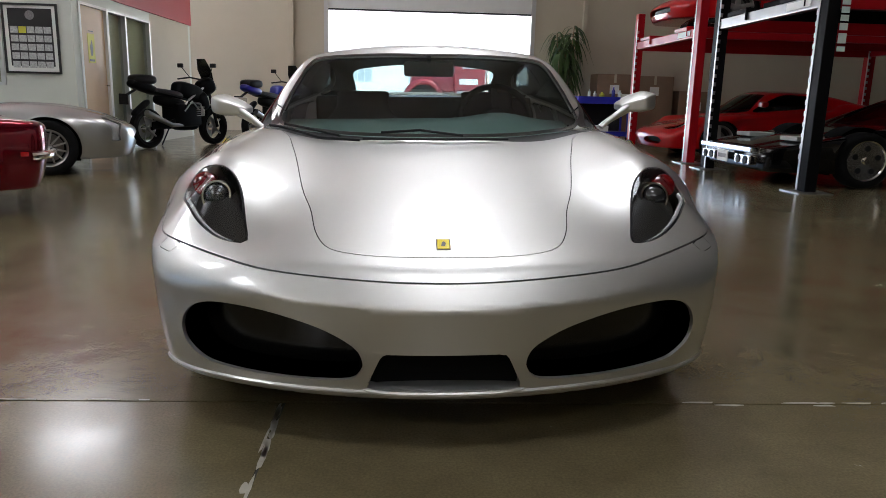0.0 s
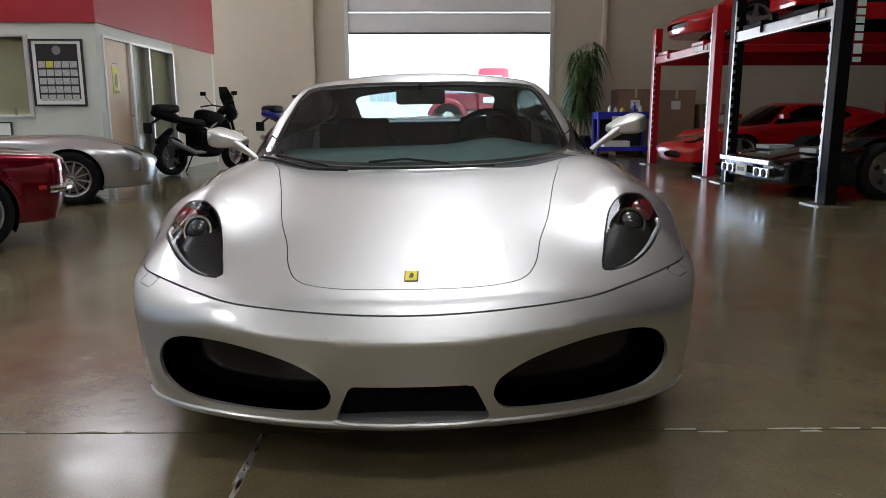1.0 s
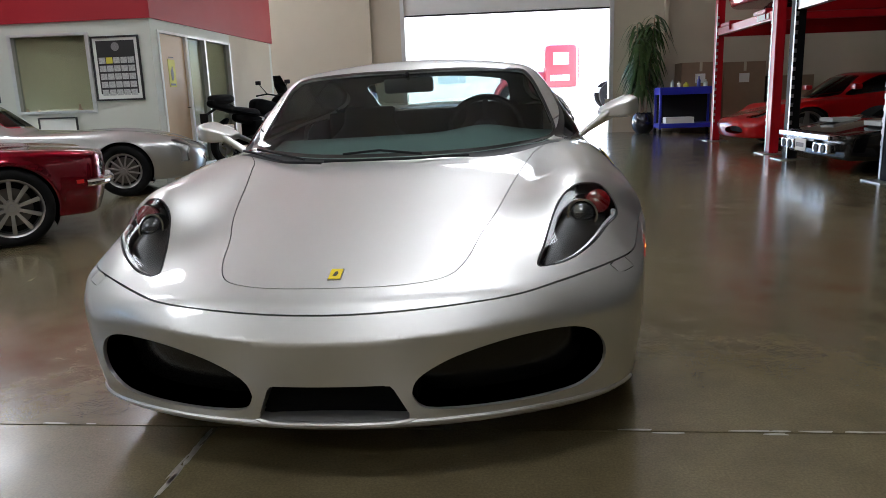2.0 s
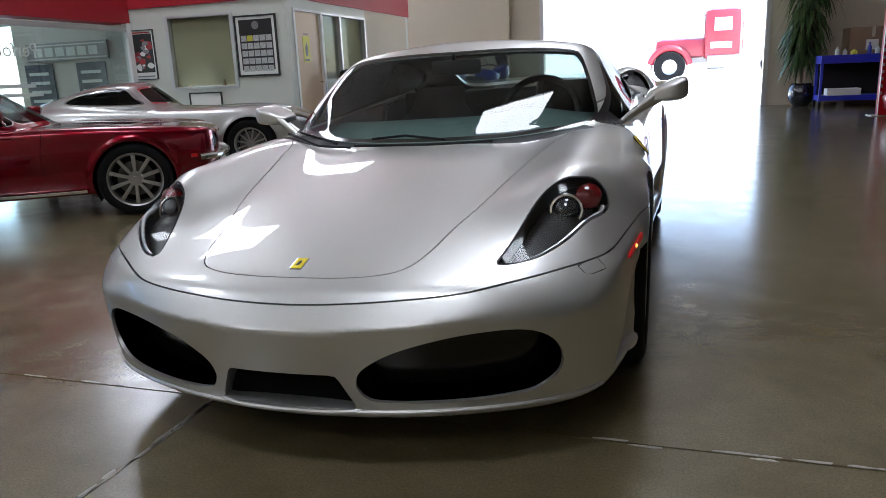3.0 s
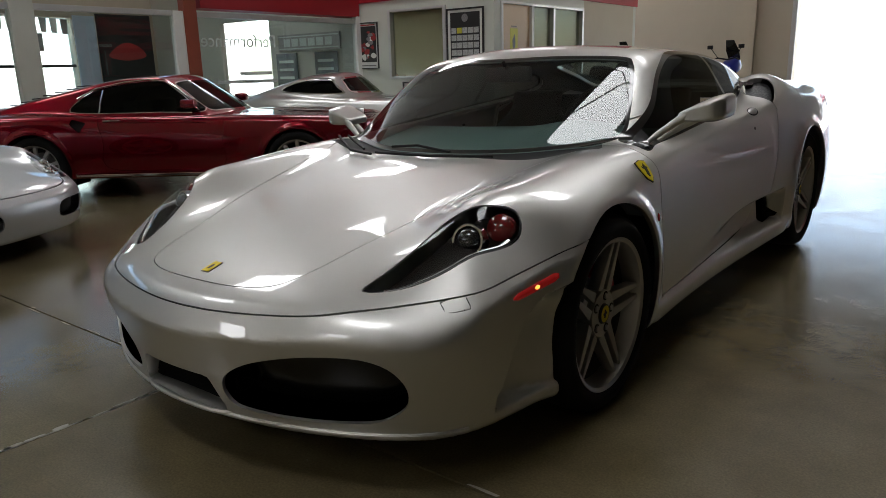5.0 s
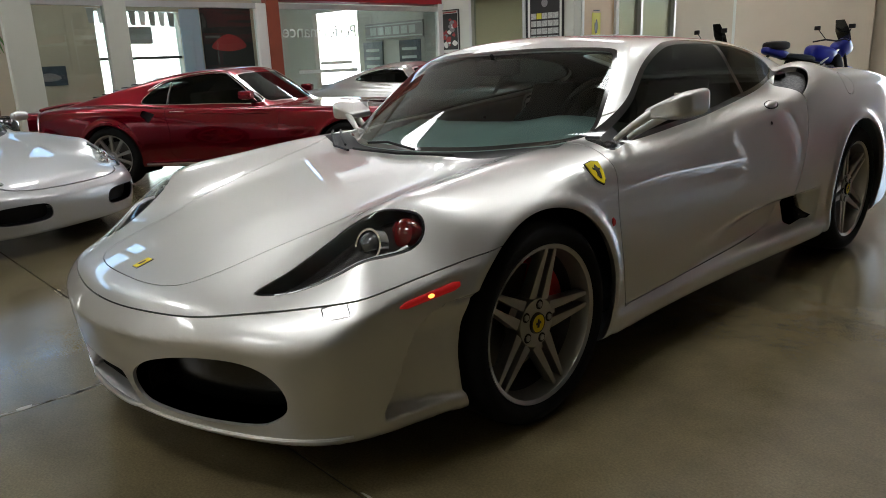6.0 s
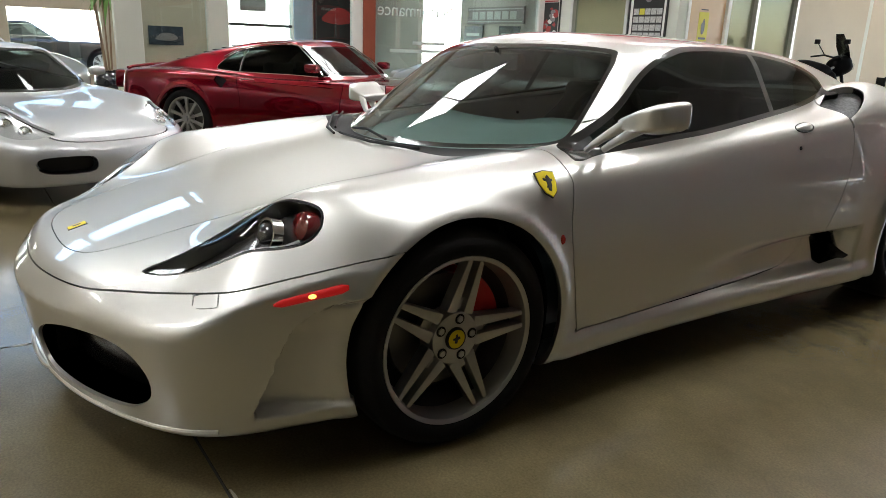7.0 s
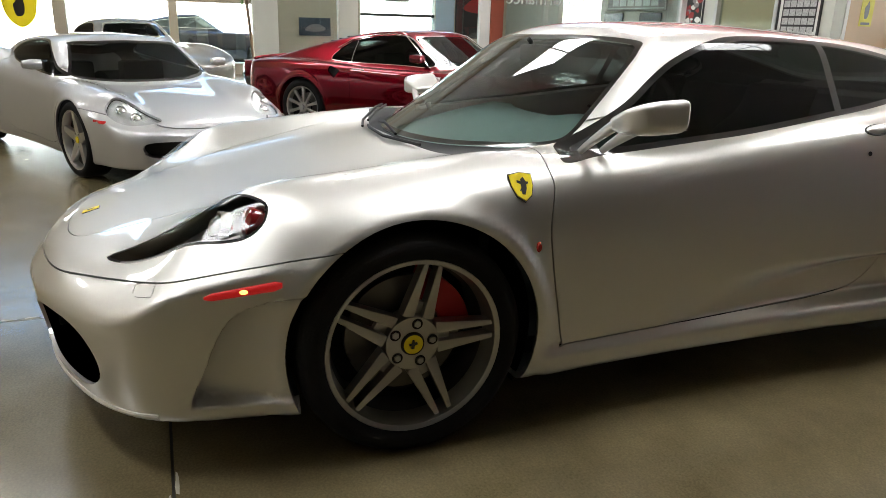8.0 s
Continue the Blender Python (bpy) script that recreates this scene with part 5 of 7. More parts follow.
pony = coupe("muscle_car", PONY, M["candy"], placed(-3.60, 2.83, 37.2, 0.85), "candy red fastback muscle car with chrome trim on polished floor",
             [(0.0, 0.880), (0.45, 0.888), (0.67, 0.905), (0.60, 1.10), (0.535, 1.190), (0.0, 1.210)],
             [(0.95, 0.890), (1.4, 0.886), (2.0, 0.888), (2.30, 0.900), (2.37, 0.930), (2.27, 1.03), (2.10, 1.125), (1.8, 1.185), (1.52, 1.208), (1.36, 1.195), (1.16, 1.06)],
             [(0.0, 2.45), (0.50, 2.47), (0.54, 3.0), (0.50, 3.35), (0.0, 3.38)],
             ("ten", 0.335, 0.245, 0.245, 0.785, ALLOY, (0.0, 2.74)), 0.03,
             lamps=[("headlight", [(0.52, 0.62), (0.60, 0.70), (0.72, 0.70), (0.76, 0.62), (0.70, 0.54), (0.58, 0.54)], (0, 2), lambda p: -0.4 - p[:, 1], "clear", "chrome", 0.05)],
             holes=[("grille", [(-0.50, 0.56), (0.50, 0.56), (0.50, 0.71), (-0.50, 0.71)], (0, 2), lambda p: -0.4 - p[:, 1], "black", 0.05),
                    ("side_scoop", [(2.16, 0.80), (2.30, 0.845), (2.33, 0.79), (2.24, 0.70)], (1, 2), lambda p: -p[:, 0] - 0.5, "black", 0.03)],
             shut=[inside_of(rounded([(0.78, 0.90), (0.76, 0.6), (0.80, 0.32), (1.4, 0.30), (1.98, 0.33), (2.0, 0.6), (2.0, 0.91), (1.4, 0.9)], 4), (1, 2), lambda p, q=q: q * p[:, 0] - 0.5) for q in (-1, 1)])
part("front_bumper", tube([(0.86 * math.sin(a), -0.60 - 0.29 * math.cos(a), 0.50) for a in [radians(k * 9 - 90) for k in range(21)]], 0.035, 10), M["chrome"], pony, smooth=True)
for q in (1, -1):
    part("sill_strip", box((q * 0.885 - 0.01, 0.42, 0.245), (q * 0.885 + 0.01, 2.33, 0.272), 0.004), M["chrome"], pony)
    part("door_mirror", box((q * 0.93 - 0.06, 0.98, 0.93), (q * 0.93 + 0.06, 1.13, 1.02), 0.03), M["candy"], pony, smooth=True)
    part("door_handle", tube([(q * 0.895, 1.80, 0.82), (q * 0.915, 1.84, 0.822), (q * 0.915, 1.93, 0.822), (q * 0.895, 1.97, 0.82)], 0.010), M["chrome"], pony, smooth=True)
    part("quarter_emblem", lathe([(0.0, 0.012), (0.045, 0.010), (0.055, 0.0), (0.055, -0.02)], 24), M["chrome"], pony, smooth=True).matrix_local = pose(q * 0.70, 2.70, 1.005, 0, -35 if q > 0 else 215, 0)
    part("side_marker", box((q * 0.875 - 0.008, -0.58, 0.50), (q * 0.875 + 0.012, -0.52, 0.535), 0.004), M["lamp_red"], pony)
    part("window_bar", tube([(q * 0.795, 2.05, 0.890), (q * 0.755, 2.04, 1.00), (q * 0.692, 2.02, 1.125)], 0.010, 8), M["chrome"], pony, smooth=True)
pony_field = body_shape(PONY)
part("tail_spoiler", tube([(0.74 * u, 3.70 - 0.05 * u * u, over(pony_field, 0.74 * u, 3.66, 0.022)[2]) for u in [k / 8 - 1 for k in range(17)]], 0.018, 8), M["candy"], pony, smooth=True)
for k in range(7):
    y = 2.42 + 0.13 * k
    part("rear_louvre", box((-0.34, -0.055, -0.008), (0.34, 0.055, 0.004), 0.004, Matrix.Translation(over(pony_field, 0.0, y, 0.018)) @ pose(0, 0, 0, -4)), M["black"], pony)
for q in (1, -1):
    part("drip_rail", tube([(q * (0.82 - 0.46 * max(z - 0.875, 0) + 0.004), y, z) for y, z in ((1.00, 0.900), (1.17, 1.055), (1.37, 1.200), (1.55, 1.222), (1.80, 1.200), (2.10, 1.140), (2.28, 1.045))], 0.008, 6), M["chrome"], pony, smooth=True)
    part("belt_crease", tube([(on_flank(pony_field, 1, y, z).translation.x * q, y, z) for y, z in [(0.85 + 0.115 * k, 0.775 + 0.003 * k) for k in range(11)]], 0.007, 6), M["candy"], pony, smooth=True)

GT = dict(
    nose=-1.0, tail=3.35, bow=0.35, bow4=0.35, corner=0.25, lean=1.1, nose_z=0.47, belly=0.19,
    top=spline((-1.05, 0.52), (-0.8, 0.64), (-0.4, 0.745), (0.1, 0.80), (0.8, 0.845), (1.3, 0.87), (2.4, 0.90), (3.0, 0.86), (3.4, 0.78)),
    bulge=spline((-1.0, 0.0), (-0.5, 0.05), (0.0, 0.07), (0.6, 0.03), (1.4, 0.0), (2.4, 0.05), (3.2, 0.0)), crest=0.60, spread=0.16, crown=0.12,
    wide=spline((-0.9, 0.74), (0.0, 0.83), (1.2, 0.80), (2.4, 0.84), (3.2, 0.74)), flank=0.55, flank_z=0.48,
    screen=(1.12, 0.88, 1.25, 0.45), roof=spline((1.0, 1.14), (1.6, 1.20), (2.0, 1.19), (2.5, 1.07), (3.0, 0.92), (3.3, 0.82)),
    roof_crown=0.18, waist=spline((1.0, 0.66), (1.8, 0.70), (2.5, 0.66), (3.2, 0.5)), belt=0.88, tumble=0.5, k_top=0.12, k_cab=0.05, k_screen=0.06, k_roof=0.1, k_edge=0.05,
    arch=((0.0, 0.33, 0.36), (2.4, 0.33, 0.36)), trim="chrome")
gt = coupe("grand_tourer", GT, M["silver_gt"], placed(-4.10, 5.66, 22.0, 0.88), "silver classic grand tourer with long rounded bonnet",
           [(0.0, 0.89), (0.40, 0.90), (0.56, 0.92), (0.50, 1.06), (0.42, 1.12), (0.0, 1.14)],
           [(1.38, 0.90), (1.9, 0.90), (2.35, 0.93), (2.40, 0.98), (2.2, 1.06), (1.85, 1.12), (1.62, 1.11), (1.5, 1.0)],
           [(0.0, 2.2), (0.42, 2.25), (0.44, 2.6), (0.36, 2.9), (0.0, 2.92)],
           ("wire", 0.325, 0.205, 0.215, 0.715, ALLOY, (0.0, 2.4)), 0.03,
           lamps=[("headlight", rounded([(0.55, -0.80), (0.595, -0.66), (0.655, -0.59), (0.71, -0.62), (0.71, -0.71), (0.64, -0.79)], 4), (0, 1), lambda p: p[:, 2] - 0.40, "clear", "pale_bowl", 0.03)],
           holes=[("grille", rounded([(-0.30, 0.40), (0.0, 0.36), (0.30, 0.40), (0.30, 0.46), (0.0, 0.50), (-0.30, 0.46)], 4), (0, 2), lambda p: -0.7 - p[:, 1], "black", 0.06)])

PALE = dict(SPORT)
PALE.update(nose=-0.955, bow=0.14, bow4=0.45, sculpt=None, k_top=0.13)
pale_car = coupe("silver_coupe", PALE, M["silver_pale"], placed(-3.55, -0.47, 26.0, 0.85), "pale silver sports coupe parked on polished floor",
             [(0, 0.756), (0.30, 0.758), (0.47, 0.768), (0.60, 0.790), (0.645, 0.825), (0.605, 0.90), (0.555, 1.00), (0.525, 1.055), (0.47, 1.088), (0.0, 1.104)],
             [(0.55, 0.80), (1.0, 0.828), (1.47, 0.868), (1.82, 0.912), (1.98, 0.950), (1.9, 1.01), (1.7, 1.07), (1.45, 1.10), (1.15, 1.10), (1.0, 1.06), (0.84, 0.975), (0.68, 0.875)],
             [(0.0, 1.70), (0.35, 1.72), (0.42, 2.1), (0.38, 2.4), (0.0, 2.42)],
             ("star5", 0.318, 0.225, 0.246, 0.775, {"rim": M["rim"], "cap": M["yellow"]}, (0.0, 2.6)), 0.025,
             lamps=[("headlight", rounded([(0.45, -0.73), (0.50, -0.57), (0.57, -0.44), (0.67, -0.375), (0.765, -0.41), (0.775, -0.53), (0.71, -0.65), (0.58, -0.735)], 4), (0, 1), lambda p: p[:, 2] - 0.42, "clear", "pale_bowl", 0.03),
                    ("side_marker", [(-0.52, 0.50), (-0.38, 0.505), (-0.38, 0.53), (-0.52, 0.525)], (1, 2), None, "lamp_red", "", 0)],
             holes=[("intake", rounded([(q * 0.27, 0.26), (q * 0.29, 0.36), (q * 0.50, 0.375), (q * 0.64, 0.36), (q * 0.66, 0.30), (q * 0.60, 0.25), (q * 0.4, 0.24)], 4), (0, 2), lambda p: -0.4 - p[:, 1], "black", 0.07) for q in (1, -1)],
             shut=[lambda p: np.minimum(spline((-0.96, 0.445), (-0.88, 0.465), (-0.70, 0.525), (-0.42, 0.575), (-0.2, 0.60))(p[:, 1]) - p[:, 2], -0.05 - p[:, 1]),
                   inside_of(rounded([(0.45, 0.78), (0.43, 0.5), (0.47, 0.25), (1.0, 0.24), (1.6, 0.28), (1.85, 0.6), (1.9, 0.98), (1.2, 0.98), (0.7, 0.88)], 4), (1, 2), lambda p: p[:, 0] - 0.45),
                   inside_of(rounded([(0.45, 0.78), (0.43, 0.5), (0.47, 0.25), (1.0, 0.24), (1.6, 0.28), (1.85, 0.6), (1.9, 0.98), (1.2, 0.98), (0.7, 0.88)], 4), (1, 2), lambda p: -p[:, 0] - 0.45)])
pale_field = body_shape(PALE)
for q in (1, -1):
    mb = lathe([(0.0, -0.06), (0.035, -0.05), (0.052, 0.0), (0.045, 0.05), (0.0, 0.055)], 20)
    mo = part("wing_mirror", mb, M["silver_pale"], pale_car, smooth=True)
    mo.matrix_local = pose(q * 0.90, 0.68, 0.90, 0, 0, 10 * q) @ Matrix.Diagonal((1.5, 0.9, 0.9, 1))
    part("mirror_arm", tube([(q * 0.77, 0.62, 0.80), (q * 0.88, 0.67, 0.88)], 0.018), M["silver_pale"], mo).matrix_local = mo.matrix_local.inverted()
    for lx, ly, lr in ((0.60, -0.60, 0.045), (0.675, -0.50, 0.040)):
        b = lathe([(0.0, 0.016), (lr * 0.5, 0.012), (lr * 0.75, 0.0), (lr * 0.8, -0.012), (lr, 0.004), (lr * 1.08, -0.01)], 24, "Z")
        b.transform(Matrix.Translation(over(pale_field, q * lx, ly, -0.022)) @ Vector((0.1 * q, -0.85, 0.5)).to_track_quat("Z", "Y").to_matrix().to_4x4())
        part("lamp_reflector", b, M["chrome"], pale_car, smooth=True)
    caliper(pale_car, pose(q * 0.775, 0, 0.32, 0, 0, 0 if q > 0 else 180) @ pose(0, 0, 0, 150, 0, 0))

WEDGE = dict(SPORT)
WEDGE.update(nose=-1.05, tail=3.45, bow=0.25, bow4=0.2, corner=0.12, lean=1.2, nose_z=0.40, belly=0.17, sculpt=None,
             top=spline((-1.1, 0.42), (-0.8, 0.52), (-0.3, 0.62), (0.3, 0.72), (0.8, 0.78), (2.0, 0.86), (2.6, 0.90), (3.5, 0.90)), k_top=0.08)
wedge_screen = [(0, 0.760), (0.30, 0.762), (0.60, 0.795), (0.64, 0.83), (0.605, 0.90), (0.525, 1.055), (0.47, 1.088), (0.0, 1.104)]
wedge_side = [(0.60, 0.80), (1.0, 0.828), (1.47, 0.868), (1.9, 0.93), (1.7, 1.05), (1.45, 1.09), (1.15, 1.09), (0.84, 0.965)]
red_a = coupe("red_sports_car", WEDGE, M["red"], placed(5.0, 9.95, 180.0), "red sports car parked under a red lift", wedge_screen, wedge_side, None,
              ("star5", 0.32, 0.225, 0.25, 0.775, ALLOY, (0.0, 2.6)), 0.035,
              lamps=[("headlight", rounded([(0.45, -0.80), (0.55, -0.55), (0.68, -0.42), (0.74, -0.50), (0.66, -0.70)], 4), (0, 1), lambda p: p[:, 2] - 0.35, "clear", "lamp_bowl", 0.04)],
              holes=[("intake", rounded([(q * 0.20, 0.26), (q * 0.26, 0.34), (q * 0.55, 0.36), (q * 0.66, 0.30), (q * 0.55, 0.24)], 4), (0, 2), lambda p: -0.4 - p[:, 1], "black", 0.08) for q in (1, -1)])
for q in (1, -1):
    part("wing_mirror", box((q * 0.92 - 0.09, 0.60, 0.88), (q * 0.92 + 0.09, 0.72, 0.97), 0.035), M["red"], red_a, smooth=True)
red_b = coupe("red_sports_car", WEDGE, M["red"], placed(5.1, 9.95, 180.0, 1.0, 2.10), "red sports car raised on a red lift", wedge_screen, wedge_side, None,
              ("star5", 0.32, 0.225, 0.25, 0.775, ALLOY, (0.0, 2.6)), 0.04,
              holes=[("intake", [(-0.5, 0.27), (0.5, 0.27), (0.5, 0.36), (-0.5, 0.36)], (0, 2), lambda p: -0.4 - p[:, 1], "black", 0.08)])
ANGLE = dict(
    nose=-1.15, tail=3.0, bow=0.05, bow4=0.0, corner=0.06, lean=0.8, nose_z=0.38, belly=0.16,
    top=spline((-1.2, 0.43), (-0.6, 0.53), (0.0, 0.625), (0.5, 0.70), (1.2, 0.80), (2.4, 0.90), (3.1, 0.90)),
    bulge=spline((-1.1, 0.0), (-0.3, 0.02), (0.0, 0.035), (0.6, 0.02), (2.4, 0.03), (3.0, 0.0)), crest=0.80, spread=0.12, crown=0.03,
    wide=spline((-1.1, 0.86), (0.0, 0.95), (0.8, 0.93), (2.0, 0.99), (3.0, 0.95)), flank=0.6, flank_z=0.45,
    screen=(0.25, 0.67, 2.3, 0.12), roof=spline((0.2, 1.02), (1.2, 1.055), (1.8, 1.03), (2.6, 0.93), (3.0, 0.88)), roof_crown=0.08,
    waist=spline((0.2, 0.80), (1.2, 0.80), (2.4, 0.72)), belt=0.74, tumble=0.8, k_top=0.05, k_cab=0.02, k_screen=0.03, k_roof=0.04, k_edge=0.04,
    arch=((0.0, 0.32, 0.36), (2.45, 0.34, 0.38)))
black_car = coupe("wedge_supercar", ANGLE, M["black_paint"], placed(5.08, 6.22, 180.0), "black wedge-shaped supercar under a black lift",
                  [(0, 0.68), (0.5, 0.69), (0.66, 0.71), (0.54, 0.95), (0.48, 1.0), (0.0, 1.01)], [(0.7, 0.76), (1.3, 0.80), (1.8, 0.90), (1.7, 0.98), (1.2, 1.0), (1.05, 0.96)], None,
                  ("phone", 0.32, 0.235, 0.225, 0.83, CHROMED, (0.0, 2.45)), 0.03,
                  holes=[("grille", [(-0.62, 0.24), (0.62, 0.24), (0.62, 0.33), (-0.62, 0.33)], (0, 2), lambda p: -0.6 - p[:, 1], "black", 0.05)])
part("front_bumper", box((-0.72, -1.25, 0.37), (0.72, -1.12, 0.43), 0.015), M["chrome"], black_car)
for q in (1, -1):
    part("lamp_housing", box((q * 0.48 - 0.20, -1.235, 0.225), (q * 0.48 + 0.20, -1.14, 0.335), 0.015), M["chrome"], black_car)
    for k in (-0.09, 0.09):
        part("driving_lamp", cyl((q * 0.48 + k, -1.245, 0.28), (q * 0.48 + k, -1.23, 0.28), 0.05), M["black"], black_car)
    part("popup_cover", box((q * 0.58 - 0.19, -0.75, 0.515), (q * 0.58 + 0.19, -0.42, 0.565), 0.006, pose(0, 0, 0, 0, 0, 0)), M["grey"], black_car)
part("number_plate", box((-0.15, -1.262, 0.22), (0.15, -1.25, 0.36), 0.004), M["paper"], black_car)
part("plate_bar", box((-0.11, -1.2645, 0.265), (0.11, -1.263, 0.315)), M["ink_grey"], black_car)


# ---- lifts ----
def lift(name, mat, x, y0, y1, label, deck, length=4.6):
    e = thing(name, pose(0, 0, 0), label, "car lift")
    for yy in (y0, y1):
        for xx in (x, x + length):
            post = part("post", box((xx, yy - 0.09, 0.012), (xx + 0.13, yy + 0.09, 2.55 if mat != "lift_black" else 3.1), 0.008), M[mat], e)
            part("base_plate", box((xx - 0.12, yy - 0.2, 0.0), (xx + 0.26, yy + 0.2, 0.012)), M["steel"], post)
            side = 0.09 if yy == y0 else -0.09
            part("face_strip", box((xx - 0.006, yy + (0.055 if side > 0 else -0.09), 0.02), (xx - 0.001, yy + (0.09 if side > 0 else -0.055), 2.45)), M["steel"], post)
            for k in range(17):
                z = 0.35 + 0.115 * k
                part("ladder_slot", box((xx - 0.008, yy + side * 1.0 - 0.012, z), (xx + 0.03, yy + side * 1.0 + 0.012, z + 0.05)), M["steel"], post)
    for xx in (x + 0.01, x + length + 0.01):
        part("cross_beam", box((xx, y0 + 0.09, deck - 0.16), (xx + 0.11, y1 - 0.09, deck - 0.03), 0.008), M["steel" if mat == "lift_black" else mat], e)
    part("beam_cover", box((x - 0.006, y0 + 0.25, deck - 0.13), (x + 0.004, y0 + 0.75, deck - 0.05), 0.003), M["white"], e)
    for yy in (y0 + 0.62, y1 - 0.62):
        run = part("runway", box((x - 0.02, yy - 0.26, deck - 0.03), (x + length + 0.1, yy + 0.26, deck + 0.02), 0.006), M[mat], e)
        part("runway_edge", box((x - 0.02, yy - 0.27, deck - 0.12), (x + length + 0.1, yy - 0.262, deck + 0.03)), M[mat], run)
    for yy, s in ((y0, 1), (y1, -1)):
        part("side_rail", box((x + 0.13, yy - 0.03, deck - 0.18), (x + length, yy + 0.03, deck - 0.02), 0.006), M["lift_red"], e)
    return e


red_lift = lift("car_lift", "lift_red", 4.2, 8.42, 11.42, "red painted four-post car lift", 2.06)
black_lift = lift("car_lift", "lift_black", 4.12, 4.88, 7.50, "black painted four-post car lift with silver edges", 2.08)
# the lettering on the black post is worn to bars
for k, (a, c) in enumerate(((1.42, 1.47), (1.50, 1.60), (1.63, 1.70), (1.72, 1.78), (1.80, 1.86), (1.88, 1.94), (1.96, 2.02))):
    part("post_bar", box((4.26, 4.782, a + 0.05), (4.345, 4.787, c + 0.05)), M["letter"], black_lift)
kart = thing("engine_chassis", pose(0, 0, 0), "bare chassis with silver engine parts on the black lift", "chassis")
part("frame", box((4.5, 5.4, 2.11), (8.3, 7.0, 2.22), 0.02), M["lift_black"], kart)
part("engine", box((4.75, 5.75, 2.22), (5.35, 6.65, 2.62), 0.06), M["steel"], kart)
part("cowl", box((4.4, 6.35, 2.25), (5.0, 7.1, 2.42), 0.05), M["red"], kart)
part("fan", cyl((4.68, 6.1, 2.42), (4.75, 6.1, 2.42), 0.17, seg=24), M["chrome"], kart)
part("airbox", box((5.3, 5.6, 2.3), (6.2, 6.8, 2.75), 0.08), M["black"], kart)


# ---- the office front ----
def picture(name, x0, x1, z0, z1, label, y=AY, border=0.03, tilt=0):
    e = thing(name, pose((x0 + x1) / 2, y, (z0 + z1) / 2, tilt, 0, 0), label, "picture")
    w, h = (x1 - x0) / 2, (z1 - z0) / 2
    b = box((-w, -0.03, -h), (-w + border, 0.0, h), 0.004)
    box_into(b, (w - border, -0.03, -h), (w, 0.0, h), 0.004)
    box_into(b, (-w + border, -0.03, -h), (w - border, 0.0, -h + border), 0.004)
    box_into(b, (-w + border, -0.03, h - border), (w - border, 0.0, h), 0.004)
    part("frame", b, M["ink"], e)
    part("sheet", box((-w + border, -0.012, -h + border), (w - border, -0.004, h - border)), M["paper"], e)
    return e, w - border, h - border


e, w, h = picture("framed_poster", -5.5, -4.78, 1.08, 1.98, "black framed chart of small car pictures", border=0.025)
part("chart_ground", box((-w + 0.05, -0.0145, -h + 0.07), (w - 0.05, -0.0125, h - 0.04)), M["ink"], e)
part("title_badge", cyl((0, -0.018, 0.30), (0, -0.0165, 0.30), 0.06, seg=20), M["ink_grey"], e)
for r in range(5):
    for c in range(5):
        x = -w + 0.065 + c * (2 * w - 0.13) / 5
        z = 0.155 - r * 0.112
        part("chart_cell", box((x + 0.006, -0.016, z - 0.085), (x + (2 * w - 0.13) / 5 - 0.006, -0.0125, z)), M["ink_yellow" if (r, c) == (0, 1) else "cell"], e)
e, w, h = picture("framed_poster", -7.5, -7.0, 1.10, 1.88, "framed red racing poster", border=0.015)
part("artwork", box((-w + 0.03, -0.016, -h + 0.10), (w - 0.03, -0.0125, h - 0.05)), M["ink"], e)
rng = random.Random(4)
for k in range(26):
    cx, cz, a = rng.uniform(-w + 0.09, w - 0.09), rng.uniform(-h + 0.17, h - 0.12), rng.uniform(0.02, 0.06)
    part("collage_shape", prism(rounded([(cx + a * (0.7 + 0.6 * rng.random()) * math.cos(t), cz + 0.7 * a * (0.6 + 0.7 * rng.random()) * math.sin(t)) for t in (0, 1, 2.1, 3.1, 4.2, 5.2)], 3), 0.001, lambda u, v, q, k=k: (u, -0.0165 - 0.0001 * k - q, v)), M[rng.choice(("ink_red", "ink_red", "ink_grey", "paper", "truck_red"))], e)
part("title_bar", box((-w + 0.05, -0.016, h - 0.04), (w - 0.05, -0.0125, h - 0.02)), M["ink_red"], e)
part("caption_bar", box((-w + 0.05, -0.016, -h + 0.03), (w - 0.05, -0.0125, -h + 0.05)), M["ink_grey"], e)
e, w, h = picture("leaning_picture", -6.42, -5.82, 0.40, 0.87, "framed white print leaning on the office wall", y=AY - 0.05, border=0.02)
part("print_shape", prism(rounded([(-0.12, -0.10), (0.0, 0.0), (0.12, -0.06), (0.1, -0.14)], 4), 0.003, lambda u, v, q: (u, -0.014 - q, v)), M["ink_grey"], e)
stand = thing("low_cabinet", pose(0, 0, 0), "low pale cabinet against the office wall", "cabinet")
part("body", box((-6.6, AY - 0.4, 0.0), (-5.65, AY - 0.01, 0.40), 0.01), M["white"], stand)

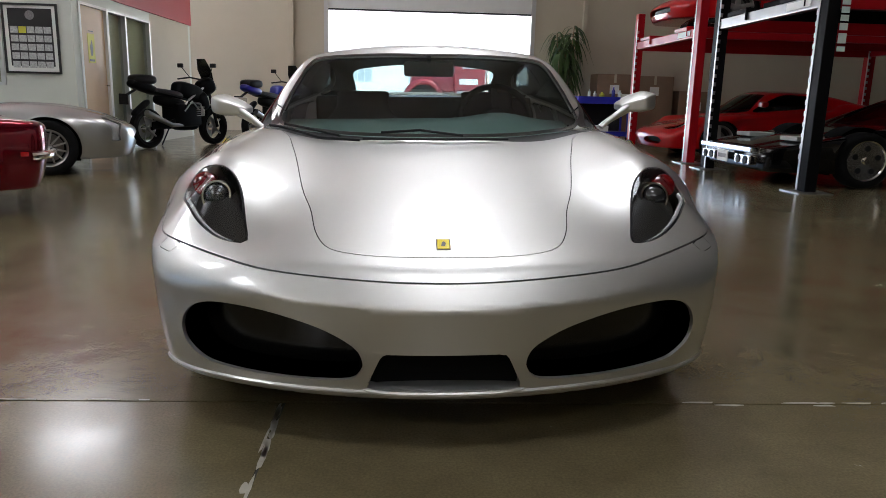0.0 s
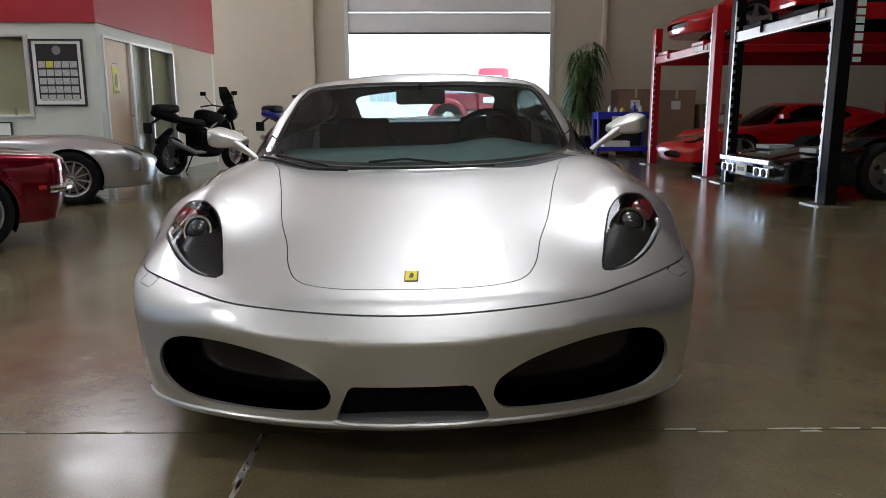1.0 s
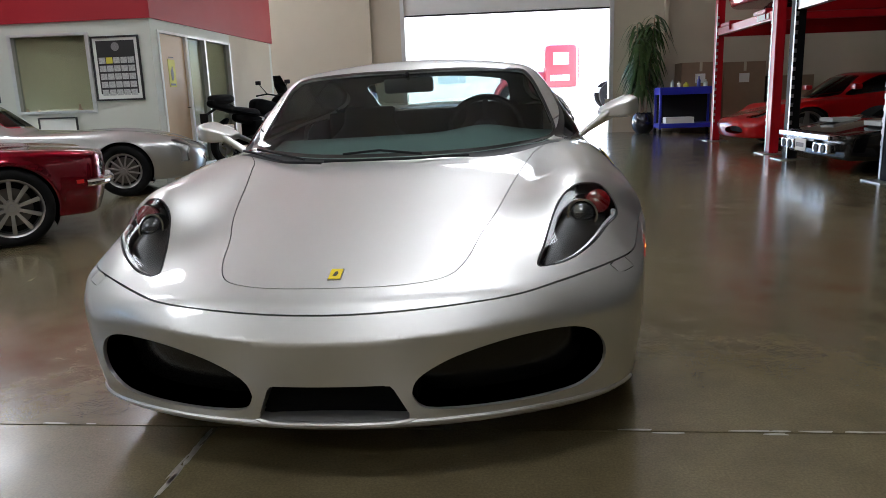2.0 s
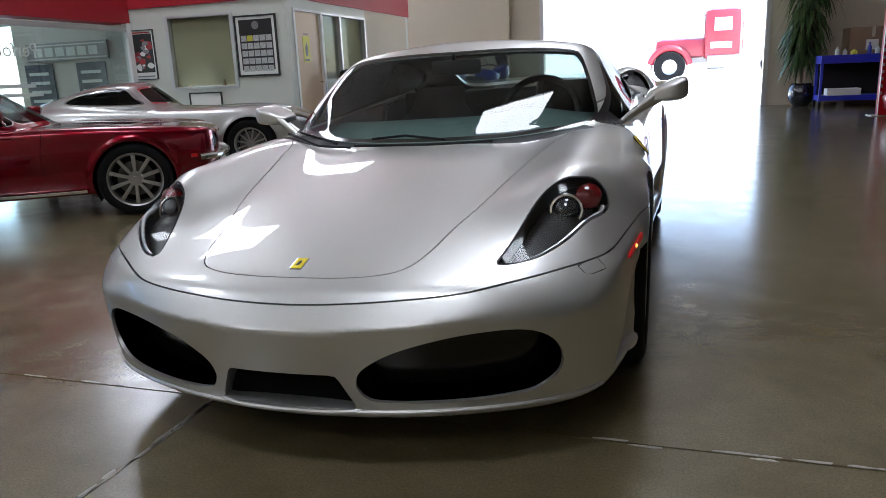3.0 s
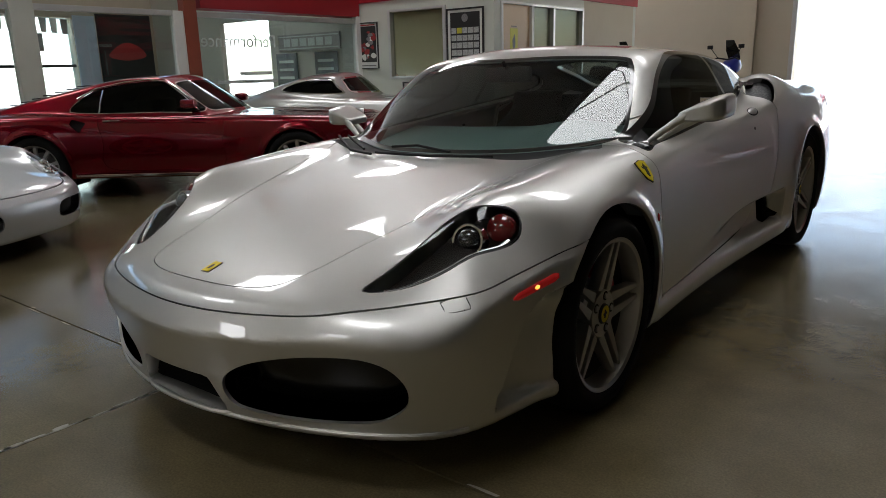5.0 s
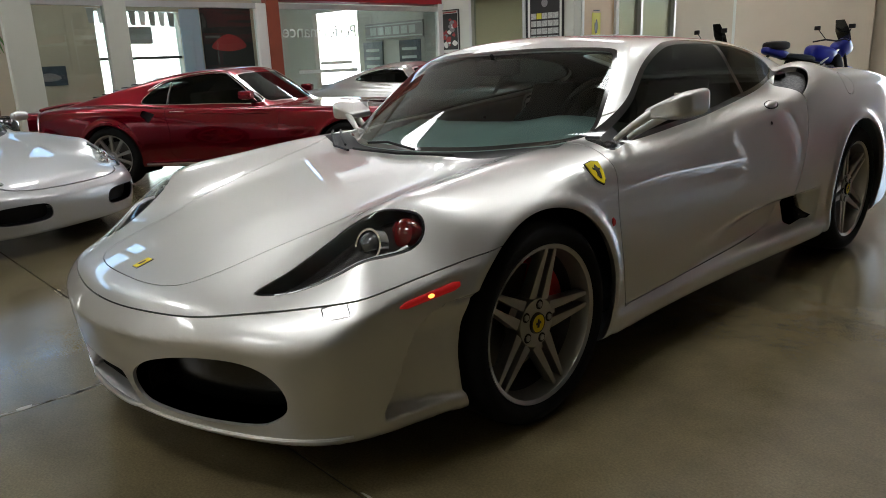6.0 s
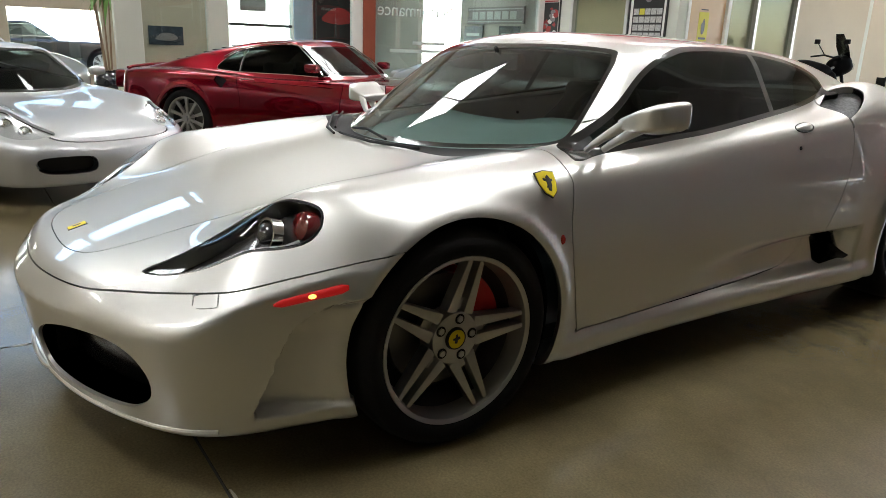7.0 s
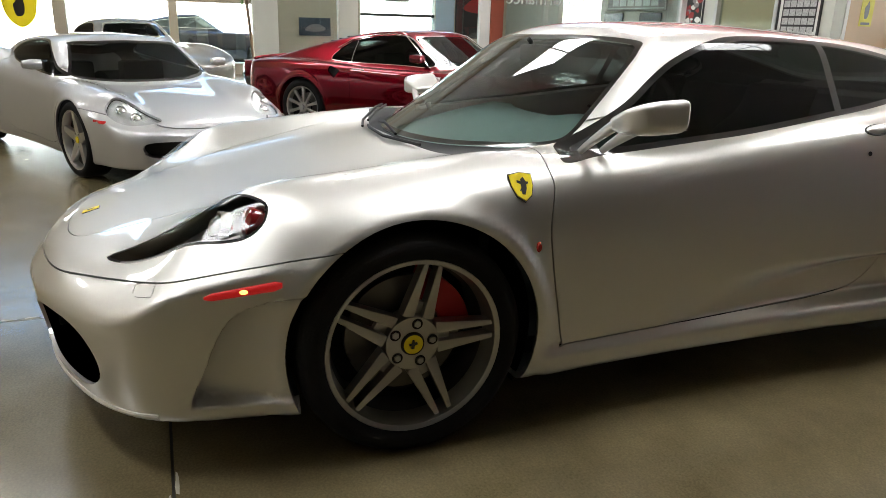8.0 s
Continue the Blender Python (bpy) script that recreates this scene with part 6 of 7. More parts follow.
win = thing("window_1", pose(0, 0, 0), "office window with a closed beige blind", "window", kind="structure")
b = box((-6.76, AY - 0.02, 0.92), (-6.70, AY + 0.13, 2.05), 0.004)
box_into(b, (-5.58, AY - 0.02, 0.92), (-5.52, AY + 0.13, 2.05), 0.004)
box_into(b, (-6.70, AY - 0.02, 0.92), (-5.58, AY + 0.13, 0.96), 0.004)
box_into(b, (-6.70, AY - 0.02, 2.01), (-5.58, AY + 0.13, 2.05), 0.004)
part("window_frame", b, M["alu"], win)
part("pane", box((-6.70, AY + 0.05, 0.96), (-5.58, AY + 0.056, 2.01)), M["matt_pane"], win).visible_shadow = False
part("blind", box((-6.70, AY + 0.09, 0.98), (-5.58, AY + 0.10, 2.01)), M["blind"], win)
for x, hh in ((-5.80, 0.10), (-6.62, 0.05), (-6.45, 0.03)):
    t_ = thing("sill_ornament", pose(x, AY + 0.02, 0.961), "small dark ornament on the office window sill", "ornament")
    part("figure", lathe([(0.0, 0.0), (0.03, 0.0), (0.025, hh * 0.3), (0.012, hh * 0.6), (0.015, hh * 0.8), (0.0, hh)], 12, "Z"), M["card"], t_, smooth=True)

d = thing("door_1", pose(0, 0, 0), "pale oak office door with a lever handle", "door", kind="structure")
part("leaf", box((AX - 0.07, 7.74, 0.01), (AX - 0.03, 8.58, 2.02), 0.003), M["oak"], d)
b = box((AX - 0.12, 7.68, 0.0), (AX + 0.015, 7.74, 2.06), 0.004)
box_into(b, (AX - 0.12, 8.58, 0.0), (AX + 0.015, 8.66, 2.06), 0.004)
box_into(b, (AX - 0.12, 7.74, 2.02), (AX + 0.015, 8.58, 2.06), 0.004)
part("door_frame", b, M["white"], d)
hd = part("door_handle", tube([(AX - 0.03, 8.50, 0.95), (AX + 0.03, 8.50, 0.95), (AX + 0.035, 8.46, 0.95), (AX + 0.035, 8.37, 0.95)], 0.011), M["chrome"], d, smooth=True)
sg = thing("door_sign", pose(AX - 0.028, 8.10, 1.46), "yellow notice with a black emblem on the office door", "sign")
part("plate", box((0, -0.11, -0.20), (0.004, 0.11, 0.20)), M["ink_yellow"], sg)
part("emblem", prism(rounded([(-0.03, -0.10), (0.02, -0.09), (0.035, 0.02), (0.01, 0.11), (-0.02, 0.06), (-0.045, 0.02)], 4), 0.002, lambda u, v, q: (0.0045 + q, u, v)), M["ink"], sg)
part("caption_bar", box((0.0045, -0.08, -0.18), (0.006, 0.08, -0.15)), M["ink"], sg)
part("caption_bar", box((0.0045, -0.08, 0.225), (0.006, 0.08, 0.24)), M["ink"], sg)
gw = thing("window_2", pose(0, 0, 0), "tall office side window with pale blinds", "window", kind="structure")
for y0, y1 in ((8.66, 9.30), (9.36, 10.36)):
    part("pane", box((AX - 0.06, y0, 0.05), (AX - 0.054, y1, 2.02)), M["matt_pane"], gw).visible_shadow = False
    part("blind", box((AX - 0.11, y0, 0.05), (AX - 0.10, y1, 2.02)), M["blind"], gw)
b = box((AX - 0.10, 9.30, 0.0), (AX + 0.012, 9.36, 2.06), 0.004)
box_into(b, (AX - 0.10, 10.36, 0.0), (AX + 0.012, 10.42, 2.06), 0.004)
box_into(b, (AX - 0.10, 8.66, 2.02), (AX + 0.012, 10.36, 2.06), 0.004)
box_into(b, (AX - 0.10, 8.66, 0.0), (AX + 0.012, 10.36, 0.05), 0.004)
part("window_frame", b, M["alu"], gw)


# ---- glass partition and the room behind it ----
GX = -7.45
gp = thing("window_3", pose(0, 0, 0), "glass partition with white frames and a rust-red post", "glass partition", kind="structure")
for y0, y1 in ((4.22, 7.38), (2.05, 3.86), (0.98, 1.78)):
    part("pane", box((GX - 0.004, y0, 0.12), (GX + 0.004, y1, 1.86)), M["pane"], gp).visible_shadow = False
    part("top_rail", box((GX - 0.04, y0, 1.86), (GX + 0.04, y1, 1.93), 0.005), M["alu"], gp)
    part("bottom_rail", box((GX - 0.04, y0, 0.0), (GX + 0.04, y1, 0.12), 0.005), M["alu"], gp)
part("post", box((GX - 0.07, 4.02, 0.0), (GX + 0.07, 4.22, 4.1), 0.01), M["wood_orange"], gp)
part("post", box((GX - 0.05, 3.86, 0.0), (GX + 0.05, 4.02, 1.93), 0.01), M["white"], gp)
part("post", box((GX - 0.06, 1.78, 0.0), (GX + 0.06, 2.05, 3.4), 0.01), M["office"], gp)
part("post", box((GX - 0.06, 0.66, 0.0), (GX + 0.06, 0.98, 3.4), 0.01), M["office"], gp)
part("post", box((GX - 0.05, 7.38, 0.0), (GX + 0.05, 7.5, 2.0), 0.01), M["white"], gp)
part("header", box((GX - 0.05, 0.98, 2.42), (GX + 0.05, 3.9, 3.4), 0.01), M["office"], gp)


def lettering(text, size, m, mat, parent, name="lettering"):
    cu = bpy.data.curves.new("letters", "FONT")
    cu.body, cu.size, cu.extrude = text, size, 0.001
    cu.align_x = "CENTER"
    ob = bpy.data.objects.new("letters", cu)
    me = bpy.data.meshes.new_from_object(ob)
    bpy.data.objects.remove(ob)
    me.materials.clear()
    me.materials.append(mat)
    o = new(name, me)
    o.parent = parent
    o.matrix_local = m
    return o


lettering("Performance", 0.26, pose(GX + 0.006, 4.95, 1.46, 90, 0, 90) @ Matrix.Scale(-1, 4, (1, 0, 0)), M["letter"], gp)
for y0, y1, z in ((4.5, 5.6, 0.93), (4.9, 5.5, 1.05)):
    part("text_bar", box((GX + 0.005, y0, z), (GX + 0.007, y1, z + 0.05)), M["letter"], gp)
b = box((-9.9, AY, 0), (-7.6, AY + 0.12, 4.1))
box_into(b, (-15, AY, 0), (-11.5, AY + 0.12, 4.1))
box_into(b, (-11.5, AY, 2.1), (-9.9, AY + 0.12, 4.1))
structure("wall_showroom_north", b, M["office"], "pale painted inner wall", "wall")
sgn_ = thing("wall_sign", pose(-8.75, AY - 0.02, 1.62), "dark wall sign with pale block shapes", "sign")
part("board", box((-0.85, -0.03, -0.15), (0.85, 0.0, 0.15), 0.005), M["grey"], sgn_)
part("rim", box((-0.82, -0.034, 0.10), (0.82, -0.031, 0.12)), M["letter"], sgn_)
part("rim", box((-0.82, -0.034, -0.12), (0.82, -0.031, -0.10)), M["letter"], sgn_)
for k in range(6):
    part("block", box((-0.68 + 0.23 * k, -0.035, -0.07), (-0.50 + 0.23 * k, -0.031, 0.07)), M["letter"], sgn_)
for x, mat_, lab in ((-8.3, "tv", "dark framed picture on the inner wall"), (-9.4, "tv", "dark framed picture on the inner wall")):
    p_ = thing("wall_picture", pose(x, AY - 0.02, 1.05), lab, "picture")
    part("sheet", box((-0.3, -0.02, -0.38), (0.3, 0.0, 0.38), 0.004), M[mat_], p_)
    for k in range(4):
        part("caption_bar", box((-0.22, -0.023, -0.25 + 0.15 * k), (0.2, -0.0205, -0.20 + 0.15 * k)), M["letter"], p_)

# west wall with low windows
WX = -14.0
b = bmesh.new()
for y0, y1, z0, z1 in ((-10, -4.5, 0, 6.2), (-4.5, 1.57, 0, 0.22), (-4.5, 1.57, 1.46, 4.5), (-4.5, 7.0, 5.3, 6.2), (-1.6, -1.4, 4.5, 5.3), (-2.35, -2.12, 0.22, 1.46), (-0.22, -0.05, 0.22, 1.46), (1.57, 3.85, 0, 4.5), (1.3, 1.5, 4.5, 5.3), (3.85, 5.65, 0, 0.5), (3.85, 5.65, 2.3, 4.5), (4.2, 4.4, 4.5, 5.3), (5.65, 7.0, 0, 4.5), (7.0, 7.5, 0, 6.2)):
    box_into(b, (WX - 0.25, y0, z0), (WX, y1, z1))
structure("wall_west", b, M["wall"], "beige wall with low storefront windows", "wall")
hw = thing("window_5", pose(0, 0, 0), "high clerestory windows under the roof", "window", kind="structure")
for y0, y1 in ((-4.5, -1.6), (-1.4, 1.3), (1.5, 4.2), (4.4, 7.0)):
    part("pane", box((WX - 0.14, y0, 4.5), (WX - 0.13, y1, 5.3)), M["pane"], hw).visible_shadow = False
fw = thing("window_4", pose(0, 0, 0), "wide storefront windows", "window", kind="structure")
for y0, y1, z0, z1 in ((-4.5, -2.35, 0.22, 1.46), (-2.12, -0.22, 0.22, 1.46), (-0.05, 1.57, 0.22, 1.46), (3.85, 5.65, 0.5, 2.3)):
    part("pane", box((WX - 0.14, y0, z0), (WX - 0.13, y1, z1)), M["pane"], fw).visible_shadow = False
    part("window_sill", box((WX - 0.1, y0, z0), (WX + 0.06, y1, z0 + 0.03)), M["white"], fw)
part("mullion", box((WX - 0.16, 3.85, 1.30), (WX - 0.06, 5.65, 1.36)), M["ink"], fw)
for nm, y0, y1, z0, z1, mat_, lab in (("wall_picture", 2.45, 3.15, 0.84, 1.22, "tv", "dark framed picture of cars"), ("wall_picture", 6.15, 7.40, 0.85, 2.40, "ink", "large black poster with a red car"), ("wall_picture", 4.4, 5.0, 1.62, 1.98, "grey", "grey plaque hung in the window")):
    p_ = thing(nm, pose(WX + 0.01, (y0 + y1) / 2, (z0 + z1) / 2), lab, "picture")
    part("sheet", box((0, (y0 - y1) / 2, (z0 - z1) / 2), (0.03, (y1 - y0) / 2, (z1 - z0) / 2), 0.004), M[mat_], p_)
    if mat_ == "ink":
        part("red_car_shape", prism(rounded([(-0.42, -0.12), (-0.30, 0.05), (-0.05, 0.18), (0.18, 0.15), (0.38, 0.02), (0.42, -0.12), (0.0, -0.2)], 4), 0.003, lambda u, v, q: (0.0315 + q, u, v)), M["ink_red"], p_)
    elif mat_ == "tv":
        part("car_shape", prism(rounded([(-0.22, -0.08), (-0.1, 0.04), (0.1, 0.05), (0.24, -0.04), (0.1, -0.1)], 4), 0.003, lambda u, v, q: (0.0315 + q, u, v)), M["ink_grey"], p_)
pn = thing("display_panel", pose(WX + 0.005, 0, 0), "pale blue display panel beside the tall window", "panel")
part("sheet", box((0, 5.66, 0.5), (0.03, 6.12, 2.35), 0.004), M["pale_blue"], pn)
fl = thing("pennant_string", pose(WX + 0.004, 0, 0), "string of pale and dark pennants across the window", "pennants")
part("cord", tube([(0, 3.7 + 0.2 * k, 2.36 - 0.010 * k) for k in range(15)], 0.006, 5), M["white"], fl)
for k in range(13):
    y = 3.72 + 0.21 * k
    part("pennant", prism([(y, 2.35 - 0.010 * k), (y + 0.15, 2.34 - 0.010 * k), (y + 0.13, 2.05 - 0.010 * k), (y + 0.02, 2.06 - 0.010 * k)], 0.004, lambda u, v, q: (q, u, v)), M["white" if k % 2 else "grey"], fl)
ban = thing("shield_banner", pose(-9.6, -2.27, 1.22), "yellow shield-shaped banner with a black emblem", "banner")
part("cloth", prism(rounded([(0, -0.28), (0.16, -0.16), (0.22, 0.05), (0.22, 0.30), (0.0, 0.34), (-0.22, 0.30), (-0.22, 0.05), (-0.16, -0.16)], 4), 0.02, lambda u, v, q: (q, u, v)), M["yellow"], ban)
part("emblem", prism(rounded([(-0.05, -0.12), (0.04, -0.10), (0.06, 0.04), (0.02, 0.16), (-0.04, 0.08), (-0.08, 0.02)], 4), 0.004, lambda u, v, q: (0.0205 + q, u, v)), M["emblem_black"], ban)
part("cord", tube([(0.01, 0, 0.33), (0.01, 0, 4.97)], 0.004, 5), M["black"], ban)


# ---- by the big door ----
def leafy(name, m, label, height, count, spread, mat, droop=0.5, length=0.5, width=0.035, seed=1, low=0.3):
    e = thing(name, m, label, "plant")
    part("pot", lathe([(0.0, 0.0), (0.15, 0.0), (0.23, 0.10), (0.27, 0.24), (0.25, 0.38), (0.21, 0.44), (0.225, 0.47), (0.19, 0.47), (0.17, 0.42), (0.0, 0.42)], 28, "Z"), M["pot"], e, smooth=True)
    rng = random.Random(seed)
    stems = []
    for k in range(5):
        a = rng.random() * 6.28
        tip = Vector((0.22 * math.cos(a), 0.22 * math.sin(a), height * (0.75 + 0.25 * rng.random())))
        pts = [Vector((0.06 * math.cos(a), 0.06 * math.sin(a), 0.40)).lerp(tip, j / 5) for j in range(6)]
        part("stem", tube(pts, lambda u: 0.018 * (1 - 0.5 * u), 6), M["card"], e)
        stems.append(pts)
    verts, faces = [], []
    for k in range(count):
        st = stems[rng.randrange(5)]
        u = low + (1 - low) * rng.random()
        i = min(int(u * 5), 4)
        base = st[i].lerp(st[i + 1], u * 5 - i)
        a = rng.random() * 6.28
        d = Vector((math.cos(a), math.sin(a), 0.9 * rng.random() + 0.1)).normalized()
        ln = length * (0.6 + 0.6 * rng.random()) * spread
        side = d.cross(Vector((0, 0, 1))).normalized()
        prev = None
        for j in range(5):
            s = j / 4
            c = base + d * ln * s + Vector((0, 0, -droop * ln * s * s * 1.6))
            w_ = width * math.sin(math.pi * (0.12 + 0.86 * s))
            verts.append(c - side * w_)
            verts.append(c + side * w_ + Vector((0, 0, 0.006)))
            n = len(verts)
            if prev is not None:
                faces.append((prev - 2, prev - 1, n - 1, n - 2))
            prev = n
    lv = mesh_object("leaves", verts, faces, mat, e, True)
    lv["kind"] = "stuff"
    return e


leafy("corn_plant", pose(3.52, 14.72, 0), "tall potted plant with drooping strap leaves in a dark glazed pot", 2.75, 420, 1.0, M["leaf"], 0.9, 0.50, 0.028, 3)
leafy("palm_plant", pose(-10.6, 1.1, 0), "tall potted palm with bright green fronds", 2.25, 60, 1.0, M["palm"], 0.8, 0.40, 0.03, 5, 0.75)

cart = thing("tool_cart", pose(4.30, 14.05, 0), "blue steel tool cart with bottles on top", "cart")
for x in (-0.58, 0.58):
    for y in (-0.28, 0.28):
        part("post", box((x - 0.025, y - 0.025, 0.12), (x + 0.025, y + 0.025, 1.0), 0.004), M["blue"], cart)
        wl = part("caster", cyl((x - 0.02, y, 0.06), (x + 0.02, y, 0.06), 0.06, seg=16), M["rubber"], cart)
for z in (0.14, 0.86):
    part("shelf", box((-0.60, -0.30, z), (0.60, 0.30, z + (0.16 if z > 0.5 else 0.10)), 0.008), M["blue"], cart)
part("back_panel", box((-0.58, 0.27, 0.2), (0.58, 0.285, 0.9)), M["black"], cart)
for k, (x, y, r, hh, mat_, lab) in enumerate(((-0.30, -0.1, 0.035, 0.16, "letter", "pale spray bottle on the blue cart"), (0.02, 0.0, 0.06, 0.10, "ink_yellow", "yellow cloth tub on the blue cart"), (0.30, 0.05, 0.04, 0.22, "bike_blue", "blue bottle on the blue cart"), (-0.12, 0.1, 0.04, 0.12, "white", "white bottle on the blue cart"), (0.42, -0.05, 0.045, 0.15, "letter", "pale jug on the blue cart"))):
    t_ = thing("bottle", pose(4.30 + x, 14.05 + y, 1.02), lab, "bottle", "bottles on the cart")
    part("body", lathe([(0, 0), (r, 0), (r, hh * 0.6), (r * 0.4, hh * 0.8), (r * 0.4, hh), (0, hh)], 14, "Z"), M[mat_], t_, smooth=True)
bx = thing("carton", pose(4.30, 13.97, 0.24), "white carton on the cart's lower shelf", "box")
part("body", box((-0.45, -0.2, 0.0), (0.15, 0.15, 0.13), 0.006), M["paper"], bx)
for x0, x1, y0, z1 in ((4.30, 5.15, 14.45, 1.55), (5.25, 6.15, 14.5, 1.53), (6.3, 7.2, 14.5, 1.2)):
    c_ = thing("cardboard_box", pose((x0 + x1) / 2, y0 + 0.35, 0), "large brown cardboard box with pale labels", "box", "boxes along the wall")
    part("body", box(((x0 - x1) / 2, -0.35, 0), ((x1 - x0) / 2, 0.35, z1), 0.01), M["card"], c_)
    part("label", box((-0.12, -0.356, z1 - 0.45), (0.10, -0.351, z1 - 0.25)), M["paper"], c_)
    part("tape", box((-0.03, -0.354, z1 - 0.2), (0.03, -0.351, z1 - 0.002)), M["blind"], c_)


# ---- motorcycles ----
def motorcycle(name, m, body_mat, label):
    """A road motorcycle with its nose along +x, on a stand."""
    e = thing(name, m, label, "motorcycle")
    for x in (0.0, 1.45):
        w = new("wheel")
        w.parent = e
        w.matrix_local = pose(x, 0, 0.31, 0, 0, 90)
        part("tyre", lathe([(0.23, -0.06), (0.27, -0.07), (0.305, -0.045), (0.31, 0.0), (0.305, 0.045), (0.27, 0.07), (0.23, 0.06)], 36), M["rubber"], w, smooth=True)
        part("rim", lathe([(0.215, -0.05), (0.235, -0.06), (0.235, 0.06), (0.215, 0.05)], 36, closed=True), M["lift_black"], w, smooth=True)
        bars = []
        for k in range(5):
            a = 6.28318 * k / 5
            bars.append(spoke_bar((0.03 * math.cos(a), 0.03 * math.sin(a)), (0.22 * math.cos(a), 0.22 * math.sin(a)), 0.014, 0.011, 0.012, 0.012, 0.024, 0.003))
        bars.append(cyl((-0.07, 0, 0), (0.07, 0, 0), 0.035, seg=16))
        part("spokes", join(bars), M["steel"], w)
        part("brake_disc", lathe([(0.07, 0.055), (0.15, 0.055), (0.15, 0.061), (0.07, 0.061)], 28, closed=True), M["steel"], w)
    def blob(nm, c, r, mat, rot=0, p=3.2):
        c, r = np.array(c), np.array(r)
        co, si = math.cos(radians(rot)), math.sin(radians(rot))
        def f(q):
            d = q - c
            u = d[:, 0] * co + d[:, 2] * si
            w_ = -d[:, 0] * si + d[:, 2] * co
            return ((np.abs(u / r[0]) ** p + np.abs(d[:, 1] / r[1]) ** p + np.abs(w_ / r[2]) ** p) ** (1 / p) - 1) * min(r)
        ext = np.array([max(r[0], r[2])] * 3) * 1.15
        ext[1] = r[1] * 1.15
        return soft_solid(nm, f, tuple(c - ext), tuple(c + ext), 0.035, mat, e)
    blob("fuel_tank", (0.88, 0, 0.89), (0.29, 0.15, 0.14), body_mat, -12)
    blob("side_panel", (0.48, 0, 0.72), (0.30, 0.11, 0.09), M["lift_black"], -10)
    blob("radiator_shroud", (1.12, 0, 0.74), (0.12, 0.18, 0.17), M["lift_black"], 20)
    blob("rear_mudguard", (-0.10, 0, 0.63), (0.20, 0.07, 0.04), M["lift_black"], 35)
    part("chain_guard", box((0.0, -0.13, 0.30), (0.55, -0.10, 0.42), 0.01), M["lift_black"], e)
    for k in range(5):
        part("cooling_fin", box((0.88, -0.20, 0.50 + 0.035 * k), (1.05, 0.20, 0.512 + 0.035 * k), 0.002), M["steel"], e)
    for q in (1, -1):
        part("trellis_bar", tube([(0.62, q * 0.19, 0.58), (0.78, q * 0.20, 0.74), (0.94, q * 0.19, 0.60)], 0.012, 6), M["steel"], e)
    blob("seat", (0.38, 0, 0.86), (0.36, 0.14, 0.06), M["leather"], -6)
    blob("tail", (-0.05, 0, 0.95), (0.25, 0.12, 0.07), body_mat, -14)
    blob("top_bag", (-0.04, 0, 1.06), (0.21, 0.15, 0.075), M["leather"])
    blob("fairing", (1.30, 0, 0.98), (0.17, 0.13, 0.14), body_mat, 25)
    blob("belly", (0.80, 0, 0.33), (0.24, 0.12, 0.07), M["lift_black"])
    part("engine", box((0.48, -0.19, 0.33), (1.0, 0.19, 0.70), 0.05), M["lift_black"], e, smooth=True)
    part("cylinder_head", box((0.92, -0.15, 0.5), (1.12, 0.15, 0.72), 0.03, pose(0, 0, 0)), M["steel"], e)
    for q in (1, -1):
        part("fork_leg", tube([(1.45, q * 0.10, 0.31), (1.24, q * 0.10, 1.02)], 0.026), M["lift_black"], e, smooth=True)
        part("swing_arm", tube([(0.0, q * 0.10, 0.31), (0.52, q * 0.10, 0.44)], 0.03), M["lift_black"], e, smooth=True)
        part("frame_tube", tube([(0.50, q * 0.15, 0.45), (0.70, q * 0.17, 0.74), (1.20, q * 0.08, 0.98)], 0.018), M["steel"], e, smooth=True)
        part("frame_tube", tube([(0.95, q * 0.17, 0.45), (0.70, q * 0.17, 0.76), (0.10, q * 0.11, 0.88)], 0.016), M["lift_black"], e, smooth=True)
        part("mirror_stem", tube([(1.18, q * 0.22, 1.13), (1.12, q * 0.34, 1.30)], 0.007), M["black"], e)
        part("mirror", box((1.10, q * 0.36 - 0.06, 1.29), (1.13, q * 0.36 + 0.06, 1.36), 0.012), M["black"], e)
        part("exhaust", tube([(0.75, q * 0.14, 0.36), (0.35, q * 0.18, 0.36), (-0.15, q * 0.17, 0.56)], lambda u: 0.022 + 0.028 * u, 12), M["steel"], e, smooth=True)
    part("handlebar", tube([(1.06, -0.38, 1.10), (1.16, -0.2, 1.13), (1.18, 0, 1.10), (1.16, 0.2, 1.13), (1.06, 0.38, 1.10)], 0.014), M["black"], e, smooth=True)
    part("windscreen", prism([(-0.13, 0.0), (0.13, 0.0), (0.15, 0.16), (0.09, 0.34), (-0.09, 0.34), (-0.15, 0.16)], 0.006, lambda u, v, q: (1.36 - 0.42 * v + q, u, 1.10 + v)), M["gloss_black"], e)
    part("headlamp", box((1.42, -0.10, 0.93), (1.48, 0.10, 1.03), 0.02), M["clear"], e)
    part("front_mudguard", tube([(1.45 + 0.34 * math.cos(a), 0, 0.31 + 0.34 * math.sin(a)) for a in [radians(35 + 10 * k) for k in range(12)]], 0.03, 6), body_mat, e, smooth=True)
    part("number_holder", box((-0.42, -0.09, 0.68), (-0.40, 0.09, 0.84), 0.005), M["black"], e)
    part("tail_stay", tube([(-0.15, 0, 0.92), (-0.40, 0, 0.80)], 0.02), M["black"], e)
    part("side_stand", tube([(0.6, 0.12, 0.35), (0.55, 0.28, 0.012)], 0.012), M["black"], e)
    return e


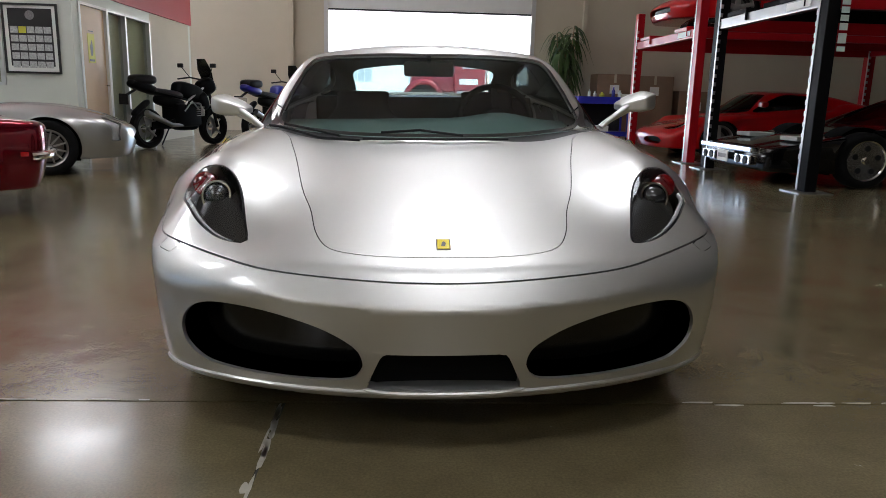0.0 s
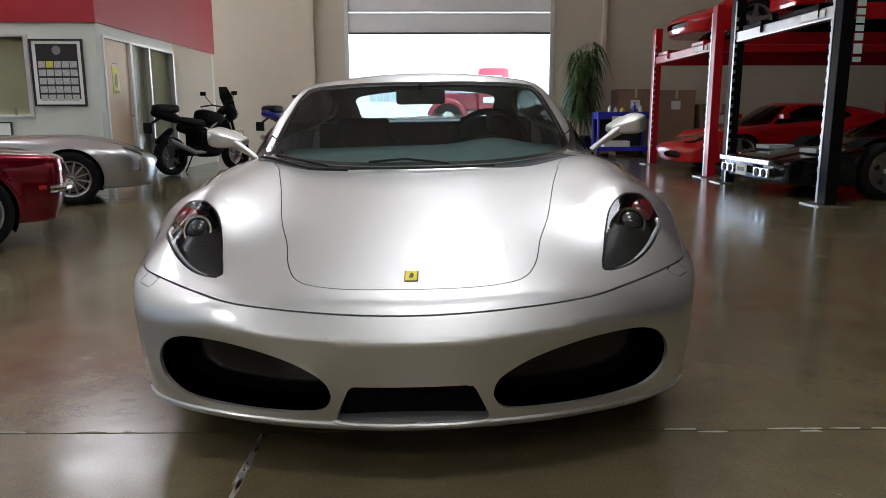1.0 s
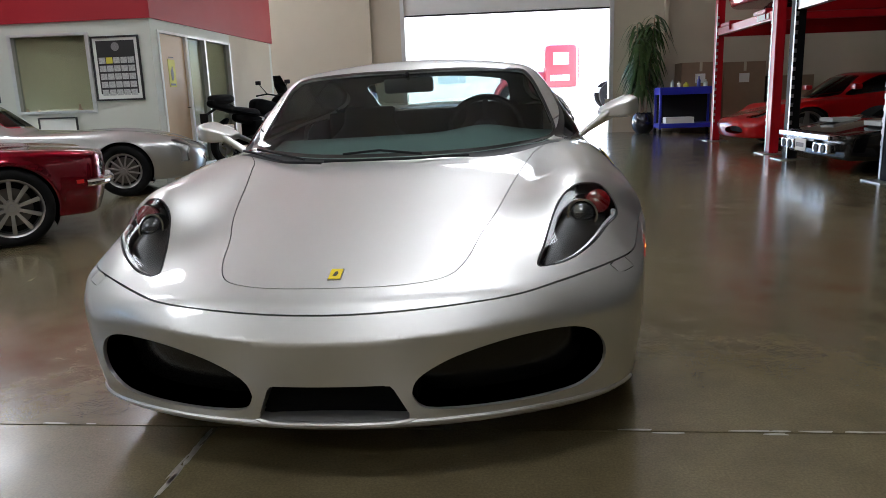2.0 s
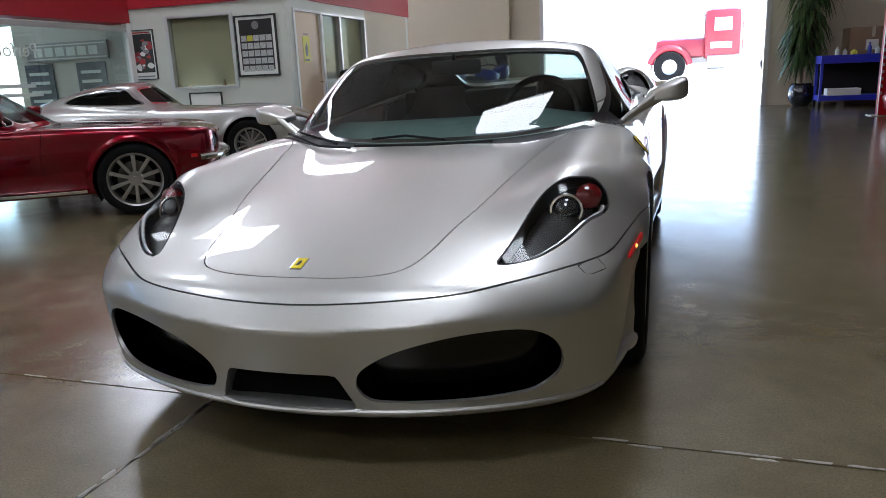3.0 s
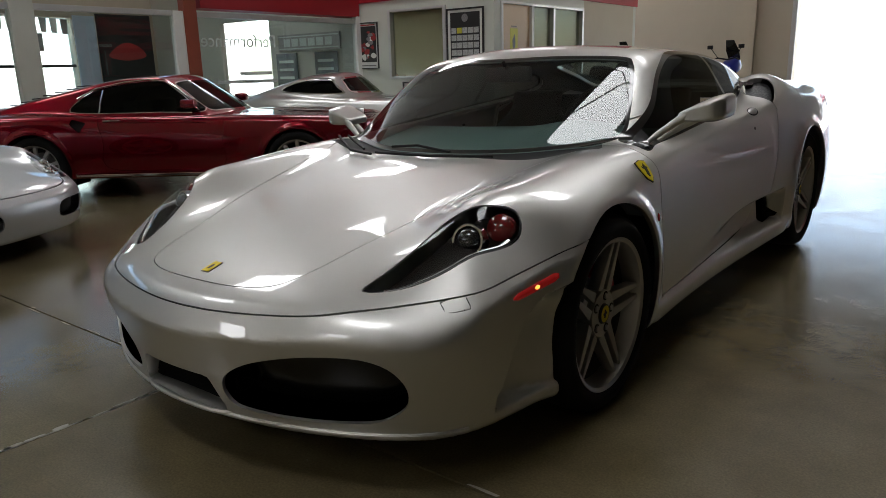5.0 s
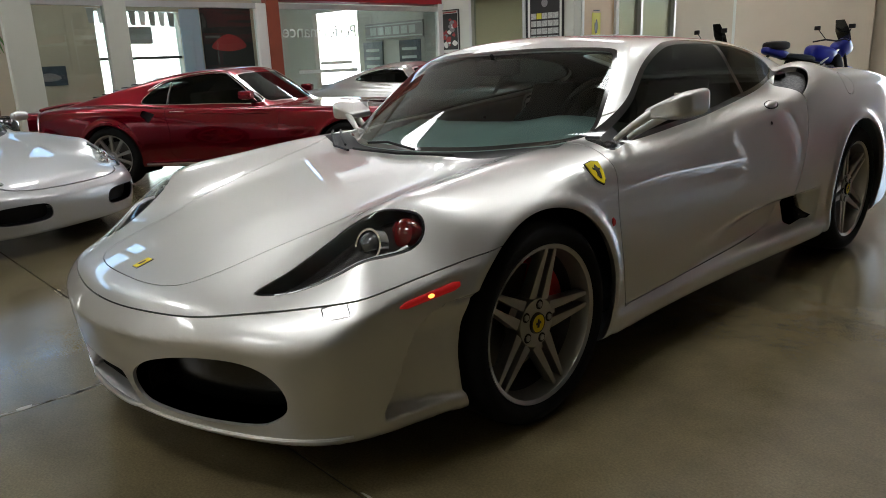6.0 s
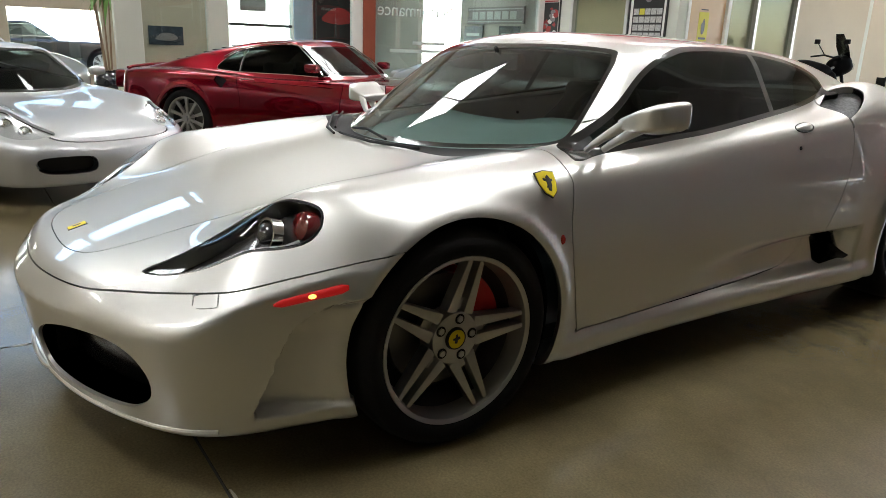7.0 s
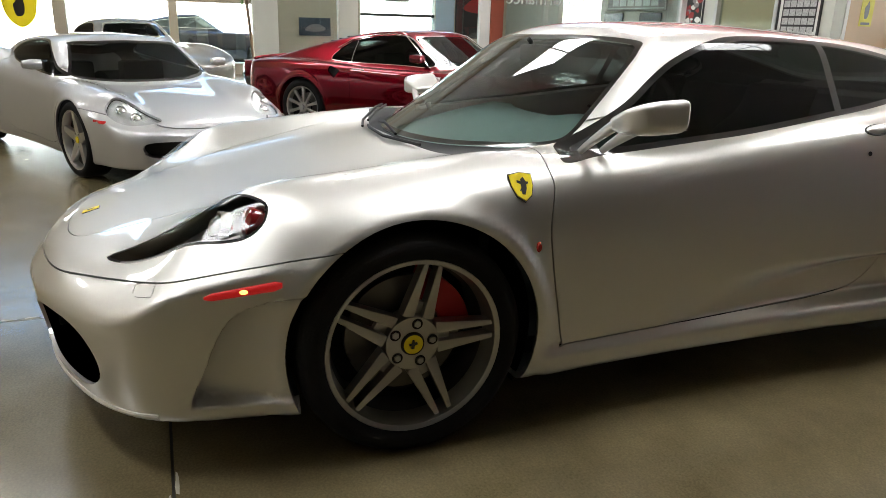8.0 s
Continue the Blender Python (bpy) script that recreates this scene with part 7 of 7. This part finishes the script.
motorcycle("motorcycle", pose(-4.22, 8.95, 0, 0, 0, 62), M["lift_black"], "black adventure motorcycle with a seat bag on its stand")
motorcycle("motorcycle", pose(-2.95, 10.8, 0, 0, 0, 64), M["bike_blue"], "blue sports motorcycle on its stand")


# ---- outdoors ----
b = bmesh.new()
box_into(b, (-400, -400, -0.30), (400, 400, -0.21))
structure("ground", b, M["concrete_out"], "pale concrete yard in bright sun", "ground")
b = box((-30, 15.56, -0.2), (40, 66, -0.015))
structure("pavement", b, M["concrete_out"], "pale concrete apron outside the big door", "pavement")
b = box((-40, -30, -0.2), (-15.1, 30, -0.015))
structure("pavement_west", b, M["concrete_out"], "pale concrete street outside the windows", "pavement")


def far_building(m, w, hgt, label):
    e = thing("warehouse", m, label, "building")
    part("wall", box((-w, 0, -0.2), (w, 8, hgt)), M["facade"], e)
    part("roof", box((-w - 0.2, -0.2, hgt), (w + 0.2, 8.2, hgt + 0.35)), M["white"], e)
    for k in range(int(w / 3)):
        x = -w + 3 + 6 * k
        if x > w - 2:
            break
        wn_ = part("window", box((x - 1.3, -0.06, 2.2), (x + 1.3, 0.05, 4.6)), M["dark_win"], e)
        for j in range(1, 4):
            part("mullion", box((x - 1.3 + 0.65 * j - 0.03, -0.09, 2.2), (x - 1.3 + 0.65 * j + 0.03, -0.065, 4.6)), M["white"], wn_)
        part("mullion", box((x - 1.3, -0.09, 3.37), (x + 1.3, -0.065, 3.43)), M["white"], wn_)
    return e


far_building(pose(-6, 66, 0), 26, 9, "pale warehouse across the yard")
far_building(pose(-38, 0, 0, 0, 0, 90), 28, 8, "pale building across the street")

truck = thing("truck", pose(2.28, 40, 0) @ Matrix.Scale(1.3, 4), "red bonneted truck tractor parked in the sun", "truck")
part("bonnet", box((-1.85, -0.80, 0.95), (0.25, 0.80, 1.72), 0.28), M["truck_red"], truck, smooth=True)
cab = part("cab", box((0.05, -1.05, 0.85), (1.45, 1.05, 2.80), 0.26), M["truck_red"], truck, smooth=True)
part("side_window", box((0.42, -1.065, 1.95), (1.08, -1.04, 2.45), 0.01), M["dark_win"], cab)
part("door_plate", box((0.30, -1.062, 1.28), (1.10, -1.045, 1.52), 0.005), M["white"], cab)
part("windscreen", box((0.03, -0.9, 1.85), (0.07, 0.9, 2.55), 0.01), M["dark_win"], cab)
for q in (-1, 1):
    part("exhaust_pipe", cyl((1.55, q * 0.85, 0.9), (1.55, q * 0.85, 3.1), 0.07, seg=14), M["chrome"], truck, smooth=True)
    part("fender", tube([(-1.25 + 0.78 * math.cos(a), q * 0.92, 0.62 + 0.74 * math.sin(a)) for a in [radians(5 + 15 * k) for k in range(12)]], 0.13, 10), M["truck_red"], truck, smooth=True)
part("front_bumper", box((-2.05, -1.0, 0.45), (-1.90, 1.0, 0.75), 0.04), M["chrome"], truck)
part("chassis", box((-1.9, -0.45, 0.72), (4.6, 0.45, 0.95), 0.02), M["grey"], truck)
part("fuel_tank", cyl((0.2, -0.90, 0.75), (1.4, -0.90, 0.75), 0.30), M["steel"], truck, smooth=True)
for x in (-1.25, 3.0, 4.1):
    for q in (-1, 1):
        t2 = part("tyre", lathe([(0.30, -0.14), (0.59, -0.15), (0.62, -0.1), (0.62, 0.1), (0.59, 0.15), (0.30, 0.14)], 32), M["rubber"], truck, smooth=True)
        t2.matrix_local = pose(x, q * 0.92, 0.608, 0, 0, 90)
        part("hub", lathe([(0.0, q * -0.10), (0.20, q * -0.15), (0.32, q * -0.12), (0.32, q * -0.02)], 24), M["white"], t2, smooth=True)
yard_car = coupe("parked_car", PONY, M["silver_pale"], placed(6.8, 36, 190.0, 1.05, -0.015), "pale car parked in the yard", [(0.0, 0.905), (0.45, 0.915), (0.66, 0.935), (0.60, 1.10), (0.52, 1.175), (0.0, 1.19)],
                 [(1.02, 0.925), (1.5, 0.928), (2.1, 0.935), (2.42, 0.965), (2.42, 1.08), (1.6, 1.185), (1.36, 1.165), (1.18, 1.05)], None, ("multi", 0.325, 0.235, 0.225, 0.775, ALLOY, (0.0, 2.74)), 0.06)
street_car = coupe("parked_car", PONY, M["black_paint"], placed(-17.5, 1.8, 100.0, 1.0, -0.015), "dark car parked outside the low windows", [(0.0, 0.905), (0.45, 0.915), (0.66, 0.935), (0.60, 1.10), (0.52, 1.175), (0.0, 1.19)],
                   [(1.02, 0.925), (1.5, 0.928), (2.1, 0.935), (2.42, 0.965), (2.42, 1.08), (1.6, 1.185), (1.36, 1.165), (1.18, 1.05)], None, ("multi", 0.325, 0.235, 0.225, 0.775, ALLOY, (0.0, 2.74)), 0.06)
inner_car = coupe("roadster", GT, M["silver_gt"], placed(-9.3, -0.3, 25.0, 0.92), "grey silver classic car deeper in the showroom", [(0.0, 0.89), (0.40, 0.90), (0.56, 0.92), (0.50, 1.06), (0.42, 1.12), (0.0, 1.14)],
                  [(1.38, 0.90), (1.9, 0.90), (2.35, 0.93), (2.2, 1.06), (1.85, 1.12), (1.62, 1.11), (1.5, 1.0)], None, ("wire", 0.325, 0.205, 0.215, 0.715, ALLOY, (0.0, 2.4)), 0.05)
